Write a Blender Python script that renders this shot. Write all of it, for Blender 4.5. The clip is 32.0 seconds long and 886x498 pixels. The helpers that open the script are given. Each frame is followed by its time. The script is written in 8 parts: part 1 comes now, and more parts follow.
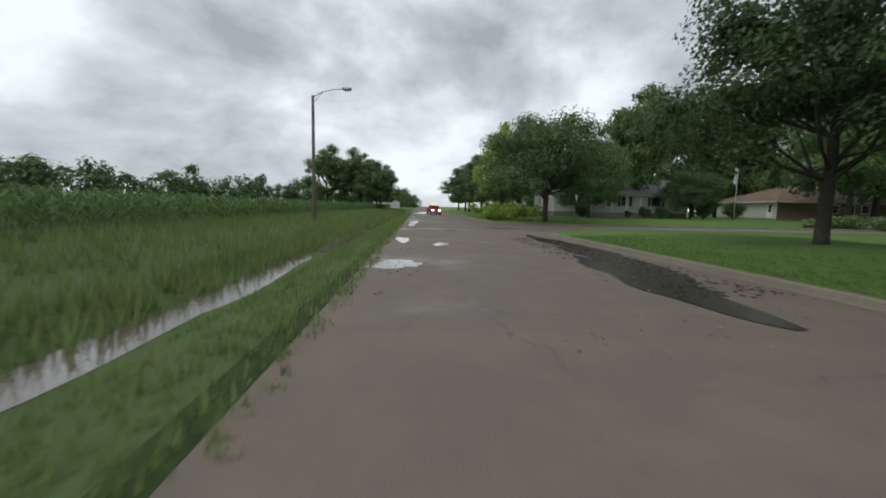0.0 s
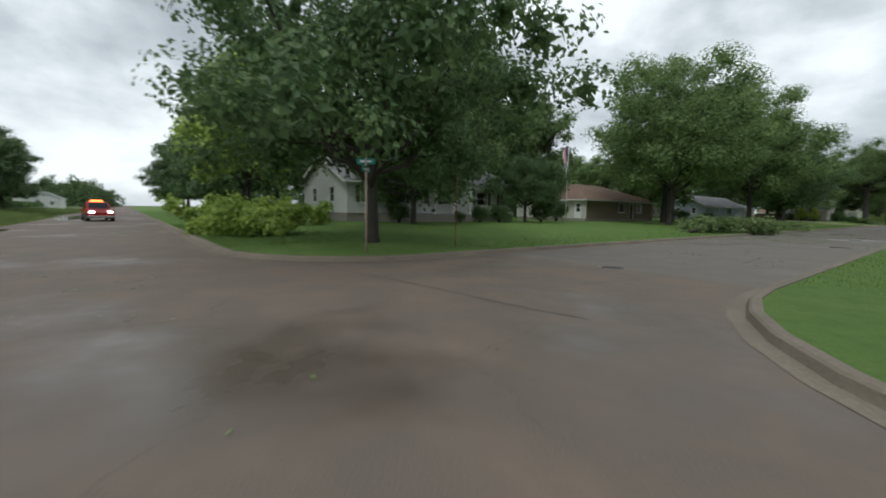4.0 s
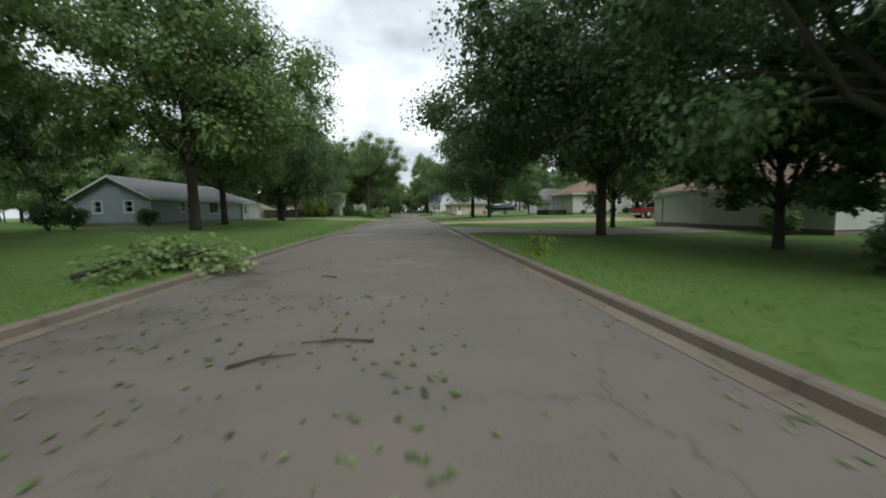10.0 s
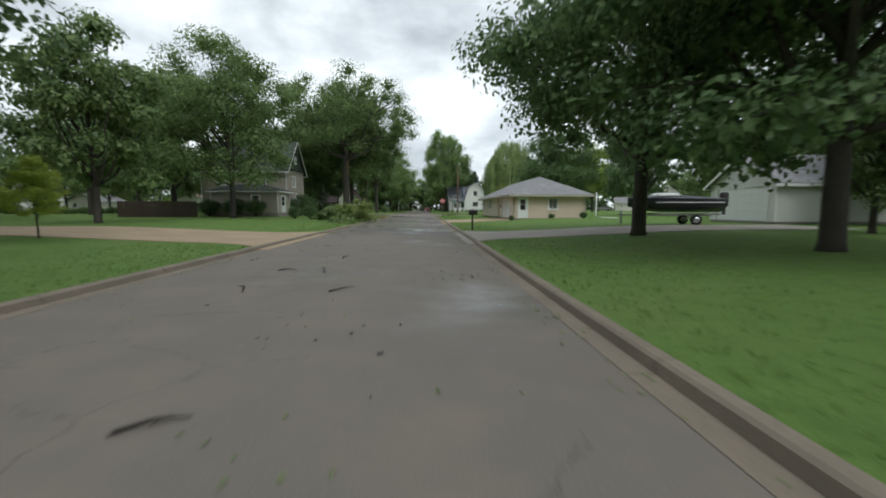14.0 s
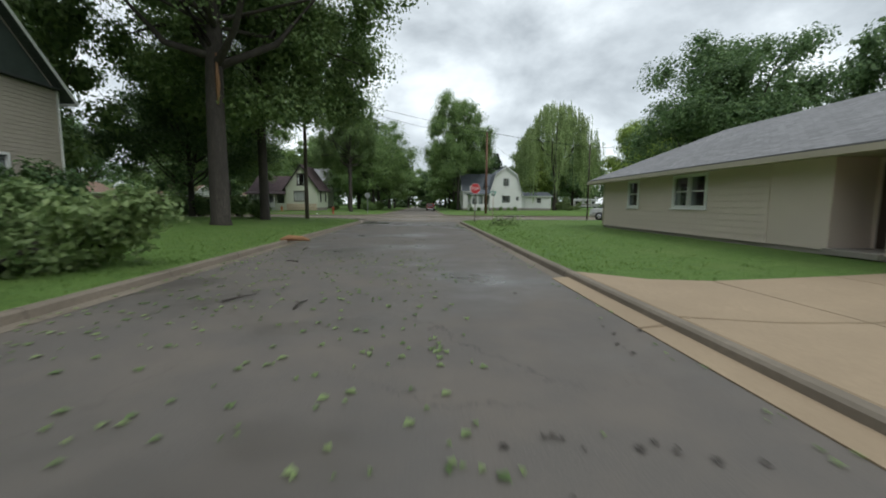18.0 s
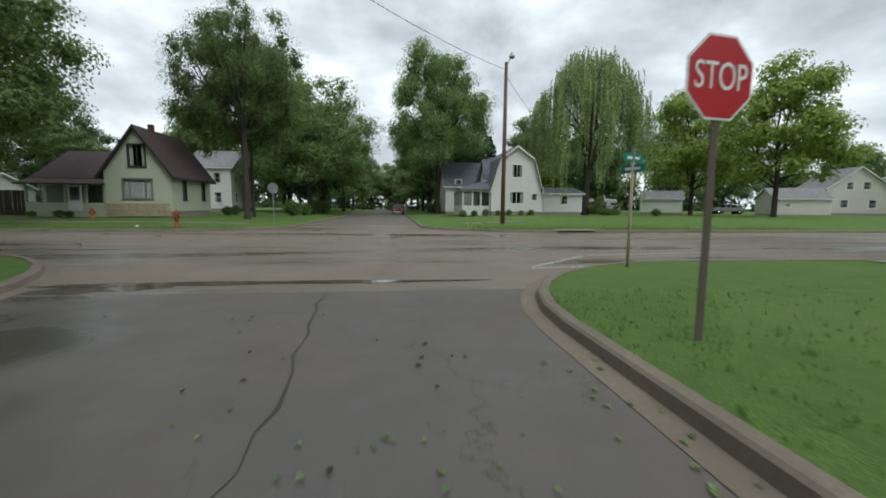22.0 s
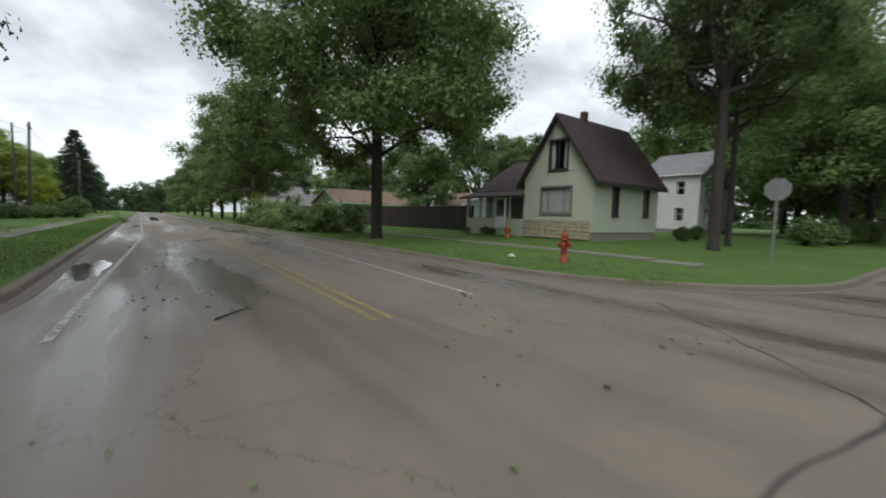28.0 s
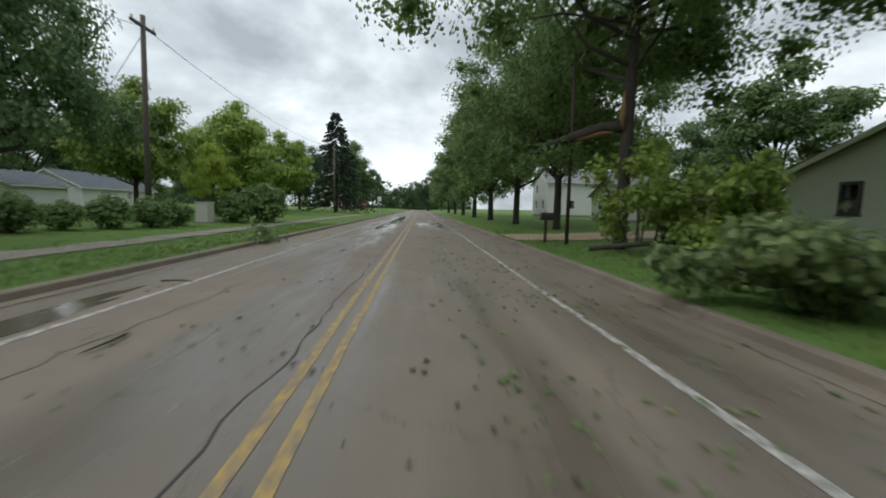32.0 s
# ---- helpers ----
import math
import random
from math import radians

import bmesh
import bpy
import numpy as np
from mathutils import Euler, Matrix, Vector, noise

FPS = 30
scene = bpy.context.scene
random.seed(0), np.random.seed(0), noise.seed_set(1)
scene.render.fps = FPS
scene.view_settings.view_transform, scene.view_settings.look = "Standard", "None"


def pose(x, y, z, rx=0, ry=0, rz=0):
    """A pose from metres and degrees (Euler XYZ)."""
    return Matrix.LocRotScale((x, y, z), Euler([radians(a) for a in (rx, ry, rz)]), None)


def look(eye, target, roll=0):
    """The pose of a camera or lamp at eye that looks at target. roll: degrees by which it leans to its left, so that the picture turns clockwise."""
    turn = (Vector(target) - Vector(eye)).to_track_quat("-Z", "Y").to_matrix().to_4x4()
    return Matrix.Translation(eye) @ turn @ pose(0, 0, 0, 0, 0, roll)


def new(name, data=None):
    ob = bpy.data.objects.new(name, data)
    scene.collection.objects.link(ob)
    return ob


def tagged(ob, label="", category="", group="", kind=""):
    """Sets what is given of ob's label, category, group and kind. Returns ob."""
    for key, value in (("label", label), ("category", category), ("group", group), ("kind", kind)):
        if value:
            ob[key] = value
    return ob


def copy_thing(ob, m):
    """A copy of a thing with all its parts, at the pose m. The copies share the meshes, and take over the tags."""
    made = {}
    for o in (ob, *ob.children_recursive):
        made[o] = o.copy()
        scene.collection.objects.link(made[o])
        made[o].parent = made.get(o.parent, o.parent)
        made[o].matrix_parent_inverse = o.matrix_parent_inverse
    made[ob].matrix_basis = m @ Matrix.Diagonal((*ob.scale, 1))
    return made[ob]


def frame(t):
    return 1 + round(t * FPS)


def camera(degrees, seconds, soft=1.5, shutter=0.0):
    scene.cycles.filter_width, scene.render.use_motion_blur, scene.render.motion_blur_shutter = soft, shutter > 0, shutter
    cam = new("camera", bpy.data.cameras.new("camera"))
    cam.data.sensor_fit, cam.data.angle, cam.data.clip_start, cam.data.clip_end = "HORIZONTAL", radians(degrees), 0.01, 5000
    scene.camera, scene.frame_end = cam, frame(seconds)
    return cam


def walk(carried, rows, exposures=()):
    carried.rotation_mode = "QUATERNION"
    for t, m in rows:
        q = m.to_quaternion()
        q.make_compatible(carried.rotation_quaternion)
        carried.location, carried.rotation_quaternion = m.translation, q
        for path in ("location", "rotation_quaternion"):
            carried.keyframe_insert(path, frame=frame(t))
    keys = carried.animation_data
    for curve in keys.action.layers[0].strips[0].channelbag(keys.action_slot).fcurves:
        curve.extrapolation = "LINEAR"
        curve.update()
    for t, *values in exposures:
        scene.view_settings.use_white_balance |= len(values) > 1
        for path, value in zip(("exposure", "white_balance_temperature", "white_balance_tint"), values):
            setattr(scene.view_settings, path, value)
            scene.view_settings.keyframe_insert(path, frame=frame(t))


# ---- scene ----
FOV = 95.0
cam = camera(FOV, 32.0, soft=1.8, shutter=0.25)
# seconds, x, y, z, heading, pitch, roll
PATH = [
    (0.0, 31.68, -127.66, 1.50, 86.38, -5.95, -1.20),
    (0.5, 27.51, -127.53, 1.50, 85.47, -5.59, -0.91),
    (1.0, 23.59, -127.34, 1.50, 84.50, -5.39, -0.72),
    (1.5, 19.97, -127.10, 1.50, 83.12, -5.88, -1.56),
    (2.0, 16.88, -126.76, 1.50, 80.22, -4.67, -2.12),
    (2.5, 14.21, -126.31, 1.50, 76.73, -5.39, -1.81),
    (3.0, 11.74, -125.61, 1.50, 70.22, -5.22, -1.96),
    (3.5, 9.06, -124.43, 1.50, 61.77, -5.36, -1.17),
    (4.0, 6.08, -122.58, 1.50, 52.00, -5.38, -1.00),
    (4.5, 3.40, -120.28, 1.50, 41.89, -5.51, -0.82),
    (5.0, 1.68, -117.75, 1.50, 34.63, -5.32, -1.25),
    (5.5, 0.46, -115.08, 1.50, 25.73, -5.14, -1.68),
    (6.0, -0.19, -112.29, 1.50, 14.71, -4.95, -2.11),
    (6.5, -0.30, -109.23, 1.50, 4.10, -4.76, -2.54),
    (7.0, -0.57, -105.69, 1.50, -0.87, -5.01, -2.84),
    (7.5, -0.56, -101.42, 1.50, -4.42, -5.19, -2.47),
    (8.0, -0.35, -96.97, 1.50, -6.37, -5.46, -1.11),
    (8.5, -0.03, -92.35, 1.50, -7.11, -5.49, -0.51),
    (9.0, 0.31, -87.65, 1.50, -7.09, -5.42, -0.01),
    (9.5, 0.60, -82.83, 1.50, -5.98, -5.55, 0.90),
    (10.0, 0.81, -77.86, 1.50, -4.67, -5.47, 1.08),
    (10.5, 0.93, -72.72, 1.50, -3.61, -5.42, 0.70),
    (11.0, 1.01, -67.30, 1.50, -3.24, -5.60, 0.12),
    (11.5, 1.08, -61.59, 1.50, -3.40, -5.44, 0.09),
    (12.0, 1.19, -55.55, 1.50, -3.93, -5.29, 0.14),
    (12.5, 1.37, -49.29, 1.50, -4.19, -5.33, 0.10),
    (13.0, 1.59, -42.93, 1.50, -4.05, -5.50, -0.08),
    (13.5, 1.72, -36.61, 1.50, -3.55, -5.55, 0.06),
    (14.0, 1.73, -30.47, 1.50, -2.57, -5.75, -0.02),
    (14.5, 1.59, -24.48, 1.50, -1.69, -5.35, -0.35),
    (16.5, 1.00, -4.95, 1.50, -2.42, -5.65, -0.49),
    (17.0, 0.94, -0.00, 1.50, -2.27, -5.80, -0.32),
    (17.5, 0.90, 5.02, 1.50, -2.55, -5.45, -0.50),
    (18.0, 0.85, 9.69, 1.50, -2.75, -6.25, -0.40),
    (18.5, 0.85, 14.14, 1.50, -2.84, -6.25, -0.27),
    (19.0, 0.90, 18.19, 1.50, -2.73, -6.17, -0.51),
    (19.5, 1.00, 22.01, 1.50, -3.05, -5.84, -0.60),
    (20.0, 1.12, 25.77, 1.50, -3.48, -5.94, -0.35),
    (20.5, 1.23, 29.32, 1.50, -4.06, -5.91, -0.26),
    (21.0, 1.36, 32.66, 1.50, -5.10, -5.89, -0.21),
    (21.5, 1.58, 35.39, 1.50, -6.35, -5.88, -0.08),
    (22.0, 1.77, 37.87, 1.50, -6.91, -6.02, -0.52),
    (22.5, 1.92, 40.10, 1.50, -6.32, -6.29, -0.78),
    (23.0, 2.00, 41.82, 1.50, -4.93, -7.08, -1.01),
    (23.5, 2.00, 43.06, 1.50, -3.16, -8.25, -1.28),
    (24.0, 1.97, 44.00, 1.50, -0.16, -8.56, -1.48),
    (24.5, 1.93, 44.60, 1.50, 2.08, -8.35, -1.44),
    (25.0, 1.85, 45.24, 1.50, 4.28, -8.04, -1.34),
    (25.5, 1.73, 46.00, 1.50, 7.15, -7.74, -1.23),
    (26.0, 1.51, 46.95, 1.50, 11.41, -7.43, -1.13),
    (26.5, 1.10, 48.14, 1.50, 18.11, -7.12, -1.03),
    (27.0, 0.33, 49.53, 1.50, 29.20, -5.15, -1.37),
    (27.5, -1.00, 51.14, 1.50, 41.06, -4.19, -2.03),
    (28.0, -2.85, 52.70, 1.50, 53.47, -4.47, -1.46),
    (28.5, -5.56, 53.99, 1.50, 63.08, -4.60, -1.57),
    (29.0, -9.22, 55.08, 1.50, 70.90, -4.87, -1.34),
    (29.5, -13.77, 55.90, 1.50, 77.12, -5.58, -1.17),
    (30.0, -18.83, 56.36, 1.50, 81.74, -5.53, -0.67),
    (30.5, -24.47, 56.70, 1.50, 84.40, -6.06, -0.90),
    (31.0, -30.50, 56.87, 1.50, 85.69, -5.67, -0.92),
    (31.5, -36.91, 56.95, 1.50, 86.20, -5.69, -0.90),
    (32.0, -43.60, 57.03, 1.50, 86.89, -5.75, -1.21),
]
walk(cam, [(t, pose(x, y, z, 90 + pitch, roll, head)) for t, x, y, z, head, pitch, roll in PATH],
     exposures=[(t, e, 6150, 5) for t, e in ((0.0, -0.1), (4.0, 0.0), (7.0, 0.22), (8.5, 0.22), (10.0, 0.4), (11.0, 0.55), (12.0, 0.5), (13.0, 0.35), (17.0, 0.22), (22.0, 0.2), (28.0, 0.2), (32.0, 0.12))])

# ---------------------------------------------------------------- sky and light
world = bpy.data.worlds.new("overcast_sky")
scene.world = world
world.use_nodes = True
wn, wl = world.node_tree.nodes, world.node_tree.links
wn.clear()
w_out = wn.new("ShaderNodeOutputWorld")
w_bg = wn.new("ShaderNodeBackground")
w_sky = wn.new("ShaderNodeTexSky")
w_sky.sky_type, w_sky.sun_disc = "NISHITA", False
w_sky.sun_elevation, w_sky.sun_rotation = radians(42), radians(200)
w_co = wn.new("ShaderNodeTexCoord")
w_sep = wn.new("ShaderNodeSeparateXYZ")
wl.new(w_co.outputs["Generated"], w_sep.inputs[0])


def w_math(op, a, b):
    n = wn.new("ShaderNodeMath")
    n.operation = op
    for i, v in enumerate((a, b)):
        if isinstance(v, (int, float)):
            n.inputs[i].default_value = v
        else:
            wl.new(v, n.inputs[i])
    return n.outputs[0]


# cloud deck: lumps that flatten towards the horizon
w_cmb = wn.new("ShaderNodeCombineXYZ")
wl.new(w_sep.outputs[0], w_cmb.inputs[0])
wl.new(w_sep.outputs[1], w_cmb.inputs[1])
wl.new(w_math("MULTIPLY", w_math("POWER", w_math("MAXIMUM", w_sep.outputs[2], 0.0), 0.9), 1.7), w_cmb.inputs[2])
w_n1 = wn.new("ShaderNodeTexNoise")
w_n1.inputs["Scale"].default_value, w_n1.inputs["Detail"].default_value = 2.9, 7.0
w_n1.inputs["Roughness"].default_value, w_n1.inputs["Distortion"].default_value = 0.53, 0.15
wl.new(w_cmb.outputs[0], w_n1.inputs["Vector"])
w_rmp = wn.new("ShaderNodeValToRGB")
w_rmp.color_ramp.elements[0].position, w_rmp.color_ramp.elements[0].color = 0.34, (0.44, 0.46, 0.485, 1)
w_rmp.color_ramp.elements[1].position, w_rmp.color_ramp.elements[1].color = 0.62, (1.08, 1.09, 1.1, 1)
w_mid = w_rmp.color_ramp.elements.new(0.47)
w_mid.color = (0.69, 0.71, 0.735, 1)
wl.new(w_n1.outputs["Fac"], w_rmp.inputs[0])
w_mix = wn.new("ShaderNodeMixRGB")
w_mix.inputs[0].default_value = 0.94
w_sc = wn.new("ShaderNodeMixRGB")
w_sc.blend_type, w_sc.inputs[0].default_value = "MULTIPLY", 1.0
w_sc.inputs[2].default_value = (0.1, 0.1, 0.1, 1)
wl.new(w_sky.outputs[0], w_sc.inputs[1])
wl.new(w_sc.outputs[0], w_mix.inputs[1])
wl.new(w_rmp.outputs[0], w_mix.inputs[2])
wl.new(w_mix.outputs[0], w_bg.inputs[0])
w_bg.inputs[1].default_value = 1.0
wl.new(w_bg.outputs[0], w_out.inputs[0])

sun_data = bpy.data.lights.new("sun", "SUN")
sun_data.energy, sun_data.angle, sun_data.color = 0.9, radians(22), (1.0, 0.97, 0.93)
sun = new("sun", sun_data)
sun.matrix_world = look((0, 0, 60), (-8, 16, 38))

# ---------------------------------------------------------------- materials


def material(name, rough=0.8, metal=0.0, spec=0.5):
    m = bpy.data.materials.new(name)
    m.use_nodes = True
    nt = m.node_tree
    b = nt.nodes["Principled BSDF"]
    b.inputs["Roughness"].default_value, b.inputs["Metallic"].default_value = rough, metal
    b.inputs["Specular IOR Level"].default_value = spec
    return m, nt, b


def noise_node(nt, scale, detail=4.0, rough=0.55, coord="Object", stretch=None):
    co = nt.nodes.new("ShaderNodeTexCoord")
    n = nt.nodes.new("ShaderNodeTexNoise")
    n.inputs["Scale"].default_value, n.inputs["Detail"].default_value, n.inputs["Roughness"].default_value = scale, detail, rough
    if stretch:
        mp = nt.nodes.new("ShaderNodeMapping")
        mp.inputs["Scale"].default_value = stretch
        nt.links.new(co.outputs[coord], mp.inputs[0])
        nt.links.new(mp.outputs[0], n.inputs["Vector"])
    else:
        nt.links.new(co.outputs[coord], n.inputs["Vector"])
    return n


def ramp(nt, fac, stops):
    r = nt.nodes.new("ShaderNodeValToRGB")
    e = r.color_ramp.elements
    while len(e) < len(stops):
        e.new(0.5)
    for k, (p, c) in enumerate(stops):
        e[k].position, e[k].color = p, (*c, 1)
    nt.links.new(fac, r.inputs[0])
    return r.outputs[0]


def blend(nt, fac, a, b, mode="MIX"):
    m = nt.nodes.new("ShaderNodeMixRGB")
    m.blend_type = mode
    for i, v in enumerate((fac, a, b)):
        if isinstance(v, (int, float)):
            m.inputs[i].default_value = v
        elif isinstance(v, tuple):
            m.inputs[i].default_value = (*v, 1)
        else:
            nt.links.new(v, m.inputs[i])
    return m.outputs[0]


def bump(nt, b, height, strength, dist=0.02):
    n = nt.nodes.new("ShaderNodeBump")
    n.inputs["Strength"].default_value, n.inputs["Distance"].default_value = strength, dist
    nt.links.new(height, n.inputs["Height"])
    nt.links.new(n.outputs[0], b.inputs["Normal"])


def tint(c, k):
    return tuple(min(1.0, max(0.0, v * k)) for v in c)


def plain(name, c, rough=0.6, metal=0.0, var=0.18, scale=3.0, fine=40.0, bumpy=0.15, coord="Object", stretch=None):
    """A surface of one paint or stuff, mottled at two scales."""
    m, nt, b = material(name, rough, metal)
    n1 = noise_node(nt, scale, 3, coord=coord, stretch=stretch)
    n2 = noise_node(nt, fine, 3, coord=coord, stretch=stretch)
    col = ramp(nt, n1.outputs["Fac"], [(0.25, tint(c, 1 - var)), (0.75, tint(c, 1 + var))])
    col = blend(nt, ramp(nt, n2.outputs["Fac"], [(0.35, (0.0, 0.0, 0.0)), (0.7, (1, 1, 1))]), col, tint(c, 1 - var * 0.8))
    nt.links.new(col, b.inputs["Base Color"])
    if bumpy:
        bump(nt, b, n2.outputs["Fac"], bumpy, 0.01)
    return m


def leaf_material(name, dark, light, rough=0.5):
    m, nt, b = material(name, rough, 0, 0.35)
    g = nt.nodes.new("ShaderNodeNewGeometry")
    n = noise_node(nt, 0.8, 3)
    f = blend(nt, 0.34, n.outputs["Fac"], g.outputs["Random Per Island"])
    col = ramp(nt, f, [(0.25, dark), (0.75, light)])
    ob = nt.nodes.new("ShaderNodeObjectInfo")
    hv = nt.nodes.new("ShaderNodeHueSaturation")
    mr = nt.nodes.new("ShaderNodeMapRange")
    mr.inputs[3].default_value, mr.inputs[4].default_value = 0.8, 1.2
    nt.links.new(ob.outputs["Random"], mr.inputs[0])
    nt.links.new(mr.outputs[0], hv.inputs["Value"])
    nt.links.new(col, hv.inputs["Color"])
    nt.links.new(hv.outputs[0], b.inputs["Base Color"])
    tr = nt.nodes.new("ShaderNodeBsdfTranslucent")
    nt.links.new(hv.outputs[0], tr.inputs[0])
    mx = nt.nodes.new("ShaderNodeMixShader")
    mx.inputs[0].default_value = 0.42
    nt.links.new(b.outputs[0], mx.inputs[1])
    nt.links.new(tr.outputs[0], mx.inputs[2])
    nt.links.new(mx.outputs[0], nt.nodes["Material Output"].inputs[0])
    return m


def road_material(name, dry, mud, wet_level, grain=70.0, streak=None):
    """Old asphalt with grit, tar cracks, dried mud and wet films that shine."""
    m, nt, b = material(name, 0.8)
    big = noise_node(nt, 0.16, 5, 0.6, stretch=streak)
    mid = noise_node(nt, 0.9, 5, 0.6)
    fine = noise_node(nt, grain, 3)
    col = ramp(nt, fine.outputs["Fac"], [(0.3, tint(dry, 0.72)), (0.7, tint(dry, 1.25))])
    col = blend(nt, ramp(nt, mid.outputs["Fac"], [(0.42, (0, 0, 0)), (0.66, (0.75, 0.75, 0.75))]), col, mud)
    wet = ramp(nt, big.outputs["Fac"], [(wet_level - 0.08, (0, 0, 0)), (wet_level + 0.1, (1, 1, 1))])
    col = blend(nt, wet, col, tint(dry, 0.68))
    vo = nt.nodes.new("ShaderNodeTexVoronoi")
    vo.feature = "DISTANCE_TO_EDGE"
    vo.inputs["Scale"].default_value = 0.3
    dist = nt.nodes.new("ShaderNodeTexCoord")
    wob = blend(nt, 1.0, dist.outputs["Object"], noise_node(nt, 0.35, 6, 0.7).outputs["Color"], "ADD")
    wob = blend(nt, 0.5, wob, noise_node(nt, 2.5, 4, 0.7).outputs["Color"], "ADD")
    nt.links.new(wob, vo.inputs["Vector"])
    crack = ramp(nt, vo.outputs["Distance"], [(0.0, (0.7, 0.7, 0.7)), (0.004, (0, 0, 0))])
    crack = blend(nt, 1.0, crack, ramp(nt, noise_node(nt, 0.2, 2).outputs["Fac"], [(0.46, (0, 0, 0)), (0.56, (1, 1, 1))]), "MULTIPLY")
    col = blend(nt, crack, col, tint(dry, 0.25))
    nt.links.new(col, b.inputs["Base Color"])
    rg = ramp(nt, wet, [(0.0, (0.82, 0.82, 0.82)), (1.0, (0.16, 0.16, 0.16))])
    nt.links.new(rg, b.inputs["Roughness"])
    bump(nt, b, fine.outputs["Fac"], 0.35, 0.006)
    return m


M_ROAD_A = road_material("muddy_asphalt", (0.15, 0.118, 0.094), (0.195, 0.143, 0.105), 0.60)
M_ROAD_B = road_material("old_grey_asphalt", (0.155, 0.136, 0.115), (0.19, 0.158, 0.127), 0.61)
M_ROAD_D = road_material("wet_dark_asphalt", (0.124, 0.11, 0.097), (0.157, 0.133, 0.11), 0.54)
M_ROAD_C = road_material("wet_worn_asphalt", (0.197, 0.163, 0.127), (0.24, 0.193, 0.144), 0.53, 70.0, (0.35, 2.6, 1.0))


def grass_material(name, dark, light, dry):
    m, nt, b = material(name, 0.85, 0, 0.2)
    n1, n2, n3 = noise_node(nt, 0.35, 4), noise_node(nt, 3.0, 5), noise_node(nt, 45.0, 3, stretch=(1, 1, 0.3))
    col = ramp(nt, n3.outputs["Fac"], [(0.3, dark), (0.7, light)])
    col = blend(nt, ramp(nt, n2.outputs["Fac"], [(0.45, (0, 0, 0)), (0.75, (0.6, 0.6, 0.6))]), col, tint(dark, 0.9))
    col = blend(nt, ramp(nt, n1.outputs["Fac"], [(0.5, (0, 0, 0)), (0.75, (0.5, 0.5, 0.5))]), col, dry)
    nt.links.new(col, b.inputs["Base Color"])
    bump(nt, b, n3.outputs["Fac"], 0.9, 0.05)
    return m


M_LAWN = grass_material("mown_lawn", (0.082, 0.153, 0.035), (0.172, 0.268, 0.064), (0.186, 0.242, 0.078))
M_VERGE = grass_material("rough_verge", (0.064, 0.105, 0.033), (0.135, 0.188, 0.066), (0.15, 0.16, 0.078))
M_KERB = plain("weathered_kerb_concrete", (0.215, 0.178, 0.135), 0.85, var=0.3, scale=0.7, fine=25)
M_CONC = plain("worn_concrete", (0.30, 0.27, 0.235), 0.85, var=0.18, scale=0.5, fine=30)
M_CONC_TAN = plain("sandy_concrete", (0.36, 0.27, 0.175), 0.85, var=0.2, scale=0.5, fine=30)
M_BARK = plain("rough_bark", (0.066, 0.056, 0.047), 0.9, var=0.45, scale=2.0, fine=14, bumpy=0.9, stretch=(1, 1, 0.25))
M_BARK_RAW = plain("torn_raw_wood", (0.32, 0.17, 0.08), 0.8, var=0.3, scale=3, fine=20, stretch=(1, 1, 0.2))
M_LEAF = leaf_material("maple_leaf", (0.058, 0.108, 0.046), (0.175, 0.258, 0.1))
M_LEAF_ASH = leaf_material("ash_leaf", (0.088, 0.152, 0.055), (0.265, 0.365, 0.125))
M_LEAF_LIME = leaf_material("lime_green_leaf", (0.22, 0.30, 0.035), (0.55, 0.64, 0.13))
M_LEAF_PALE = leaf_material("pale_maple_leaf", (0.16, 0.245, 0.045), (0.44, 0.55, 0.13))
M_LEAF_WILLOW = leaf_material("willow_leaf", (0.125, 0.182, 0.066), (0.33, 0.41, 0.17))
M_NEEDLE = leaf_material("spruce_needle", (0.022, 0.042, 0.026), (0.06, 0.095, 0.055), 0.7)
M_LEAF_DRY = leaf_material("withered_leaf", (0.13, 0.15, 0.07), (0.28, 0.30, 0.14))
M_CORN = leaf_material("corn_leaf", (0.05, 0.105, 0.022), (0.16, 0.26, 0.065))
M_LEAF_FALLEN = leaf_material("fallen_maple_leaf", (0.12, 0.195, 0.065), (0.37, 0.465, 0.20))

# ---------------------------------------------------------------- mesh helpers


def mesh_of(name, verts, faces, mat, smooth=False):
    me = bpy.data.meshes.new(name)
    me.from_pydata([tuple(v) for v in verts], [], [tuple(f) for f in faces])
    me.materials.append(mat)
    if smooth:
        me.shade_smooth()
    me.update()
    return me


def put(name, me, parent=None, m=None, label=""):
    ob = new(name, me)
    if parent is not None:
        ob.parent = parent
    if m is not None:
        ob.matrix_basis = m
    if label:
        ob["label"] = label
    return ob


def part(name, bm, mat, parent, label="", m=None, smooth=False):
    """Links a bmesh as one mesh object under a thing or a part."""
    me = bpy.data.meshes.new(name)
    bm.to_mesh(me)
    bm.free()
    me.materials.append(mat)
    if smooth:
        me.shade_smooth()
    ob = put(name, me, parent, m, label)
    if mat.name == "window_glass":
        ob.visible_shadow = False
    return ob


def base(name, m, label, category, group="", kind=""):
    ob = new(name)
    ob.matrix_basis = m
    return tagged(ob, label, category, group, kind)


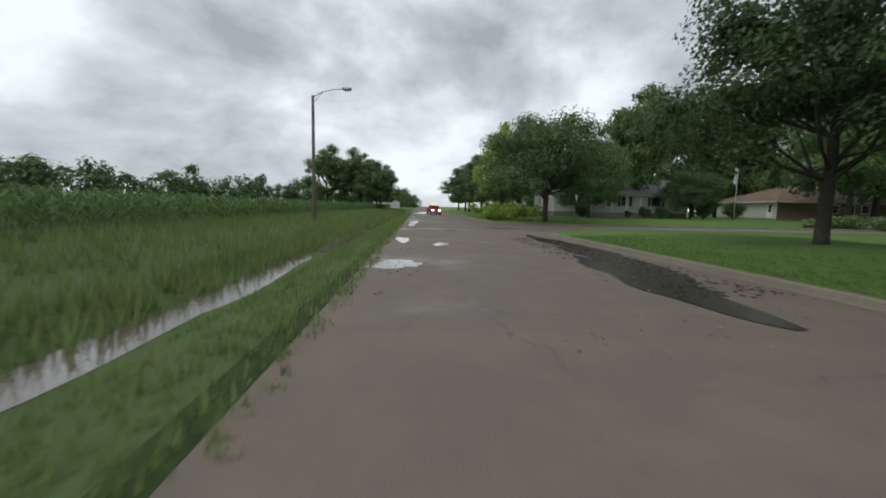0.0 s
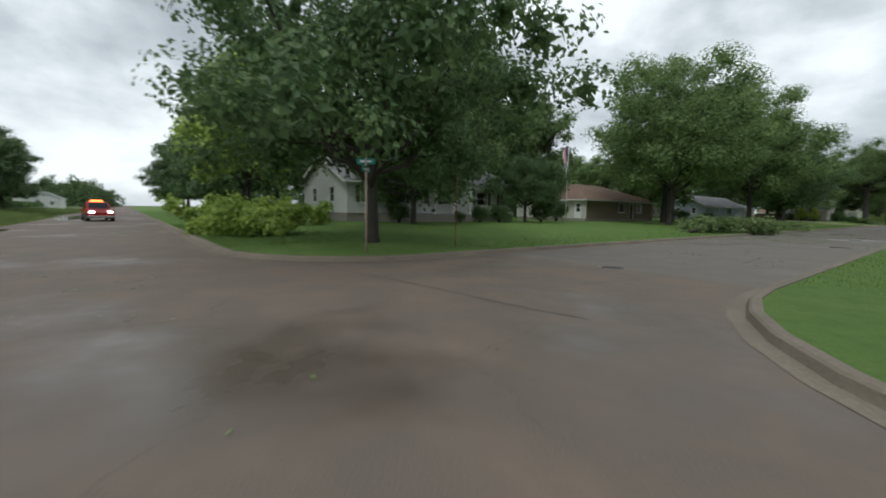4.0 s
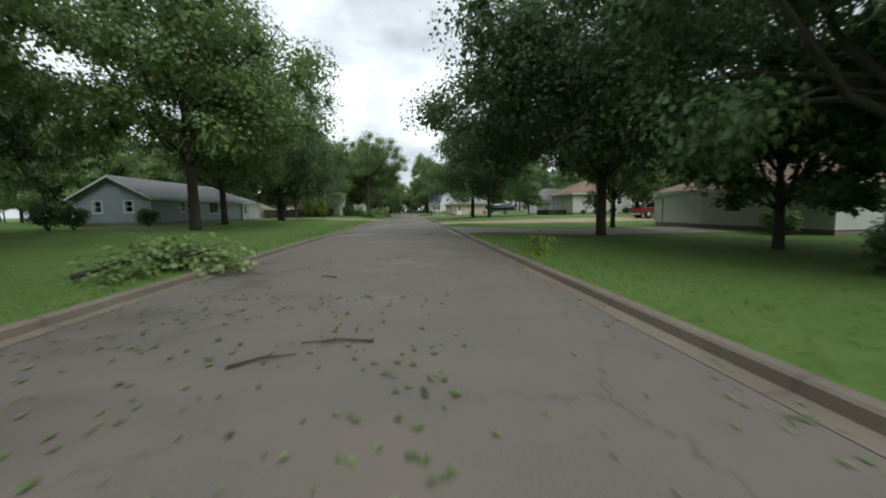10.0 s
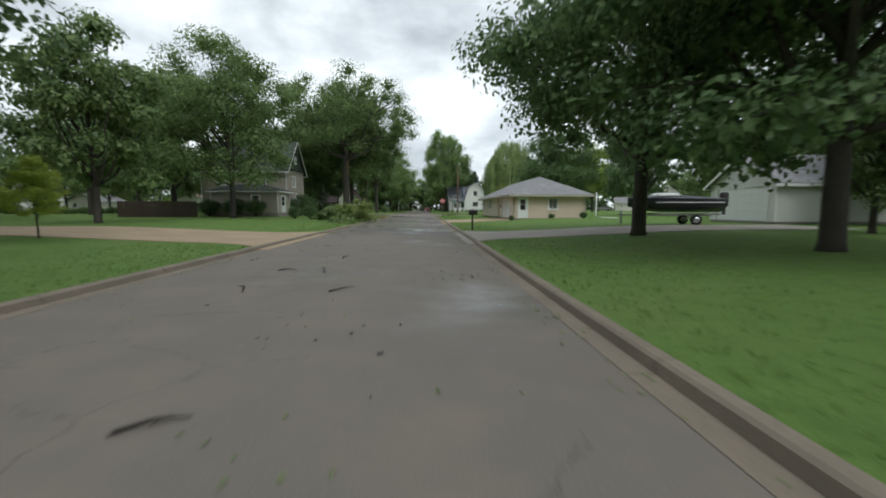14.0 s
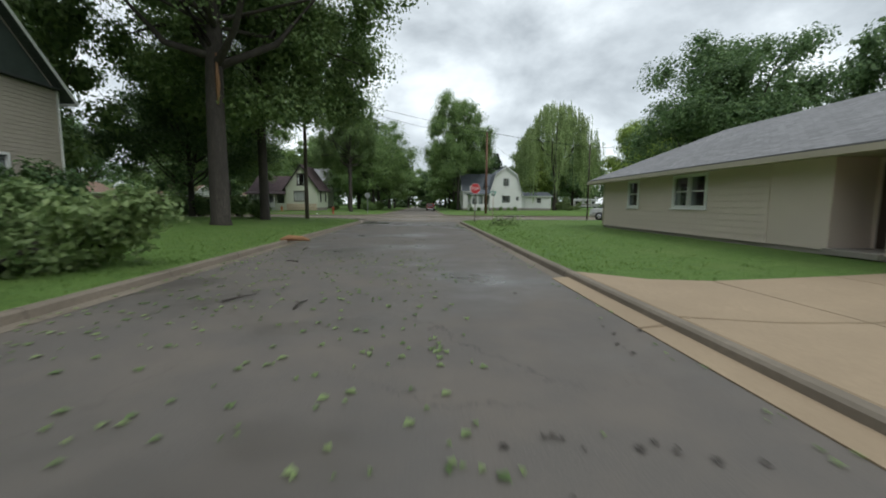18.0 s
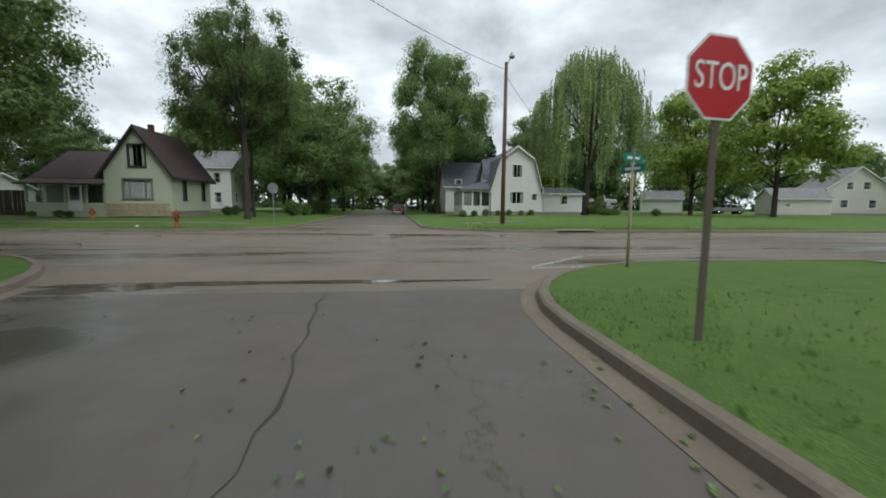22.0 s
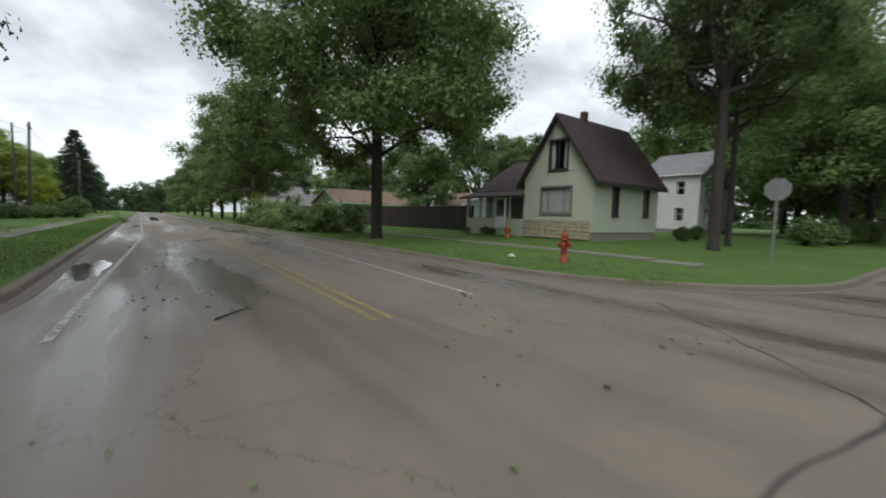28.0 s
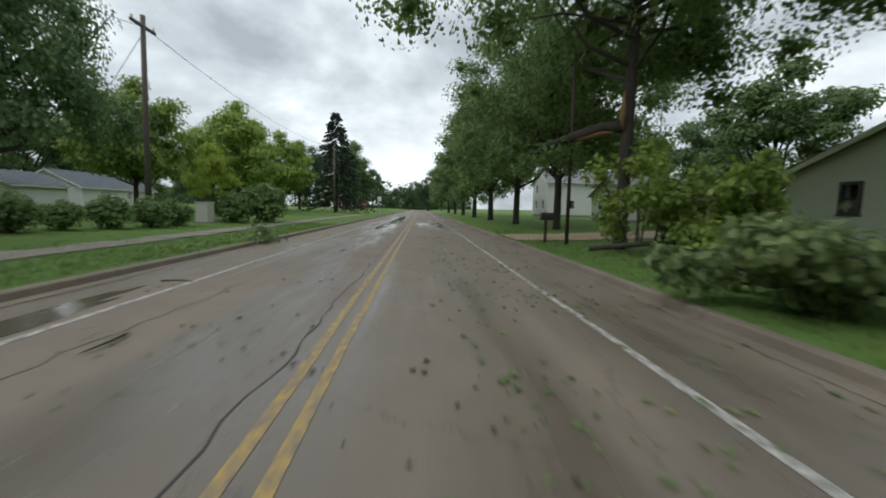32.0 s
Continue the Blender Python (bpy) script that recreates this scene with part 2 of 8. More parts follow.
def box_bm(x0, x1, y0, y1, z0, z1, bev=0.0, bm=None):
    bm = bm or bmesh.new()
    r = bmesh.ops.create_cube(bm, size=1.0)
    for v in r["verts"]:
        v.co = Vector((x0 + (v.co.x + 0.5) * (x1 - x0), y0 + (v.co.y + 0.5) * (y1 - y0), z0 + (v.co.z + 0.5) * (z1 - z0)))
    if bev > 0:
        es = list({e for v in r["verts"] for e in v.link_edges})
        bmesh.ops.bevel(bm, geom=es, offset=bev, segments=1, affect="EDGES")
    return bm


def prism_bm(points, y0, y1, bm=None):
    """Points (x, z) of an outline, drawn out along y."""
    bm = bm or bmesh.new()
    a = [bm.verts.new((x, y0, z)) for x, z in points]
    b = [bm.verts.new((x, y1, z)) for x, z in points]
    n = len(points)
    bm.faces.new(a)
    bm.faces.new(b[::-1])
    for i in range(n):
        bm.faces.new((a[i], b[i], b[(i + 1) % n], a[(i + 1) % n]))
    bmesh.ops.recalc_face_normals(bm, faces=bm.faces)
    return bm


def tube(verts, faces, pts, radii, n=7, cap=True):
    """Appends a tapered tube along pts to the lists."""
    start = len(verts)
    for k, p in enumerate(pts):
        p = Vector(p)
        d = (Vector(pts[min(k + 1, len(pts) - 1)]) - Vector(pts[max(k - 1, 0)])).normalized()
        u = d.orthogonal().normalized()
        w = d.cross(u)
        for i in range(n):
            a = 2 * math.pi * i / n
            verts.append(p + (u * math.cos(a) + w * math.sin(a)) * radii[k])
    for k in range(len(pts) - 1):
        for i in range(n):
            j = (i + 1) % n
            faces.append((start + k * n + i, start + k * n + j, start + (k + 1) * n + j, start + (k + 1) * n + i))
    if cap:
        faces.append(tuple(start + (len(pts) - 1) * n + i for i in range(n)))
        faces.append(tuple(start + i for i in reversed(range(n))))


def tube_mesh(name, pts, radii, mat, n=10):
    v, f = [], []
    tube(v, f, pts, radii, n)
    return mesh_of(name, v, f, mat, True)


# ---------------------------------------------------------------- the ground plan
KX0, KX1 = -4.4, 4.0      # kerbs of the long street
KA = -120.0               # kerb of the field road
KCW, KCE, KC1 = 50.8, 47.5, 61.2     # kerbs of the main street: south-west, south-east, north
NX0, NX1 = -5.0, 3.8      # kerbs of the street beyond the main street
RISE = 0.38


def ease(q):
    q = min(max(q, 0.0), 1.0)
    return q * q * (3 - 2 * q)


def lawn_z(d, x=0.0, y=0.0):
    """Lawns climb away from the kerb; east of the long street they sink a little towards the houses."""
    z = 0.13 + RISE * ease(d / 12.0)
    if x > KX1 and y < -20.0:
        z -= 0.72 * ease((-26.0 - y) / 18.0) * ease((y + 112.0) / 12.0) * ease(d / 11.0) * (1 - ease((d - 34.0) / 26.0))
    return z


def ground_z(x, y):
    """Height of the lawn or road at a place."""
    if y < -129.0:
        return 0.0
    if y < KA:
        return 0.0
    if y <= (KCW if x < 0 else KCE):
        if KX0 <= x <= KX1:
            return 0.0
        side = KX0 - x if x < KX0 else x - KX1
        return lawn_z(min(side, y - KA, (KCW if x < 0 else KCE) - y), x, y)
    if y < KC1:
        return 0.0
    if NX0 <= x <= NX1:
        return 0.0
    side = NX0 - x if x < NX0 else x - NX1
    return lawn_z(min(side, y - KC1))


def ring(x0, x1, y0, y1, radii, d, n=9):
    """A rectangle with rounded corners, drawn in by d; corners in the order low-low, high-low, high-high, low-high."""
    pts = []
    X0, X1, Y0, Y1 = x0 + d, x1 - d, y0 + d, y1 - d
    for (cx, cy, sx, sy, a0), r in zip(((X0, Y0, 1, 1, 180), (X1, Y0, -1, 1, 270), (X1, Y1, -1, -1, 0), (X0, Y1, 1, -1, 90)), radii):
        r = max(r - d, 0.02)
        for k in range(n + 1):
            a = radians(a0 + 90 * k / n)
            pts.append((cx + sx * r + r * math.cos(a), cy + sy * r + r * math.sin(a)))
    a, b = pts[-1], pts[0]
    return pts + [(a[0] + (b[0] - a[0]) * k / 60, a[1] + (b[1] - a[1]) * k / 60) for k in range(1, 60)]


def block(name, x0, x1, y0, y1, radii, label):
    """A block of lawn with its kerb and gutter; it climbs gently away from the street."""
    ds = [0.0, 0.8, 2.0, 4.0, 6.0, 8.0, 10.0, 12.0, 22.0, 34.0, 40.0, 47.0, 54.0, 60.0]
    v, f = [], []
    m = 0
    for d in ds:
        pts = ring(x0, x1, y0, y1, radii, d)
        m = len(pts)
        v += [(x, y, lawn_z(d, x, y) - (0.012 if d == 0 else 0)) for x, y in pts]
    for k in range(len(ds) - 1):
        for i in range(m):
            j = (i + 1) % m
            f.append((k * m + i, k * m + j, (k + 1) * m + j, (k + 1) * m + i))
    f.append(tuple((len(ds) - 1) * m + i for i in range(m)))
    tagged(put(name, mesh_of(name, v, f, M_LAWN)), label, "lawn", kind="structure")
    prof = [(-0.45, 0.006), (-0.2, 0.010), (-0.17, 0.115), (-0.13, 0.14), (0.0, 0.14), (0.01, 0.05)]
    v, f = [], []
    for d, z in prof:
        v += [(x, y, z) for x, y in ring(x0, x1, y0, y1, [r if r > 0.5 else 0.6 for r in radii], d)]
    for k in range(len(prof) - 1):
        for i in range(m):
            j = (i + 1) % m
            f.append((k * m + i, k * m + j, (k + 1) * m + j, (k + 1) * m + i))
    tagged(put("kerb", mesh_of("kerb", v, f, M_KERB)), "weathered tan concrete kerb and gutter along the lawn", "kerb", kind="structure")


def sheet(name, x0, x1, y0, y1, z, mat, label, category):
    me = mesh_of(name, [(x0, y0, z), (x1, y0, z), (x1, y1, z), (x0, y1, z)], [(0, 1, 2, 3)], mat)
    return tagged(put(name, me), label, category, kind="structure")


# one sheet out to the horizon, with a long hollow under the roads and the ditch
v, f = [], []
xs = [-3000, -420, 320, 3000]
for yy in (-3000, -137.5, -134.5, -132.2, -131.0, -129.3, -128.6, -120.0, 420, 3000):
    z = {-137.5: 0.28, -134.5: 0.02, -132.2: -0.42, -131.0: -0.40, -129.3: 0.03, -128.6: -0.6, -120.0: -0.6, 420: -0.6}.get(yy, 0.28 if yy < 0 else 0.3)
    for xx in (-3000, 3000):
        v.append((xx, yy, z))
for k in range(9):
    f.append((2 * k, 2 * k + 1, 2 * k + 3, 2 * k + 2))
tagged(put("ground", mesh_of("ground", v, f, M_VERGE)), "rough green grass and weeds with a roadside ditch", "ground", kind="structure")

sheet("road_field", -900, 250, -129.0, -112.0, 0.0, M_ROAD_A, "brown muddy asphalt road with puddles and leaf litter", "road")
sheet("road_long_street", -4.45, 4.05, -112.0, -7.8, 0.0, M_ROAD_B, "old tan-grey asphalt street strewn with leaves and twigs", "road")
sheet("road_long_street_wet", -14, 14, -7.8, 45.0, 0.0, M_ROAD_D, "dark wet asphalt street strewn with torn leaves", "road")
sheet("road_main_street", -900, 500, 45.0, 70.0, 0.0, M_ROAD_C, "wet cracked brownish main street", "road")
sheet("road_far_street", -14, 14, 70.0, 420.0, 0.0, M_ROAD_B, "old grey street running on under trees", "road")
block("lawn_west", -420, KX0, KA, KCW, (0.1, 4.5, 8.0, 0.1), "mown green lawn under street trees")
block("lawn_east", KX1, 230, KA, KCE, (7.0, 0.1, 0.1, 5.0), "mown green lawn under street trees")
block("lawn_north_west", -420, NX0, KC1, 400, (0.1, 6.0, 0.1, 0.1), "mown green lawn beside the main street")
block("lawn_north_east", NX1, 230, KC1, 400, (6.0, 0.1, 0.1, 0.1), "mown green lawn beside the main street")

# ---------------------------------------------------------------- trees
rng = random.Random(7)


def rand_dir(r=rng):
    z = r.uniform(-1, 1)
    a = r.uniform(0, 2 * math.pi)
    s = math.sqrt(1 - z * z)
    return Vector((s * math.cos(a), s * math.sin(a), z))


def add_leaf(v, f, p, d, size, r, droop=0.3):
    """One leaf spray, folded along its middle."""
    d = (d + Vector((0, 0, -droop)) + rand_dir(r) * 0.55).normalized()
    side = d.cross(rand_dir(r))
    if side.length < 1e-3:
        side = d.orthogonal()
    side = side.normalized() * size * r.uniform(0.32, 0.5)
    up = d.cross(side).normalized() * size * r.uniform(-0.18, 0.18)
    k = len(v)
    v += [p, p + d * size * 0.5 + side + up, p + d * size, p + d * size * 0.5 - side + up]
    f += [(k, k + 1, k + 2), (k, k + 2, k + 3)]


def clump(v, f, c, rad, count, size, r, flat=0.75, droop=0.3, core=0.7, fine=True):
    """A tuft of foliage: broad overlapping leaves in the middle and single leaves lying over them like shingles."""
    c = Vector(c)
    for _ in range(int(count * 0.42 * core / 0.7)):
        p, s = c + rand_dir(r) * rad * 0.45 * r.random(), max(size * 1.5, rad * 0.16)
        k = len(v)
        v += [p + rand_dir(r) * s * 0.7, p + rand_dir(r) * s * 0.7, p + rand_dir(r) * s * 0.7]
        f.append((k, k + 1, k + 2))
    for _ in range(count):
        d = rand_dir(r)
        if d.z < -0.35 and r.random() < 0.45:
            d.z = -d.z
        q = rad * (0.5 + 0.5 * r.random() ** 0.7)
        p = c + Vector((d.x * q, d.y * q, d.z * q * flat))
        n = (d + Vector((0, 0, 0.5)) + rand_dir(r) * 0.45).normalized()
        t = n.cross(rand_dir(r))
        if t.length < 1e-3:
            t = n.orthogonal()
        t = (t.normalized() + Vector((0, 0, -droop))).normalized()
        s = size * r.uniform(0.6, 1.25)
        w = n.cross(t) * s * r.uniform(0.28, 0.44)
        k = len(v)
        if fine:
            v += [p - t * s * 0.5, p + w + n * s * 0.08, p + t * s * 0.5 - n * s * 0.12, p - w + n * s * 0.08]
            f += [(k, k + 1, k + 2), (k, k + 2, k + 3)]
        else:
            v += [p - t * s * 0.55 + w, p - t * s * 0.4 - w * 1.2, p + t * s * 0.7]
            f.append((k, k + 1, k + 2))


def tree(name, m, h, rad, crown_low, trunk_r, leaf, label, seed, clumps=46, leaves=85, size=0.42, lean=0.0, shape=0.0, gaps=0.0, bark=None, crotch=0.34, puff=1.0, core=0.7, fine=True):
    """A leafy tree: tapered trunk, forking limbs that carry the clumps of the crown. shape > 0: narrower towards the top."""
    r = random.Random(seed)
    tr = base(name, m, label, "tree")
    tv, tf = [], []
    fork = crown_low + (h - crown_low) * crotch * 0.5
    top = Vector((lean * h, 0, h * 0.8))
    pts = [Vector((0, 0, -0.25)), Vector((0, 0, 0.25)), Vector((lean * 0.6, 0.02, fork * 0.6)), Vector((lean * fork, 0.05, fork)), top * 0.72 + Vector((r.uniform(-.4, .4), r.uniform(-.4, .4), 0)) * min(1.0, trunk_r / 0.3), top]
    tube(tv, tf, pts, [trunk_r * 1.5, trunk_r * 1.12, trunk_r, trunk_r * 0.9, trunk_r * 0.4, trunk_r * 0.1], 9)
    for k in range(7):
        a = k * 0.9 + r.uniform(-0.25, 0.25)
        z0 = fork * r.uniform(0.75, 1.0)
        q = rad * r.uniform(0.45, 0.78)
        e = Vector((math.cos(a) * q, math.sin(a) * q, crown_low + (h - crown_low) * r.uniform(0.4, 0.75)))
        s = Vector((lean * z0, 0.05 * z0 / fork, z0))
        m1, m2 = s.lerp(e, 0.35) + Vector((0, 0, -0.06 * h)), s.lerp(e, 0.7) + Vector((r.uniform(-.3, .3), r.uniform(-.3, .3), -0.02 * h))
        tube(tv, tf, [s, m1, m2, e], [trunk_r * 0.5, trunk_r * 0.36, trunk_r * 0.22, trunk_r * 0.07], 6, False)
    lv, lf = [], []
    cz = crown_low + (h - crown_low) * 0.48
    rz = (h - crown_low) * 0.5
    done = 0
    while done < clumps:
        d = rand_dir(r)
        q = r.random() ** 0.38
        if d.z < -0.75:
            continue
        wide = 1.0 - shape * max(0.0, d.z * q)
        wob = 0.82 + 0.3 * noise.noise(Vector((d.x * 1.7 + seed, d.y * 1.7, d.z * 1.7)))
        c = Vector((d.x * rad * q * wide * wob, d.y * rad * q * wide * wob, cz + d.z * rz * q * (0.9 + 0.12 * wob)))
        cr = rad * r.uniform(0.15, 0.29) * puff + 0.12
        done += 1
        if r.random() < gaps:
            continue
        clump(lv, lf, c, cr, int(leaves * (cr / (0.23 * rad * puff)) ** 1.5), size, r, 0.58, 0.3, core, fine)
        if done % 5 == 0:
            s = pts[3].lerp(pts[4], min(1.0, max(0.0, (c.z - fork) / max(h - fork, 0.1))) * 0.8)
            mid = s.lerp(c, 0.55) + Vector((0, 0, 0.35))
            k = trunk_r * r.uniform(0.22, 0.42)
            tube(tv, tf, [s, mid, c], [k, k * 0.65, k * 0.2], 5, False)
    put("trunk", mesh_of("trunk", tv, tf, bark or M_BARK, True), tr)
    put("crown", mesh_of("crown", lv, lf, leaf), tr)
    return tr


def at(x, y, rz=0.0, s=1.0, dz=0.0):
    return Matrix.Translation((x, y, ground_z(x, y) + dz)) @ Matrix.Rotation(radians(rz), 4, "Z") @ Matrix.Diagonal((s, s, s, 1))


def place(ob, x, y, rz=0.0, s=1.0, sz=None, label=""):
    """A further copy of a tree, turned and scaled."""
    c = copy_thing(ob, Matrix.Identity(4))
    c.matrix_basis = Matrix.Translation((x, y, ground_z(x, y))) @ Matrix.Rotation(radians(rz), 4, "Z") @ Matrix.Diagonal((s, s, sz or s, 1))
    if label:
        c["label"] = label
    return c


maple_a = tree("maple_tree", at(-8.3, -114.9, 190), 10.6, 8.0, 1.3, 0.25, M_LEAF, "broad dark green maple on the corner lawn", 11, 105, 270, 0.215)
maple_b = tree("maple_tree", at(17.3, -112.4, 0, 0.84), 13.8, 7.9, 1.3, 0.26, M_LEAF, "tall dark green maple beside the street corner", 12, 108, 270, 0.215)
ash_a = tree("ash_tree", at(-13.2, -77.0), 18.0, 8.4, 1.3, 0.27, M_LEAF_ASH, "tall spreading ash over the lawn", 13, 112, 260, 0.23)
ash_b = tree("ash_tree", at(-17.4, 11.2), 18.0, 8.6, 1.0, 0.24, M_LEAF_ASH, "fresh green ash in the front lawn", 14, 102, 250, 0.235)
loose = tree("walnut_tree", at(-24.2, 63.7, 180), 21.0, 9.8, 2.5, 0.31, M_LEAF_ASH, "huge old walnut with a thick dark trunk before the fence", 15, 145, 390, 0.21, 0.01, 0.0, 0.12, None, 0.6, 0.98, 1.0)
torn = tree("walnut_tree", at(-10.2, 32.5), 22.0, 12.0, 6.4, 0.46, M_LEAF_ASH, "old walnut with a torn trunk and wide thin crown", 25, 175, 250, 0.21, 0.01, 0.0, 0.36, None, 0.5, 0.82, 1.0)
lime = tree("young_maple", at(12.0, -89.6), 9.4, 3.3, 1.3, 0.085, M_LEAF_LIME, "young lime-green maple in the lawn", 16, 110, 130, 0.14, 0.0, 0.75, 0.0, None, 0.34, 0.95)
rear = tree("backyard_tree", at(-42.0, -96.0), 14.0, 6.8, 1.0, 0.3, M_LEAF, "tall dark tree behind the houses", 17, 66, 165, 0.34, 0.0, 0.0, 0.0, None, 0.34, 1.1, 0.7, False)
rear_ash = tree("backyard_tree", at(-44.0, -70.0), 15.0, 6.6, 1.0, 0.3, M_LEAF_ASH, "tall green tree behind the houses", 18, 66, 165, 0.34, 0.0, 0.0, 0.0, None, 0.34, 1.1, 0.7, False)
rear_lime = tree("backyard_tree", at(-84.0, 30.0), 12.0, 5.6, 1.4, 0.2, M_LEAF_PALE, "yellow-green tree in a row behind the street", 19, 80, 130, 0.31, 0.0, 0.0, 0.0, None, 0.34, 1.1, 0.7, False)
maple_c = tree("maple_tree", at(12.2, -54.4, 150), 16.0, 12.4, 1.9, 0.27, M_LEAF, "wide dark green maple hanging over the street", 20, 215, 270, 0.22, 0.0, 0.0, 0.0, None, 0.34, 0.85)
for k, (x, y, rz, s, sz) in enumerate(((12.6, -69.0, 40, 1.0, 1.22), (12.1, -20.6, 75, 0.98, 0.98), (10.8, -13.6, 200, 1.0, 1.1), (-16.4, -22.0, 300, 1.22, 1.36))):
    place(maple_b, x, y, rz, s, sz, "dark green maple in the roadside lawn")
place(maple_b, -18.6, -106.0, 110, 0.72, 0.66, "dark maple shading the porch lawn")
place(maple_a, -21.0, -91.0, 20, 0.56, 0.62, "small dark maple in front of the porch")
for x, y, rz, s in ((-13.8, -48.8, 60, 1.2), (-17.0, -37.0, 130, 1.0), (-17.5, -68.5, 10, 1.22)):
    place(ash_a, x, y, rz, s, None, "tall green ash behind the kerb")
for x, y, rz, s in ((-36, -113.5, 20, 1.0), (-48, -114, 90, 0.95), (-61, -113, 200, 1.0), (-75, -114, 310, 1.0), (-92, -113, 45, 1.0), (-112, -113, 145, 1.0), (-24, -104.5, 70, 0.7)):
    place(rear, x, y, rz, s * 0.9, None, "dark green maple in the row along the field road")
place(rear_lime, -25.5, -115.6, 30, 0.8, 1.05, "tall yellow-green maple by the field road")
place(loose, -10.6, 39.8, 120, 0.98, 1.0, "tall dark walnut near the corner")
place(maple_b, -17.5, 43.0, 10, 0.85, None, "dark tree beside the corner hedge")
place(maple_b, 25.5, 42.5, 50, 1.1, None, "large dark maple beyond the tan house")
for x, y, rz, s, sz in ((8.6, 101, 70, 0.9, 1.25),):
    place(loose, x, y, rz, s, sz, "tall old walnut with gaps in its crown")
place(torn, -10.4, 73.8, 160, 0.5, 0.8, "tall old walnut with gaps in its crown")
split = tree("walnut_tree", at(-57.6, 64.1), 16.5, 9.0, 3.8, 0.2, M_LEAF_ASH, "slender walnut with a split trunk and a torn limb", 28, 135, 310, 0.2, 0.0, 0.0, 0.12, None, 0.6, 0.95, 1.0)
place(split, -11.4, 78.5, 70, 0.7, 1.0, "slender walnut in the side lawn")
for k, (x, y, rz, s) in enumerate(((-79, 65.4, 10, 0.95), (-70, 66.0, 100, 0.85), (-91, 65.2, 200, 1.0), (-104, 65, 290, 1.0), (-120, 65, 50, 1.0), (-138, 65, 150, 1.0), (-160, 65, 250, 1.0), (-9.5, 95, 20, 1.1), (-10, 110, 95, 1.15), (9, 120, 180, 1.2), (-9, 128, 260, 1.2), (9, 138, 30, 1.2), (-9, 150, 33, 1.2), (9, 160, 99, 1.2))):
    place(ash_a if k in (0, 1, 7, 8) else rear_ash, x, y, rz, s, None, "tall green street tree over the kerb")
place(torn, -47.8, 32.5, 80, 0.75, 0.85, "tall light ash behind the lawns")
place(maple_a, -68.8, 31.3, 10, 1.1, 1.6, "large round dark maple behind a hedge")
low_ash = tree("ash_tree", at(15.2, -72.4), 10.5, 4.8, 0.5, 0.17, M_LEAF_ASH, "light green tree with low hanging boughs", 26, 85, 180, 0.2, 0.0, 0.35)
pale_ash = tree("ash_tree", at(30.0, 112.0), 16.0, 7.0, 1.3, 0.24, M_LEAF_PALE, "light green ash behind the houses", 23, 84, 170, 0.3, 0.0, 0.2, 0.05, None, 0.34, 1.05, 0.7, False)
for x, y, rz, s, lab in ((49, 98, 0, 1.25, "light green tree beside the white shed"), (49.5, 84, 120, 1.2, "light green tree beside the main street"), (38, 130, 50, 1.2, "light green tree behind the white shed")):
    place(pale_ash, x, y, rz, s, None, lab)
for x, y, rz in ((-92, 36, 60), (-100, 31, 110), (-110, 35, 160)):
    place(rear_lime, x, y, rz, 1.0, None)

bare = tree("dying_tree", at(37.5, -8.5), 17.0, 4.0, 3.0, 0.2, M_LEAF_DRY, "tall half-dead tree with sparse brownish leaves", 27, 150, 40, 0.22, 0.0, 0.3, 0.1, None, 0.8, 0.62, 0.2, False)
for x, y, rz, s in ((41.5, -11.0, 80, 0.95), (33.8, -5.5, 190, 0.85)):
    place(bare, x, y, rz, s)



def hang(ob, leaf, spots, ends, seed):
    """Low boughs of a tree and the foliage that hangs on them."""
    r = random.Random(seed)
    v, f = [], []
    inv = ob.matrix_basis.inverted()
    for c in spots(r):
        clump(v, f, inv @ Vector(c), r.uniform(1.1, 1.7), 200, 0.21, r, 0.6, 0.3, 1.0)
    put("hanging_foliage", mesh_of("hanging_foliage", v, f, leaf), ob)
    foot = ob.matrix_basis.translation
    for c in ends:
        a, b = inv @ Vector((foot.x, foot.y, 4.8)), inv @ Vector(c)
        put("bough", tube_mesh("bough", [a, a.lerp(b, 0.4) + Vector((0, 0, 0.7)), b], [0.12, 0.08, 0.02], M_BARK, 7), ob)


def ring_spot(r, x, y, near, far, z0, z1):
    a, q = r.uniform(0, 6.28), r.uniform(near, far)
    return x + q * math.cos(a), y + q * math.sin(a), r.uniform(z0, z1)


hang(maple_c, M_LEAF, lambda r: [(r.uniform(6.6, 14.5), r.uniform(-49.5, -43.5), r.uniform(4.3, 8.6)) for k in range(44)], ((8.0, -46.5, 6.6), (10.5, -45.2, 7.0), (13.5, -45.6, 6.2)), 33)
hang(loose, M_LEAF_ASH, lambda r: [ring_spot(r, -24.2, 63.7, 2.5, 7.2, 4.4, 8.2) for k in range(40)], ((-29.0, 62.0, 6.4), (-20.5, 67.0, 6.8), (-22.0, 59.8, 7.2), (-26.0, 69.0, 6.4)), 34)

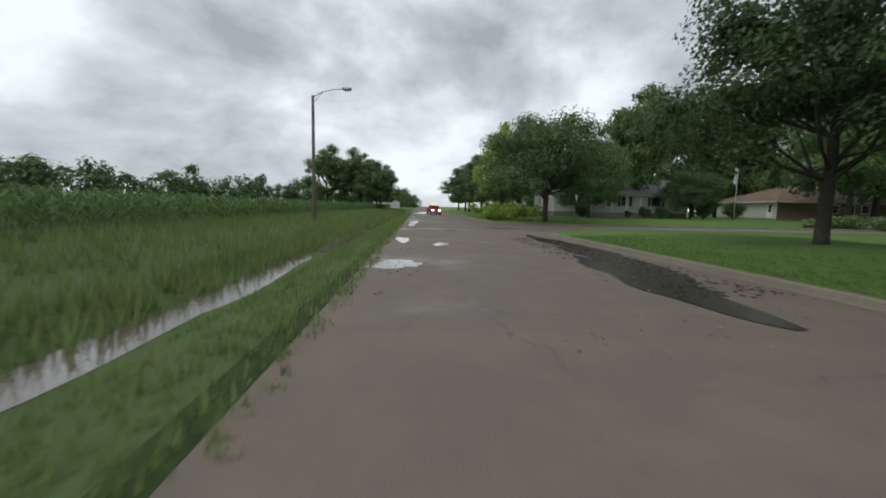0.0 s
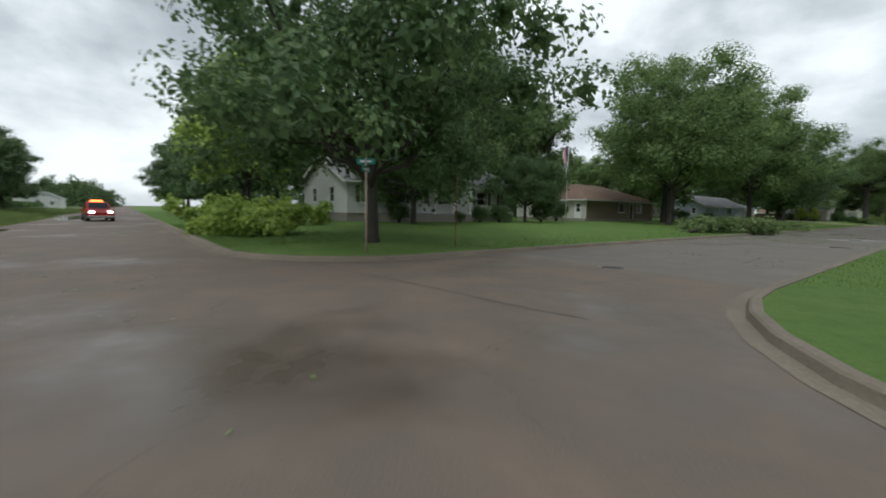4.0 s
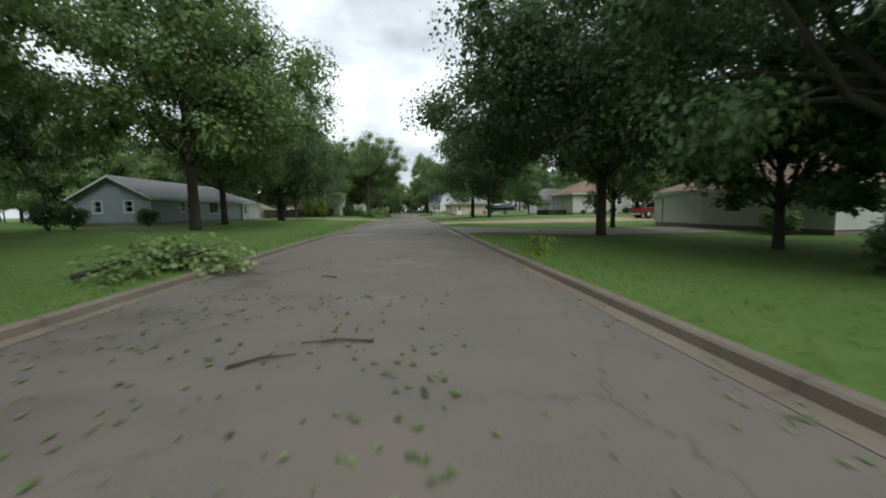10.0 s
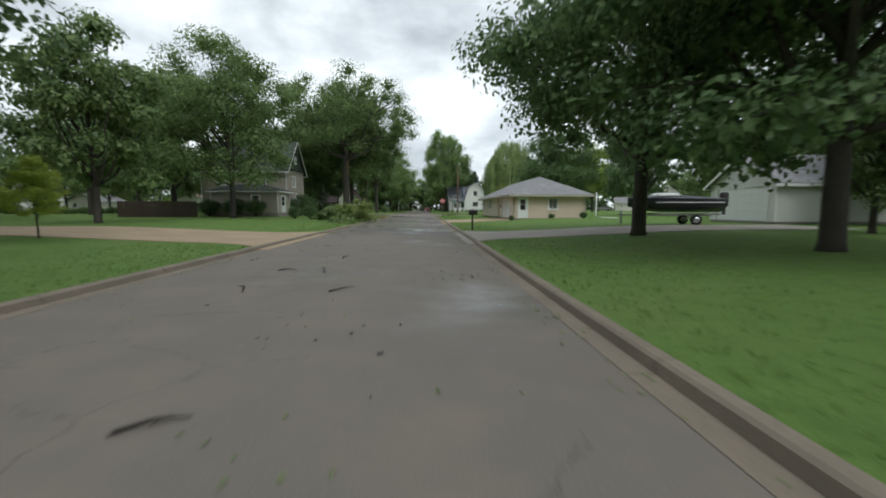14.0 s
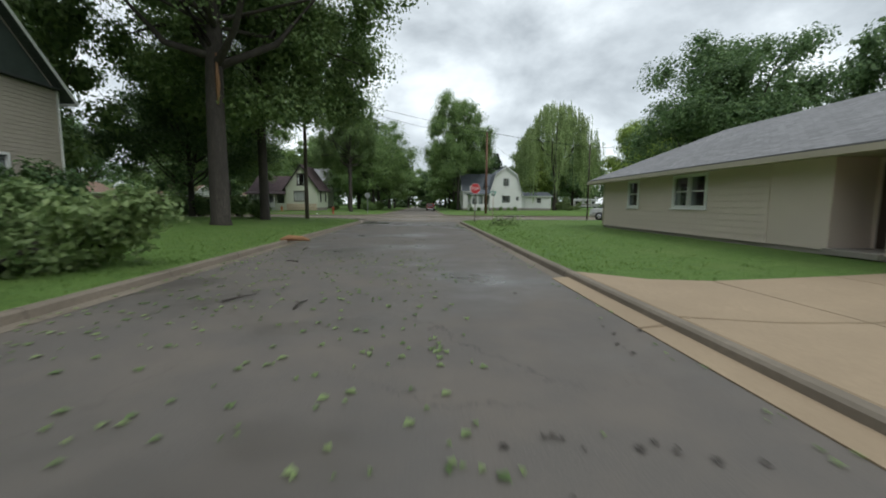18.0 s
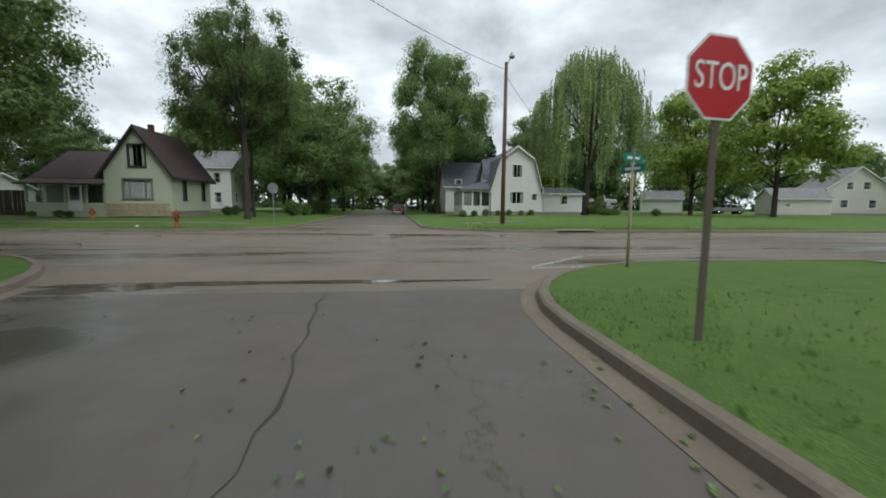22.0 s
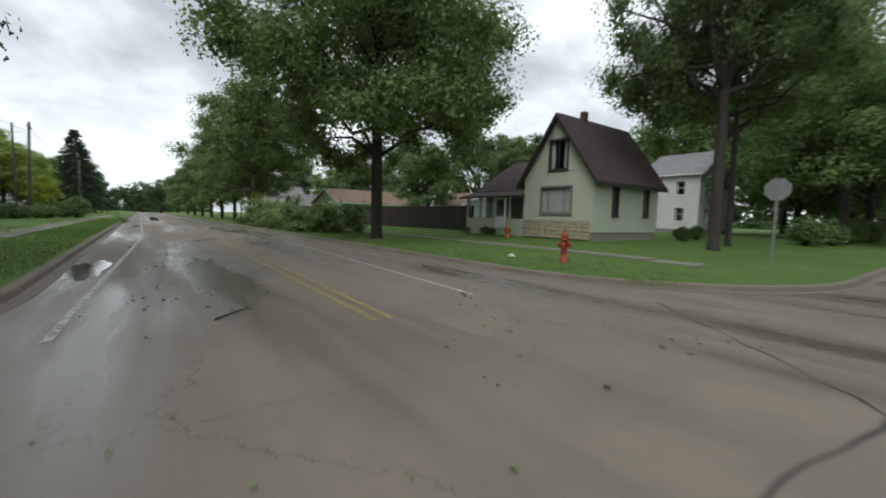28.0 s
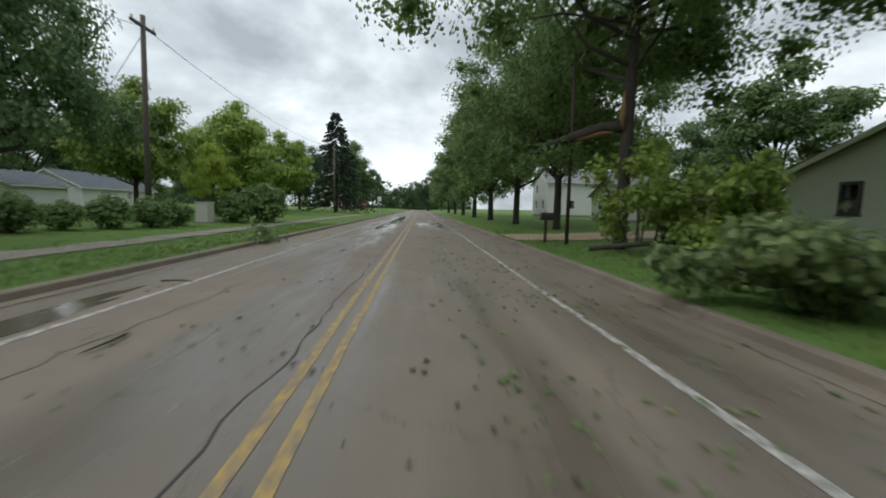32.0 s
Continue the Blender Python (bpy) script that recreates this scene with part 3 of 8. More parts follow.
# trees and tall shrubs standing between the houses
for k, (x, y, s, sz) in enumerate(((-30, -46, 0.95, 1.15), (-20.5, -59, 0.85, 1.05), (-30, -51, 0.9, 1.1), (-38.5, -86.5, 1.1, 1.4), (-41, -66, 1.1, 1.55), (-42, -76, 1.1, 1.5), (-33, -3.5, 1.0, 1.2), (-19.5, -3.0, 0.7, 0.85), (-28, 19.5, 1.0, 1.15), (-37, 27, 1.0, 1.2), (-39, 77.5, 0.58, 0.6), (-27.5, 80.0, 0.5, 0.55), (-15.5, -23.6, 0.62, 0.78), (-22, 33, 0.9, 1.1), (-30, 40, 0.8, 1.0),
                                   (14.8, -63.5, 0.58, 0.55), (18.5, -65.6, 0.65, 0.62), (17.5, -45.5, 0.62, 0.72), (38.5, -47, 1.0, 1.1), (46.0, -37.5, 0.9, 0.9), (54.0, -31.0, 0.9, 1.0), (49.0, -26.0, 0.8, 0.8), (44.0, -11.0, 0.8, 0.85), (53.0, -5.0, 0.95, 0.95), (61.0, 3.0, 1.1, 1.0), (47.0, -18.0, 0.75, 0.75), (36, -72, 1.0, 1.2), (35, -5, 0.9, 1.0), (29.0, -9.5, 0.62, 0.66), (34.0, -1.5, 0.8, 0.9), (40, -33, 1.0, 1.1), (19.4, -15.2, 0.4, 0.42), (26, -98, 0.95, 1.1), (40, -92, 1.0, 1.15), (27, -116.5, 0.6, 0.7))):
    place(rear_ash if k % 3 else rear, x, y, 53 * k, s, sz, "green garden tree between the houses")

# trees behind the houses, all round
spots = []
for k in range(12):
    spots += [(-44 - 8 * (k % 3), -62 + 7.5 * k), (42 + 9 * (k % 3), -108 + 12.5 * k)]
spots += [(-13, 101), (-14, 119), (-13, 137), (13.5, 110), (14, 130), (13, 150), (41, -70), (44, -84), (47, -100), (-84, -139), (-90, -146), (-97, -138), (-88, -153), (-100, -150), (-108, -143), (-98, -2), (-108, -4), (-119, -3), (-131, 2), (-142, 6), (-4, 178), (5, 184), (0, 196), (-14, 170), (14, 172), (38, 38), (47, 30), (34, 56 - 26), (56, 44), (34, 104), (28, 116), (44, 122), (60, 118), (74, 120), (90, 110), (104, 100), (88, 84), (120, 92), (-28, 104), (-40, 98), (-52, 96), (-66, 94), (-80, 92), (-96, 96), (-112, 94), (-130, 92), (-36, 112), (-20, 118), (20, 140), (30, 150),
          (-82, 16), (-76, 2), (-124, 22), (-136, 30), (-150, 36), (-165, 40), (-120, -6), (-104, -14), (-88, -22), (-60, -8), (-180, 34), (-200, 40), (-215, 66), (-235, 60), (-26, -98), (-40, -110), (-60, -100), (-80, -100), (-100, -104), (40, 12), (46, 0), (60, -20), (62, -60)]
for k, (x, y) in enumerate(spots):
    place(rear if k % 2 else rear_ash, x + rng.uniform(-2, 2), y + rng.uniform(-2, 2), rng.uniform(0, 360), rng.uniform(0.85, 1.15), rng.uniform(0.9, 1.25))


def far_woods():
    """Belts of woodland at the horizon, one mesh."""
    r = random.Random(31)
    v, f = [], []
    belts = [(-25, -262, -190, -250, 44), (-190, -250, -350, -185, 50), (-350, -185, -460, -134, 40), (-300, -150, -520, -136, 30), (60, -270, -25, -262, 22), (200, -250, 60, -270, 26), (-420, 95, -330, 40, 26), (-330, 80, -300, -60, 40), (-200, 170, 60, 190, 60), (60, 190, 220, 140, 46), (230, 140, 240, -120, 60)]
    for x0, y0, x1, y1, n in belts:
        for k in range(n):
            q = (k + r.random()) / n
            x, y = x0 + (x1 - x0) * q + r.uniform(-6, 6), y0 + (y1 - y0) * q + r.uniform(-8, 8)
            h, w = r.uniform(12, 18) if r.random() < 0.8 else r.uniform(18, 24), r.uniform(5.0, 9.0)
            for _ in range(11):
                d = rand_dir(r)
                clump(v, f, (x + d.x * w * 0.6, y + d.y * w * 0.6, h * 0.44 + d.z * h * 0.4), w * 0.5, 24, 1.3, r, 0.9, 0.1, 0.7, False)
            for _ in range(3):
                clump(v, f, (x + r.uniform(-5, 5), y + r.uniform(-4, 4), 1.2), 3.4, 20, 1.2, r, 0.8, 0.1, 0.7, False)
    tagged(put("far_woods", mesh_of("far_woods", v, f, M_LEAF)), "dark green woods along the horizon", "woods", kind="stuff")


far_woods()


def willow(x, y, h, w):
    r = random.Random(41)
    t = base("willow_tree", at(x, y), "tall weeping willow with hanging pale green strands", "tree")
    tv, tf, lv, lf = [], [], [], []
    tube(tv, tf, [(0, 0, -0.2), (0, 0, 0.4), (0.1, 0, 3), (0.2, 0.1, 6), (0, 0, h * 0.8)], [0.6, 0.45, 0.38, 0.3, 0.06], 9)
    for k in range(26):
        a = r.uniform(0, 6.28)
        q = r.uniform(0.25, 0.85)
        e = Vector((math.cos(a) * w * q, math.sin(a) * w * q, h * (0.9 - 0.45 * q * q)))
        tube(tv, tf, [(0.1, 0, r.uniform(3, h * 0.6)), e * 0.55 + Vector((0, 0, h * 0.22)), e], [0.13, 0.08, 0.02], 5, False)
    for k in range(92):
        a = k * 2.4 + r.uniform(-0.3, 0.3)
        q = math.sqrt((k + 0.5) / 92)
        lobe = 0.88 + 0.16 * math.sin(3 * a + 1.3)
        tip = Vector((math.cos(a) * w * q * lobe, math.sin(a) * w * q * lobe, h * (0.99 - 0.42 * q ** 2.4) * r.uniform(0.93, 1.0)))
        length = r.uniform(4.5, 10.0) * (0.6 + 0.6 * q)
        for _ in range(15):
            p = tip + Vector((r.gauss(0, 0.42), r.gauss(0, 0.42), r.gauss(0, 0.3)))
            out = Vector((math.cos(a), math.sin(a), 0)) * r.uniform(0.0, 0.12)
            n = int(length * r.uniform(0.55, 1.0) / 0.24)
            for i in range(n):
                p = p + Vector((0, 0, -0.24)) + out * max(0.0, 1 - i / 5)
                if p.z < 1.5:
                    break
                add_leaf(lv, lf, p, Vector((r.uniform(-0.35, 0.35), r.uniform(-0.35, 0.35), -1)), 0.27, r, 0.5)
    put("trunk", mesh_of("trunk", tv, tf, M_BARK, True), t)
    put("crown", mesh_of("crown", lv, lf, M_LEAF_WILLOW), t)


willow(26.3, 88.0, 21.0, 8.4)


def spruce(x, y, h, w, label):
    r = random.Random(int(h * 10))
    t = base("spruce_tree", at(x, y), label, "tree")
    tv, tf, lv, lf = [], [], [], []
    tube(tv, tf, [(0, 0, -0.2), (0, 0, h * 0.5), (0, 0, h)], [0.25, 0.15, 0.02], 7)
    layers = int(h * 2.2)
    for k in range(layers):
        z = h * (0.1 + 0.9 * k / layers)
        rad = w * (1 - k / layers) ** 0.85 + 0.15
        for i in range(11):
            a = r.uniform(0, 6.28)
            q = rad * r.uniform(0.75, 1.1)
            tip = Vector((math.cos(a) * q, math.sin(a) * q, z - q * 0.28))
            tube(tv, tf, [(0, 0, z), tip], [0.04, 0.01], 3, False)
            for j in range(9):
                p = Vector((0, 0, z)).lerp(tip, 0.25 + 0.75 * j / 8)
                add_leaf(lv, lf, p, (tip - Vector((0, 0, z))).normalized(), 0.5, r, 0.35)
    put("trunk", mesh_of("trunk", tv, tf, M_BARK, True), t)
    put("crown", mesh_of("crown", lv, lf, M_NEEDLE), t)
    return t


sp = spruce(-117.2, 42.0, 17.5, 6.0, "tall dark spruce beside the main street")
for x, y, s in ((46, -66, 0.8), (52, -72, 0.7), (60, -64, 0.85), (19, 112, 0.8), (58, -78, 0.75)):
    place(sp, x, y, 40 * s, s, None, "dark spruce behind the houses")


def bush(name, m, w, h, leaf, label, seed, n=900, size=0.16):
    r = random.Random(seed)
    t = base(name, m, label, "bush")
    v, f = [], []
    for _ in range(16):
        d = rand_dir(r)
        c = Vector((d.x * w * 0.55, d.y * w * 0.55, max(h * 0.2, h * 0.5 + d.z * h * 0.3)))
        clump(v, f, c, min(w, h) * 0.45, n // 14, size, r, 1.0, 0.1)
    stem = tube_mesh("stem", [(0, 0, -0.1), (w * 0.3, 0, h * 0.4), (w * 0.6, 0, h * 0.75)], [0.04, 0.03, 0.01], M_BARK, 4)
    for k in range(5):
        put("stem", stem, t, Matrix.Rotation(k * 1.26, 4, "Z"))
    put("foliage", mesh_of("foliage", v, f, leaf), t)
    return t


b_round = bush("round_bush", at(-20.6, -106.0), 1.2, 2.1, M_LEAF, "clipped round dark bush before the porch", 51, 1500, 0.14)
for x, y, s in ((-20.6, -97.5, 0.85), (-20.4, -95.3, 0.9), (-19.8, -90.0, 1.15), (-21.0, -99.5, 0.55), (-21.0, -93.6, 0.5), (-14.6, 23.6, 1.5), (-14.5, 27.0, 1.4), (-17.5, 16.9, 1.1), (-20.0, 17.2, 1.2), (-22.8, 17.2, 1.1), (-24.5, -45.0, 1.0), (-27.0, -44.2, 1.2), (-22.8, -39.0, 0.9), (-10.8, 14.6, 0.8), (-11.8, 12.6, 0.7), (11.5, -70.0, 0.8), (17.2, -78.2, 1.0), (-23.0, -83.2, 1.35), (9.8, 7.0, 0.28), (13.5, 6.9, 0.3), (16.5, 6.9, 0.35), (24.5, -23.8, 0.4), (26.2, -23.9, 0.4), (28.6, -23.9, 0.5), (30.6, -23.8, 0.5), (22.6, -21.0, 0.35), (22.4, -18.0, 0.35)):
    place(b_round, x, y, 70 * s, s, None, "dark green bush beside the house")
b_rough = bush("shrub", at(-42.0, 41.5), 1.1, 1.5, M_LEAF_ASH, "loose green shrub in the hedge", 52, 1300, 0.17)
for k in range(13):
    place(b_rough, -43.8 - 1.75 * k, 41.2 + 0.3 * k + rng.uniform(-0.3, 0.3), 50 * k, rng.uniform(0.7, 1.0), None)
for x, y, s in ((-13.5, 42.0, 1.1), (-15.5, 43.0, 1.2), (-11.5, 40.8, 0.9), (-17.5, 44.0, 1.2), (-19.5, 45.0, 1.2), (18.5, 86.0, 0.9), (33.5, 84.0, 0.6), (-21.5, 70.3, 0.3), (-22.3, 70.5, 0.35), (-24.0, 70.4, 0.3), (-14.2, 81.5, 0.6), (-14.0, 79.0, 0.55), (9.6, 83.8, 0.5), (10.9, 83.6, 0.45), (12.2, 83.6, 0.5), (13.6, 83.3, 0.4), (14.9, 83.4, 0.45), (16.3, 83.4, 0.4), (17.6, 83.6, 0.45), (-9.8, 86.5, 1.2), (-9.2, 90.0, 1.0), (-9.6, 98.0, 1.3), (-9.4, 105.0, 1.3), (8.8, 106.0, 1.2), (8.6, 112.0, 1.3), (-70.5, 45.0, 1.2), (-73.0, 46.0, 1.7), (21.2, -57.0, 1.0)):
    place(b_rough, x, y, 60 * s, s, None, "loose green shrub on the lawn")
for x, y, s in ((-13.5, -18.5, 0.33), (-12.2, -15.2, 0.33), (-71.0, 43.5, 0.55)):
    place(lime, x, y, 80, s, None, "slender sapling in the lawn")

# ---------------------------------------------------------------- houses


def siding_paint(name, c):
    return plain(name, c, 0.55, var=0.08, scale=0.6, fine=60, bumpy=0.05)


def shingle_material(name, c):
    m, nt, b = material(name, 0.9)
    br = nt.nodes.new("ShaderNodeTexBrick")
    co = nt.nodes.new("ShaderNodeTexCoord")
    nt.links.new(co.outputs["UV"], br.inputs["Vector"])
    br.inputs["Scale"].default_value = 1.0
    br.inputs["Mortar Size"].default_value, br.inputs["Brick Width"].default_value, br.inputs["Row Height"].default_value = 0.008, 0.3, 0.14
    br.inputs["Color1"].default_value, br.inputs["Color2"].default_value = (*tint(c, 0.82), 1), (*tint(c, 1.18), 1)
    br.inputs["Mortar"].default_value = (*tint(c, 0.45), 1)
    n = noise_node(nt, 0.6, 4)
    col = blend(nt, ramp(nt, n.outputs["Fac"], [(0.4, (0, 0, 0)), (0.75, (0.6, 0.6, 0.6))]), br.outputs["Color"], tint(c, 0.7))
    nt.links.new(col, b.inputs["Base Color"])
    bump(nt, b, br.outputs["Fac"], 0.4, -0.01)
    return m


M_SIDE_TAN = siding_paint("tan_siding", (0.665, 0.565, 0.485))
M_SIDE_WHITE = siding_paint("white_siding", (0.66, 0.66, 0.63))
M_SIDE_GREEN = siding_paint("pale_green_siding", (0.55, 0.58, 0.46))
M_SIDE_BLUE = siding_paint("blue_grey_siding", (0.36, 0.41, 0.46))
M_SIDE_BEIGE = siding_paint("beige_siding", (0.48, 0.43, 0.34))
M_SIDE_PALE = siding_paint("off_white_siding", (0.58, 0.56, 0.50))
M_WALL_TAN = plain("mottled_tan_wall", (0.25, 0.19, 0.145), 0.85, var=0.2, scale=4, fine=30)
M_TRIM = plain("white_trim_paint", (0.74, 0.74, 0.72), 0.45, var=0.06, scale=1.0, fine=50, bumpy=0.03)
M_DARKTRIM = plain("dark_trim_paint", (0.05, 0.045, 0.045), 0.5, var=0.15)
M_ROOF_GREY = shingle_material("grey_shingles", (0.25, 0.245, 0.25))
M_ROOF_BROWN = shingle_material("brown_shingles", (0.24, 0.155, 0.11))
M_ROOF_PLUM = shingle_material("plum_brown_shingles", (0.085, 0.055, 0.058))
M_ROOF_SLATE = shingle_material("slate_blue_shingles", (0.13, 0.145, 0.165))
M_ROOF_MOSS = shingle_material("dark_moss_shingles", (0.062, 0.072, 0.066))
M_DOOR_WHITE = plain("white_door_paint", (0.78, 0.78, 0.77), 0.4, var=0.05, bumpy=0.02)
M_METAL = plain("galvanised_steel", (0.42, 0.42, 0.43), 0.45, 0.8, var=0.12, scale=4, fine=60)
M_TRIM_GREY = plain("weathered_grey_trim", (0.22, 0.215, 0.19), 0.7, var=0.2)
M_BRASS = plain("dull_brass", (0.42, 0.32, 0.14), 0.35, 0.9)
M_CURTAIN = plain("pale_curtain", (0.74, 0.72, 0.67), 0.9, var=0.12)
M_WOOD_DARK = plain("dark_stained_wood", (0.055, 0.035, 0.026), 0.7, var=0.3, scale=2, fine=25, stretch=(1, 1, 0.2))
M_WOOD_GREY = plain("weathered_pole_wood", (0.12, 0.098, 0.08), 0.85, var=0.3, scale=2, fine=18, stretch=(1, 1, 0.15))
M_WOOD_RED = plain("reddish_pole_wood", (0.17, 0.085, 0.055), 0.85, var=0.3, scale=2, fine=18, stretch=(1, 1, 0.15))
M_STONE = plain("tan_field_stone", (0.50, 0.42, 0.30), 0.85, var=0.22, scale=5, fine=25)


def glass_material():
    m, nt, b = material("window_glass", 0.03)
    b.inputs["Base Color"].default_value = (0.55, 0.6, 0.6, 1)
    b.inputs["Transmission Weight"].default_value = 1.0
    b.inputs["IOR"].default_value = 1.45
    return m


M_GLASS = glass_material()


def wall_bm(length, top, holes, thick=0.16, extra=()):
    """A wall with openings right through it. top(u): its height there. holes: (u0, u1, z0, z1)."""
    bm = bmesh.new()
    us = sorted({0.0, length, *extra, *[h[0] for h in holes], *[h[1] for h in holes]})
    for ua, ub in zip(us, us[1:]):
        if ub - ua < 1e-4:
            continue
        ins = sorted((h[2], h[3]) for h in holes if h[0] < (ua + ub) / 2 < h[1])
        z = 0.0
        for z0, z1 in ins + [(None, None)]:
            ta, tb = (z0, z0) if z0 is not None else (top(ua), top(ub))
            if ta > z + 1e-4 or tb > z + 1e-4:
                pts = [(ua, z), (ub, z)] + ([(ub, tb)] if tb > z + 1e-4 else []) + ([(ua, ta)] if ta > z + 1e-4 else [])
                bm.faces.new([bm.verts.new((u, 0, q)) for u, q in pts])
            z = z1 if z1 is not None else z
    bmesh.ops.remove_doubles(bm, verts=bm.verts, dist=0.001)
    bmesh.ops.recalc_face_normals(bm, faces=bm.faces)
    fs = list(bm.faces)
    r = bmesh.ops.extrude_face_region(bm, geom=fs)
    for vv in r["geom"]:
        if isinstance(vv, bmesh.types.BMVert):
            vv.co.y += thick
    bmesh.ops.recalc_face_normals(bm, faces=bm.faces)
    return bm


def spans(za, zb, length, top, holes, cut):
    """The stretches of a wall that a board between two heights covers."""
    n = 80
    xs = [length * k / n for k in range(n + 1)]
    inside = [u for u in xs if top(u) >= zb - 0.02]
    if not inside:
        return []
    lo, hi = min(inside), max(inside)
    out = [(lo, hi)]
    for h in holes:
        if h[2] < zb and h[3] > za:
            nxt = []
            for a, b in out:
                if h[1] + cut <= a or h[0] - cut >= b:
                    nxt.append((a, b))
                    continue
                if h[0] - cut - a > 0.05:
                    nxt.append((a, h[0] - cut))
                if b - h[1] - cut > 0.05:
                    nxt.append((h[1] + cut, b))
            out = nxt
    return out


BOARD_MESHES = {}


def board_mesh(pitch, mat):
    key = (pitch, mat.name)
    if key not in BOARD_MESHES:
        p = [(0.0, 0.0), (-0.024, 0.0), (-0.024, 0.012), (-0.006, pitch + 0.01), (0.0, pitch + 0.01)]
        vv = [(0, y, z) for y, z in p] + [(1, y, z) for y, z in p]
        n = len(p)
        ff = [tuple(range(n)), tuple(range(2 * n - 1, n - 1, -1))] + [(i, n + i, n + (i + 1) % n, (i + 1) % n) for i in range(n)]
        BOARD_MESHES[key] = mesh_of("board", vv, ff, mat)
    return BOARD_MESHES[key]


def clad(wall, length, top, holes, pitch, mat, z0, pieces, cut=0.07):
    """Lap siding on a wall: single boards near the camera's way, else one mesh."""
    htop = max(top(length * k / 40) for k in range(41))
    z = z0
    vv, ff = [], []
    while z + pitch <= htop + 0.01:
        for a, b in spans(z, z + pitch, length, top, holes, cut):
            if pieces:
                put("board", board_mesh(pitch, mat), wall, Matrix.Translation((a, 0, z)) @ Matrix.Diagonal((b - a, 1, 1, 1)))
            else:
                k = len(vv)
                vv += [(a, -0.024, z), (b, -0.024, z), (b, -0.006, z + pitch), (a, -0.006, z + pitch), (a, 0, z), (b, 0, z)]
                ff += [(k, k + 1, k + 2, k + 3), (k + 4, k + 5, k + 1, k)]
        z += pitch
    if vv:
        put("siding", mesh_of("siding", vv, ff, mat), wall)


def window_part(parent, u0, u1, z0, z1, style="hung", trim=None, shutters=None, curtain=False):
    """Frame in the opening, glass, glazing bars and a sill, in the wall's own axes."""
    trim = trim or M_TRIM
    f = 0.06
    bm = bmesh.new()
    for a in ((u0 - 0.05, u0 + f, z0 - 0.05, z1 + 0.05), (u1 - f, u1 + 0.05, z0 - 0.05, z1 + 0.05), (u0 + f, u1 - f, z0 - 0.05, z0 + f), (u0 + f, u1 - f, z1 - f, z1 + 0.05)):
        box_bm(a[0], a[1], -0.045, 0.10, a[2], a[3], 0, bm)
    w = part("window", bm, trim, parent)
    part("pane", box_bm(u0 + f, u1 - f, 0.035, 0.043, z0 + f, z1 - f), M_GLASS, w)
    um, zm = (u0 + u1) / 2, (z0 + z1) / 2
    if style in ("hung", "grid"):
        part("glazing_bar", box_bm(u0 + f, u1 - f, 0.012, 0.032, zm - 0.025, zm + 0.025), trim, w)
    if style in ("pair", "grid"):
        part("glazing_bar", box_bm(um - 0.03, um + 0.03, 0.008, 0.031, z0 + f, z1 - f), trim, w)
    if style == "triple":
        for q in (0.24, 0.76):
            part("glazing_bar", box_bm(u0 + (u1 - u0) * q - 0.035, u0 + (u1 - u0) * q + 0.035, 0.006, 0.031, z0 + f, z1 - f), trim, w)
    if style == "grid":
        for q in (0.25, 0.75):
            part("glazing_bar", box_bm(u0 + f, u1 - f, 0.016, 0.030, z0 + (z1 - z0) * q - 0.012, z0 + (z1 - z0) * q + 0.012), trim, w)
    part("sill", box_bm(u0 - 0.09, u1 + 0.09, -0.09, 0.02, z0 - 0.10, z0 - 0.05, 0.008), trim, w)
    if curtain:
        cb = []
        n = max(6, int((u1 - u0) / 0.09))
        bm = bmesh.new()
        for k in range(n + 1):
            u = u0 + f + (u1 - u0 - 2 * f) * k / n
            cb.append([bm.verts.new((u, 0.09 + 0.025 * (k % 2), zz)) for zz in (z0 + f, z1 - f)])
        for a, b in zip(cb, cb[1:]):
            bm.faces.new((a[0], b[0], b[1], a[1]))
        part("curtain", bm, M_CURTAIN, w)
    else:
        q = (u1 - u0) * 0.2
        for a in (u0 + f, u1 - f - q):
            part("curtain", box_bm(a, a + q, 0.10, 0.12, z0 + f, z1 - f), M_CURTAIN, w)
    if shutters:
        for a in (u0 - 0.42, u1 + 0.08):
            part("shutter", box_bm(a, a + 0.34, -0.06, -0.026, z0, z1, 0.01), shutters, w)
    return w


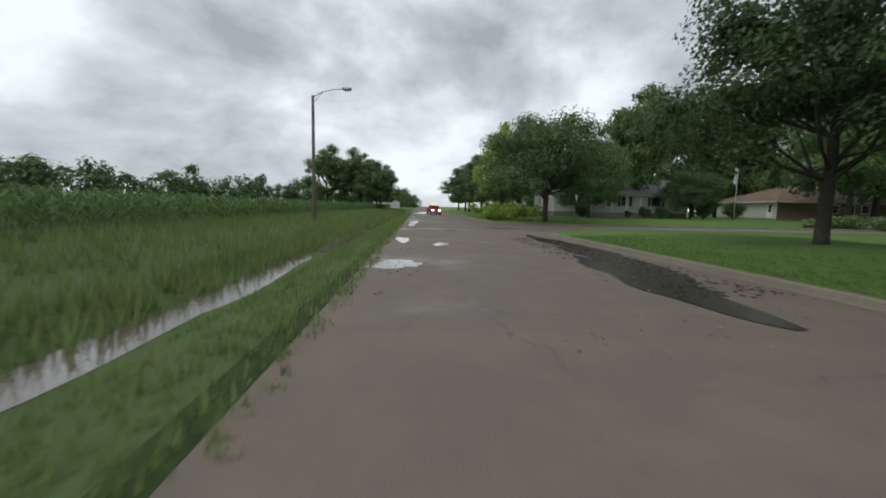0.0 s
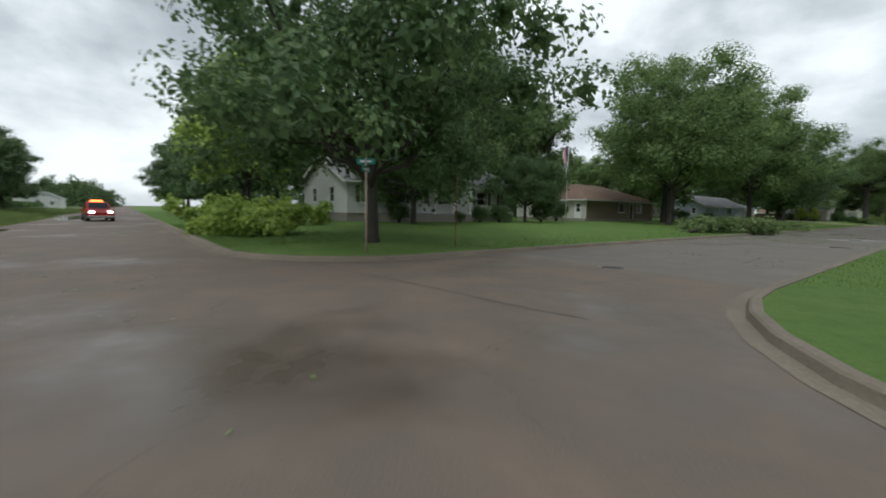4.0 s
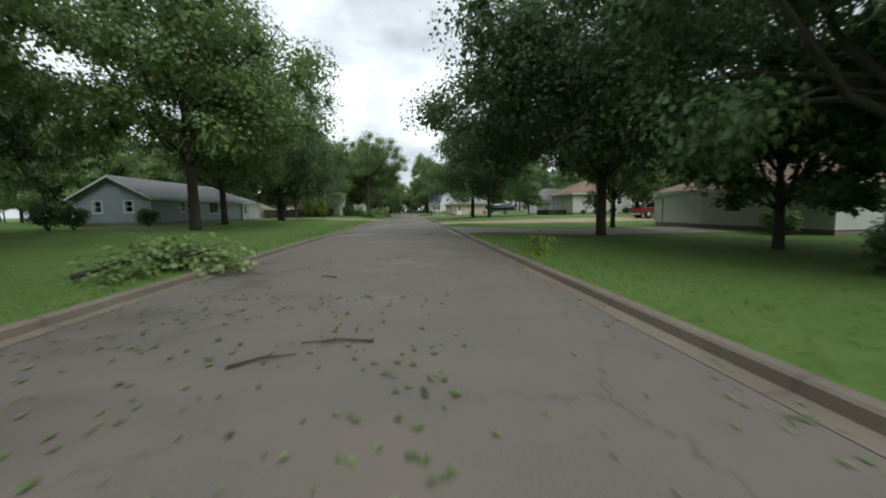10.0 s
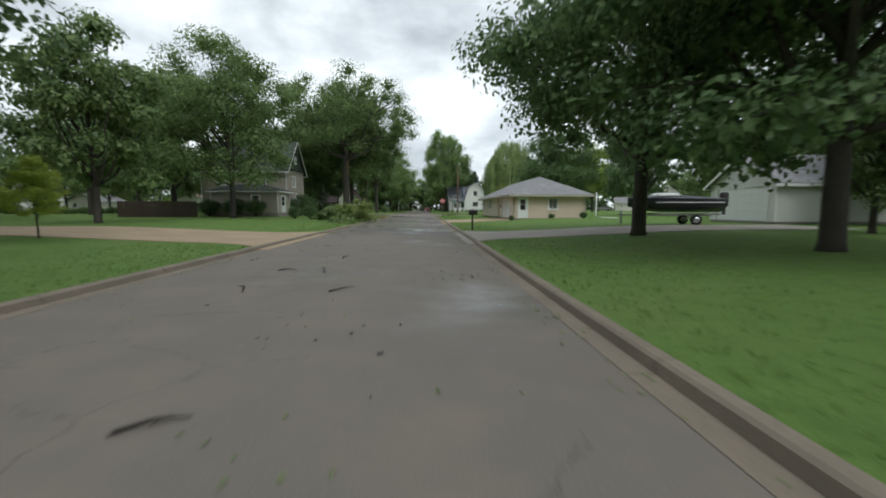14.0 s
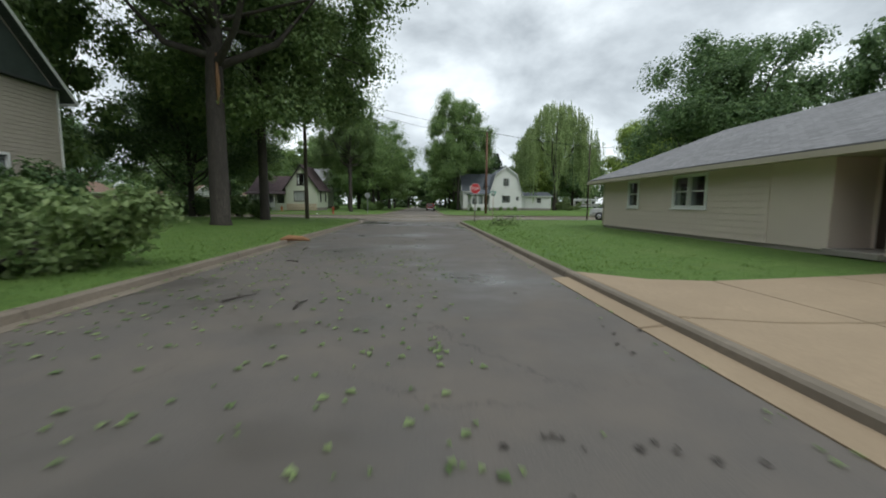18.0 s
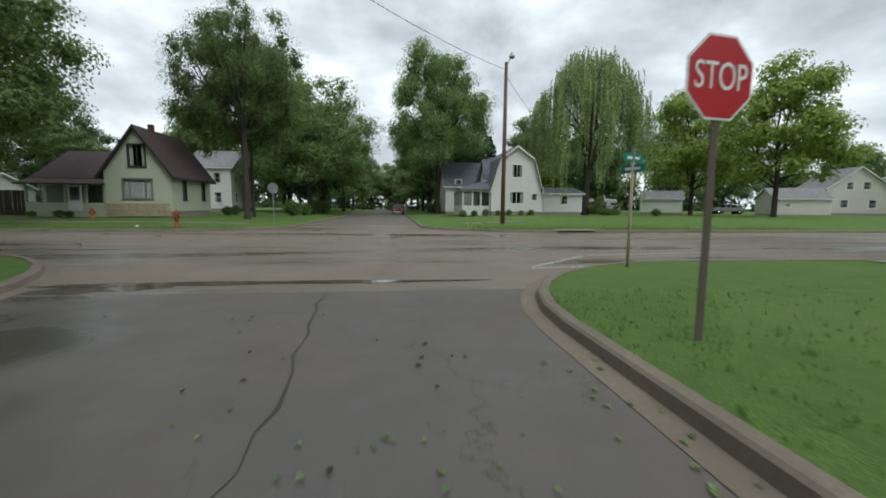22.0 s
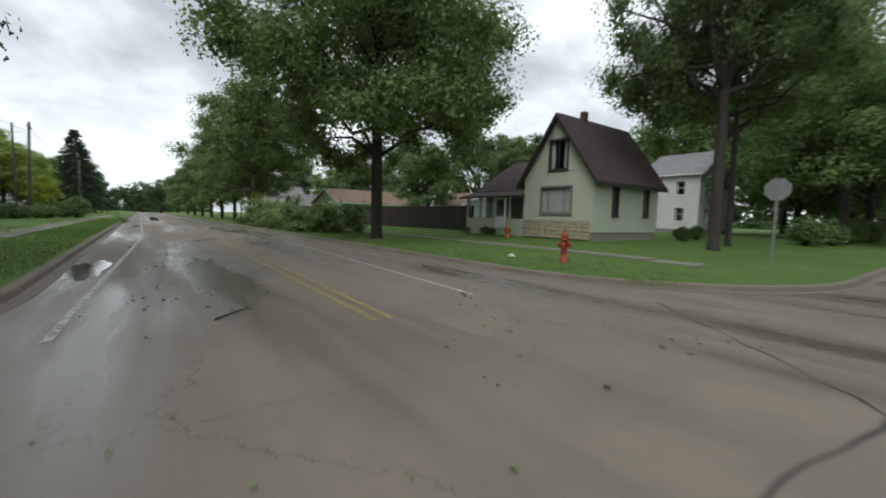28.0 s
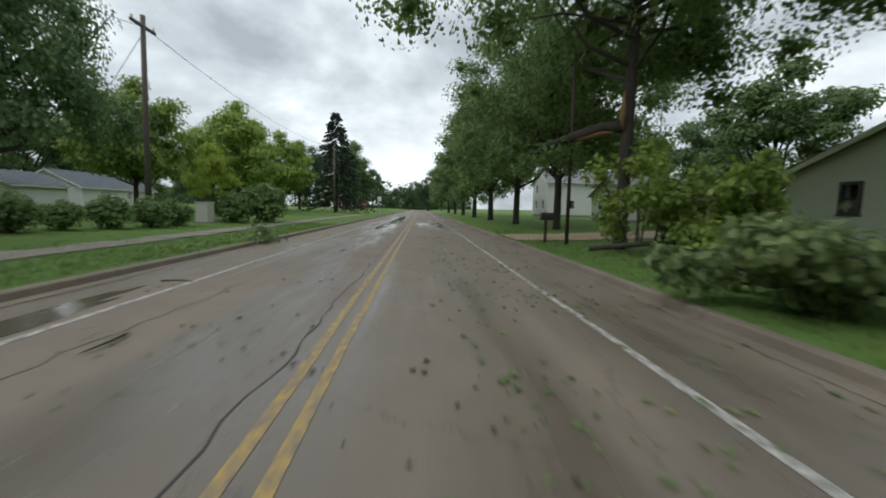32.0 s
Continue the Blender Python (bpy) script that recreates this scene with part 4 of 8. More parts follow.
def door_part(parent, u0, u1, z0, z1, mat, glazed=True, trim=None):
    trim = trim or M_TRIM
    bm = bmesh.new()
    for a in ((u0 - 0.07, u0 + 0.03, z0, z1 + 0.07), (u1 - 0.03, u1 + 0.07, z0, z1 + 0.07), (u0 + 0.03, u1 - 0.03, z1 - 0.03, z1 + 0.07)):
        box_bm(a[0], a[1], -0.045, 0.12, a[2], a[3], 0, bm)
    d = part("door", bm, trim, parent)
    if glazed:
        bm = bmesh.new()
        w, hh = u1 - u0 - 0.06, z1 - z0 - 0.03
        a0, b0 = u0 + 0.03, z0
        for q in ((a0, a0 + w * 0.2, b0, b0 + hh), (a0 + w * 0.8, a0 + w, b0, b0 + hh), (a0 + w * 0.2, a0 + w * 0.8, b0, b0 + hh * 0.42), (a0 + w * 0.2, a0 + w * 0.8, b0 + hh * 0.92, b0 + hh), (a0 + w * 0.2, a0 + w * 0.8, b0 + hh * 0.66, b0 + hh * 0.69)):
            box_bm(q[0], q[1], 0.02, 0.06, q[2], q[3], 0, bm)
        part("door_leaf", bm, mat, d)
        part("pane", box_bm(a0 + w * 0.2, a0 + w * 0.8, 0.036, 0.044, b0 + hh * 0.42, b0 + hh * 0.92), M_GLASS, d)
    else:
        part("door_leaf", box_bm(u0 + 0.03, u1 - 0.03, 0.02, 0.06, z0, z1 - 0.03), mat, d)
    part("handle", box_bm(u1 - 0.16, u1 - 0.1, -0.02, 0.02, z0 + 0.95, z0 + 1.08, 0.012), M_BRASS, d)
    return d


def garage_door_part(parent, u0, u1, z0, z1, mat, trim=None, plain_face=False):
    bm = bmesh.new()
    for a in ((u0 - 0.1, u0 + 0.02, z0, z1 + 0.1), (u1 - 0.02, u1 + 0.1, z0, z1 + 0.1), (u0 + 0.02, u1 - 0.02, z1 - 0.02, z1 + 0.1)):
        box_bm(a[0], a[1], -0.04, 0.12, a[2], a[3], 0, bm)
    g = part("garage_door", bm, trim or M_TRIM, parent)
    n = 4
    for k in range(n):
        za = z0 + (z1 - z0) * k / n
        bm = box_bm(u0 + 0.02, u1 - 0.02, 0.05, 0.08, za + 0.004, za + (z1 - z0) / n - 0.004, 0.004)
        cols = max(2, int((u1 - u0) / 0.6))
        for c in range(0 if plain_face else cols):
            ca = u0 + (u1 - u0) * (c + 0.12) / cols
            box_bm(ca, ca + (u1 - u0) / cols * 0.76, 0.040, 0.05, za + 0.1, za + (z1 - z0) / n - 0.1, 0, bm)
        part("panel", bm, mat, g)
    return g


def niche_part(parent, u0, u1, z0, z1, mat, depth=1.1):
    """A recessed entry: side walls, back wall with an added shade-dark door, floor and ceiling."""
    n = part("entry_niche", box_bm(u0 - 0.08, u1 + 0.08, depth, depth + 0.1, z0, z1 + 0.05), mat, parent)
    for a in (u0 - 0.08, u1):
        part("side_wall", box_bm(a, a + 0.08, 0.16, depth, z0, z1 + 0.05), mat, n)
    part("soffit", box_bm(u0, u1, 0.16, depth, z1, z1 + 0.05), mat, n)
    part("step", box_bm(u0, u1, -0.15, depth, z0 - 0.12, z0 + 0.03, 0.015), M_CONC, n)
    # added door leaf, its dark colour stands in for shade in the recess
    part("door_leaf", box_bm(u0 + 0.14, u1 - 0.14, depth - 0.05, depth - 0.004, z0 + 0.04, z0 + 2.05, 0.01), M_WOOD_DARK, n)


def roof_mesh(faces3d, thick=0.14):
    """Roof planes as one shell with thickness and a texture map in metres along courses."""
    me = bpy.data.meshes.new("roof")
    bm = bmesh.new()
    uv = bm.loops.layers.uv.new("UVMap")
    for pts in faces3d:
        f = bm.faces.new([bm.verts.new(p) for p in pts])
        f.normal_update()
        if f.normal.z < 0:
            f.normal_flip()
        n = f.normal
        e = Vector((0, 0, 1)).cross(n)
        e = e.normalized() if e.length > 1e-4 else Vector((1, 0, 0))
        up = n.cross(e)
        for l in f.loops:
            l[uv].uv = (l.vert.co.dot(e), l.vert.co.dot(up))
    fs = list(bm.faces)
    r = bmesh.ops.extrude_face_region(bm, geom=fs)
    ext = [q for q in r["geom"] if isinstance(q, bmesh.types.BMFace)]
    for q in {vv for q in ext for vv in q.verts}:
        q.co.z += thick
    bmesh.ops.recalc_face_normals(bm, faces=bm.faces)
    bm.to_mesh(me)
    bm.free()
    return me


def house(name, x, y, rz, w, d, h, roof, rise, wall_mat, roof_mat, label, openings, pitch=0.2, over=0.45, found=0.35, pieces=(), trim=None, category="house", ridge="x", z=None, lap=True, faced=None, smooth=None, eaves=None):
    """A house on its plot: w along its x, d along its y; its front wall (side 0) faces -y before it is turned by rz.
    openings: (side, kind, u, z, width, height, ...)."""
    gz = ground_z(x, y) if z is None else z
    ho = base(name, Matrix.Translation((x, y, gz)) @ Matrix.Rotation(radians(rz), 4, "Z"), label, category)
    part("foundation", box_bm(0.03, w - 0.03, 0.03, d - 0.03, -0.5, found), M_CONC, ho)
    gable_sides = {"x": (1, 3), "y": (0, 2)}[ridge] if roof in ("gable", "gambrel") else ()
    for side in range(4):
        length = (w, d, w, d)[side]
        org = ((0, 0), (w, 0), (w, d), (0, d))[side]

        def top(u, length=length, side=side):
            if side not in gable_sides:
                return h
            q = min(u, length - u) / (length / 2)
            if roof == "gambrel":
                return h + (rise * 0.68 * min(1, q / 0.32) if q < 0.32 else rise * (0.68 + 0.32 * (q - 0.32) / 0.68))
            return h + rise * q

        ops = [o for o in openings if o[0] == side]
        holes = [(o[2], o[2] + o[4], o[3], o[3] + o[5]) for o in ops]
        ex = (length / 2, length * 0.16, length * 0.84) if side in gable_sides else ()
        face = (faced or {}).get(side)
        wa = part("wall", wall_bm(length, top, holes, 0.16, ex), face or wall_mat, ho, "", Matrix.Translation((*org, found)) @ Matrix.Rotation(radians(90 * side), 4, "Z"))
        if lap and not face:
            clad(wa, length, top, holes + [q for k, q in (smooth or ()) if k == side], pitch, wall_mat, 0.0, side in pieces)
        for o in ops:
            kind = o[1]
            opt = o[6] if len(o) > 6 else {}
            if kind == "window":
                window_part(wa, o[2], o[2] + o[4], o[3], o[3] + o[5], **opt)
            elif kind == "door":
                door_part(wa, o[2], o[2] + o[4], o[3], o[3] + o[5], **opt)
            elif kind == "niche":
                niche_part(wa, o[2], o[2] + o[4], o[3], o[3] + o[5], **opt)
            else:
                garage_door_part(wa, o[2], o[2] + o[4], o[3], o[3] + o[5], **opt)
    for cx, cy in ((0, 0), (w, 0), (w, d), (0, d)):
        part("corner_board", box_bm(cx - 0.05, cx + 0.05, cy - 0.05, cy + 0.05, found, found + h), trim or M_TRIM, ho)
    e, t0 = over, found + h
    fas = eaves or trim or M_TRIM
    if roof == "hip":
        k = min(w, d) / 2
        drop = rise * e / k
        c = [(-e, -e, t0 - drop), (w + e, -e, t0 - drop), (w + e, d + e, t0 - drop), (-e, d + e, t0 - drop)]
        if w >= d:
            a, b = (k, d / 2, t0 + rise), (w - k, d / 2, t0 + rise)
            planes = [(c[0], c[1], b, a), (c[1], c[2], b), (c[2], c[3], a, b), (c[3], c[0], a)]
        else:
            a, b = (w / 2, k, t0 + rise), (w / 2, d - k, t0 + rise)
            planes = [(c[0], c[1], a), (c[1], c[2], b, a), (c[2], c[3], b), (c[3], c[0], a, b)]
        for p0, p1 in zip(c, c[1:] + c[:1]):
            x0, x1, y0, y1 = min(p0[0], p1[0]), max(p0[0], p1[0]), min(p0[1], p1[1]), max(p0[1], p1[1])
            part("gutter", box_bm(x0 - 0.05, x1 + 0.05, y0 - 0.05, y1 + 0.05, t0 - drop - 0.06, t0 - drop + 0.09), fas, ho)
        part("soffit", box_bm(-e + 0.03, w + e - 0.03, -e + 0.03, d + e - 0.03, t0 - drop - 0.02, t0 - drop + 0.02), fas, ho)
    else:
        sw = d if ridge == "x" else w
        ln = w if ridge == "x" else d
        half = sw / 2
        prof = [(-e, t0 - rise * e / half), (half, t0 + rise), (sw + e, t0 - rise * e / half)]
        if roof == "gambrel":
            q = sw * 0.16
            prof = [(-e * 0.6, t0 - rise * 0.68 / q * e * 0.6), (q, t0 + rise * 0.68), (half, t0 + rise), (sw - q, t0 + rise * 0.68), (sw + e * 0.6, t0 - rise * 0.68 / q * e * 0.6)]
        planes = []
        for (s0, z0), (s1, z1) in zip(prof, prof[1:]):
            q = [(-e, s0, z0), (ln + e, s0, z0), (ln + e, s1, z1), (-e, s1, z1)]
            planes.append(q if ridge == "x" else [(b, a, c) for a, b, c in q])
        for end in (-e - 0.03, ln + e):
            for (s0, z0), (s1, z1) in zip(prof, prof[1:]):
                bm = bmesh.new()
                p = [(s0, z0 - 0.1), (s1, z1 - 0.1), (s1, z1 + 0.1), (s0, z0 + 0.1)]
                a = [bm.verts.new((end, s, zz) if ridge == "x" else (s, end, zz)) for s, zz in p]
                b = [bm.verts.new((end + 0.03, s, zz) if ridge == "x" else (s, end + 0.03, zz)) for s, zz in p]
                bm.faces.new(a)
                bm.faces.new(b[::-1])
                for i in range(4):
                    bm.faces.new((a[i], b[i], b[(i + 1) % 4], a[(i + 1) % 4]))
                bmesh.ops.recalc_face_normals(bm, faces=bm.faces)
                part("bargeboard", bm, fas, ho)
        for s, zz in (prof[0], prof[-1]):
            q = (-e, ln + e, s - 0.05, s + 0.05) if ridge == "x" else (s - 0.05, s + 0.05, -e, ln + e)
            part("gutter", box_bm(q[0], q[1], q[2], q[3], zz - 0.08, zz + 0.08), fas, ho)
    me = roof_mesh(planes)
    me.materials.append(roof_mat)
    put("roof", me, ho)
    return ho


M_SIDE_TAUPE = plain("taupe_siding", (0.40, 0.355, 0.295), 0.75, var=0.1, scale=0.6, fine=20, bumpy=0.05)
M_GABLE_GREEN = plain("dark_green_shingle", (0.035, 0.05, 0.042), 0.8, var=0.3, scale=2.0, fine=18)

M_BRICK_DARK = plain("sooty_brick", (0.13, 0.065, 0.05), 0.9, var=0.3, scale=4, fine=25)
M_STUCCO = plain("sandy_stucco", (0.62, 0.505, 0.395), 0.85, var=0.09, scale=0.7, fine=45, bumpy=0.12)
M_GUTTER_TAN = plain("brown_gutter_paint", (0.36, 0.29, 0.22), 0.5, var=0.1, bumpy=0.03)
# the tan corner house with its garage (front wall towards the long street)
G = house("ranch_house", 10.6, 31.3, -90, 21.1, 7.4, 2.55, "hip", 1.75, M_SIDE_TAN, M_ROOF_GREY,
          "low tan ranch house with grey hip roof and garage", [
              (0, "window", 2.6, 1.0, 0.9, 1.15), (0, "window", 6.1, 1.0, 0.9, 1.15), (0, "window", 7.05, 1.0, 0.9, 1.15),
              (0, "garage", 15.1, 0.02, 4.9, 2.1, dict(mat=M_DOOR_WHITE, trim=M_SIDE_BEIGE, plain_face=True)), (0, "niche", 12.3, 0.02, 1.25, 2.3, dict(mat=M_SIDE_TAN)),
              (1, "door", 0.55, 0.02, 0.92, 2.05, dict(mat=M_DOOR_WHITE)), (1, "window", 3.6, 0.95, 0.95, 1.05, dict(style="grid")),
              (3, "window", 2.5, 1.0, 1.1, 1.1)], 0.2, 0.65, 0.12, (0,), M_SIDE_BEIGE, faced={1: M_STUCCO}, smooth=[(0, (10.6, 21.1, -1.0, 9.0))])
part("door_header", box_bm(14.7, 20.3, -0.03, 0.0, 2.36, 2.44), M_SIDE_BEIGE, G)
# the pale green gabled house across the main street
F = house("gabled_house", -19.3, 70.9, 0, 4.5, 6.4, 3.0, "gable", 3.15, M_SIDE_GREEN, M_ROOF_PLUM,
          "pale green wooden house with steep plum-brown gable roof", [
              (0, "window", 1.15, 0.95, 2.05, 1.45, dict(style="triple", curtain=True, trim=M_TRIM_GREY)), (0, "window", 1.65, 3.3, 1.2, 1.6, dict(style="pair", trim=M_DARKTRIM)),
              (1, "window", 1.7, 0.9, 0.55, 1.6, dict(trim=M_DARKTRIM)), (1, "window", 4.9, 0.9, 0.55, 1.6, dict(trim=M_DARKTRIM))],
          0.2, 0.4, 0.45, (0, 1), M_SIDE_GREEN, "house", "y", eaves=M_DARKTRIM)
part("chimney", box_bm(2.08, 2.42, 1.9, 2.24, 6.0, 7.15, 0.02), M_BRICK_DARK, F, "small dark red brick chimney")
part("wing", box_bm(-5.6, 0.0, 2.0, 8.6, 0.0, 3.0), M_SIDE_GREEN, F)
bmw = roof_mesh([[(-6.0, 1.2, 2.75), (0.2, 1.2, 2.75), (0.2, 5.2, 5.2), (-6.0, 5.2, 5.2)], [(0.2, 9.2, 2.75), (-6.0, 9.2, 2.75), (-6.0, 5.2, 5.2), (0.2, 5.2, 5.2)]])
bmw.materials.append(M_ROOF_PLUM)
put("wing_roof", bmw, F)
part("porch", box_bm(-5.6, -0.05, 0.2, 2.0, 0.0, 1.05), M_SIDE_GREEN, F, "glazed green front porch")
bmw = roof_mesh([[(-6.0, -0.2, 2.35), (0.0, -0.2, 2.35), (0.0, 2.1, 3.0), (-6.0, 2.1, 3.0)]], 0.1)
bmw.materials.append(M_ROOF_PLUM)
put("porch_roof", bmw, F)
for a in (-5.6, -4.3, -3.0, -1.55, -0.35):
    part("porch_post", box_bm(a, a + 0.12, 0.2, 0.34, 1.05, 2.4), M_SIDE_GREEN, F)
for a, b in ((-5.48, -4.3), (-4.18, -3.0), (-1.43, -0.35)):
    part("porch_pane", box_bm(a, b, 0.26, 0.27, 1.05, 2.3), M_GLASS, F)
dm = part("porch_door", box_bm(-2.7, -1.75, 0.14, 0.2, 0.45, 2.35, 0.01), M_DOOR_WHITE, F, "white storm door")
part("pane", box_bm(-2.55, -1.9, 0.125, 0.14, 1.2, 2.2), M_GLASS, dm)
rs = random.Random(5)
for k in range(60):
    a, zz = (k % 12) * 0.4 + 0.05 * (k // 12 % 2), -0.38 + (k // 12) * 0.2
    if a + 0.36 < 4.5:
        part("stone", box_bm(a, a + 0.37, -0.09 - rs.uniform(0, 0.03), -0.03, zz + 0.45 - 0.02, zz + 0.18 + 0.45 - 0.02, 0.02), M_STONE, F)

# the brown-roofed houses on the long street
D_H = house("bungalow", 23.6, -22.5, 0, 8.4, 8.6, 2.85, "hip", 2.0, M_SIDE_PALE, M_ROOF_BROWN, "off-white bungalow with brown hip roof", [
    (0, "window", 1.9, 1.0, 0.8, 1.2), (0, "window", 4.2, 1.4, 0.6, 0.6), (0, "window", 6.3, 1.0, 0.8, 1.2), (3, "window", 5.9, 1.2, 0.7, 0.8), (3, "window", 2.2, 1.0, 1.2, 1.1)], 0.2, 0.5, 0.3, (0,))
# the bungalow's east wall is a darker tan than its other walls
B2 = house("bungalow", -35.2, -76.2, 0, 11.5, 18.0, 2.6, "hip", 2.2, M_SIDE_PALE, M_ROOF_BROWN, "pale bungalow with brown hip roof and side door", [
    (0, "door", 9.9, 0.05, 0.9, 2.05, dict(mat=M_DOOR_WHITE)), (1, "window", 8.0, 0.9, 1.6, 1.2), (1, "door", 11.0, 0.05, 0.95, 2.05, dict(mat=M_WOOD_DARK, glazed=False)), (1, "window", 13.0, 0.9, 1.4, 1.2)], 0.2, 0.6, 0.3, faced={1: M_WALL_TAN})
A_H = house("porch_house", -34.0, -108.5, 0, 9.5, 19.5, 2.75, "gable", 2.1, M_SIDE_WHITE, M_ROOF_GREY, "long white house with a columned porch and dark shutters", [
    (1, "window", 1.2, 0.9, 1.4, 1.35, dict(shutters=M_DARKTRIM)), (1, "window", 4.4, 0.9, 1.2, 1.35, dict(shutters=M_DARKTRIM)), (1, "door", 7.4, 0.05, 0.95, 2.05, dict(mat=M_DOOR_WHITE)), (1, "window", 9.6, 0.9, 1.2, 1.35, dict(shutters=M_DARKTRIM)), (1, "window", 14.0, 0.9, 1.6, 1.3, dict(shutters=M_WOOD_RED)), (1, "window", 17.4, 0.9, 1.2, 1.3, dict(shutters=M_WOOD_RED)),
    (0, "window", 2.0, 0.9, 1.1, 1.3), (0, "window", 6.0, 0.9, 1.1, 1.3)], 0.2, 0.5, 0.7, (), None, "house", "y")
part("porch_floor", box_bm(9.5, 11.7, 2.8, 11.6, -0.2, 0.66, 0.02), M_CONC, A_H)
part("porch_ceiling", box_bm(9.5, 11.9, 2.6, 11.8, 3.1, 3.3), M_TRIM, A_H)
bmw = roof_mesh([[(12.1, 2.4, 3.3), (12.1, 12.0, 3.3), (8.9, 12.0, 3.9), (8.9, 2.4, 3.9)]], 0.1)
bmw.materials.append(M_ROOF_GREY)
put("porch_roof", bmw, A_H)
for a in (3.0, 5.15, 7.3, 9.4, 11.4):
    part("porch_column", box_bm(11.45, 11.65, a - 0.1, a + 0.1, 0.66, 3.1, 0.02), M_TRIM, A_H)
BLUE = house("ranch_house", -30.8, -36.5, 0, 6.8, 21.0, 2.5, "gable", 1.9, M_SIDE_BLUE, M_ROOF_GREY, "blue-grey ranch house with white windows", [
    (0, "window", 1.6, 1.0, 0.85, 1.1), (0, "window", 4.4, 1.0, 0.85, 1.1), (1, "window", 5.0, 1.0, 1.0, 1.1), (1, "window", 11.5, 0.8, 2.4, 1.4, dict(style="pair"))], 0.2, 0.5, 0.35, (), None, "house", "y")
house("attached_garage", -34.0, -15.4, 0, 10.2, 7.2, 2.4, "gable", 1.6, M_SIDE_WHITE, M_ROOF_GREY, "white garage joined to the blue-grey house", [
    (1, "door", 0.7, 0.05, 0.9, 2.05, dict(mat=M_DOOR_WHITE)), (1, "garage", 2.2, 0.05, 4.4, 2.1, dict(mat=M_DOOR_WHITE))], 0.2, 0.4, 0.2, (), None, "garage", "y")
R_H = house("ranch_house", 22.8, -58.5, 0, 11.0, 15.6, 2.6, "hip", 2.0, M_SIDE_WHITE, M_ROOF_BROWN, "white ranch house with brown roof and garage", [
    (3, "garage", 1.0, 0.05, 4.8, 2.1, dict(mat=M_DOOR_WHITE)), (3, "window", 8.0, 0.9, 1.6, 1.3), (3, "window", 12.0, 0.9, 1.2, 1.2), (2, "window", 4.0, 1.0, 1.0, 1.1)], 0.2, 0.5, 0.3)
Q_H = house("ranch_house", 23.2, -83.0, 0, 11.0, 10.6, 2.6, "hip", 2.0, M_SIDE_WHITE, M_ROOF_BROWN, "white ranch house with brown roof", [
    (3, "window", 2.0, 0.9, 1.2, 1.2), (3, "window", 6.0, 0.9, 1.8, 1.3), (3, "window", 8.6, 0.9, 1.2, 1.2), (0, "window", 1.6, 0.9, 1.1, 1.25), (0, "window", 5.4, 0.9, 1.4, 1.25)], 0.2, 0.5, 0.35)
part("chimney", box_bm(4.2, 4.8, 4.9, 5.5, 4.0, 5.2, 0.02), M_BRICK_DARK, Q_H, "small brick chimney on the ridge")
P_H = house("ranch_house", 19.8, -97.5, 0, 11.0, 9.6, 2.5, "hip", 2.0, M_SIDE_WHITE, M_ROOF_GREY, "pale ranch house with dark grey hip roof", [
    (3, "window", 2.0, 0.9, 1.5, 1.2, dict(style="pair")), (3, "door", 4.6, 0.05, 0.92, 2.05, dict(mat=M_DOOR_WHITE)), (3, "window", 6.6, 0.9, 1.2, 1.2), (2, "window", 3.0, 0.9, 1.2, 1.2), (0, "window", 4.0, 0.9, 1.2, 1.2)], 0.2, 0.6, 0.3)
S_H = house("detached_garage", 23.2, -6.4, 0, 8.0, 5.6, 2.5, "gable", 1.8, M_SIDE_WHITE, M_ROOF_GREY, "white garage behind the boat", [(3, "garage", 0.6, 0.05, 4.4, 2.2, dict(mat=M_DOOR_WHITE))], 0.2, 0.4, 0.15, (), None, "garage", "x")
# the two-storey beige house with its low porch wing
T_H = house("two_storey_house", -26.3, 22.4, 0, 10.5, 7.2, 5.5, "gable", 3.7, M_SIDE_TAUPE, M_ROOF_MOSS, "tall taupe house with a steep dark green gable", [
    (1, "window", 2.4, 3.3, 1.3, 1.35, dict(style="pair")), (1, "window", 3.4, 0.9, 1.3, 1.5, dict(style="pair")),  (0, "window", 2.0, 3.4, 1.0, 1.4), (0, "window", 7.0, 3.4, 1.0, 1.4), (0, "window", 2.0, 0.9, 1.0, 1.4)], 0.18, 0.5, 0.5, (), None, "house", "x")
part("gable_face", prism_bm([(0.38, 0.0), (6.82, 0.0), (3.6, 3.3)], 0.0, 0.05), M_GABLE_GREEN, T_H, "dark green shingled gable face", Matrix.Translation((10.58, 0, 6.1)) @ Matrix(((0, 1, 0, 0), (1, 0, 0, 0), (0, 0, 1, 0), (0, 0, 0, 1))))
gw = part("attic_window", box_bm(10.6, 10.7, 3.15, 4.05, 6.8, 7.75, 0.01), M_TRIM, T_H, "small white attic window")
part("pane", box_bm(10.695, 10.71, 3.25, 3.95, 6.9, 7.65), M_GLASS, gw)
part("gable_skirt", box_bm(10.5, 10.8, 0.1, 7.1, 5.96, 6.06, 0.02), M_ROOF_MOSS, T_H)
house("porch_wing", -23.0, 18.0, 0, 7.6, 4.34, 2.6, "hip", 0.7, M_SIDE_TAUPE, M_ROOF_MOSS, "single-storey taupe porch wing with white door", [
    (1, "door", 1.2, 0.05, 1.5, 2.05, dict(mat=M_DOOR_WHITE)), (0, "window", 4.6, 0.9, 1.0, 1.2)], 0.18, 0.35, 0.4, (), None, "house")
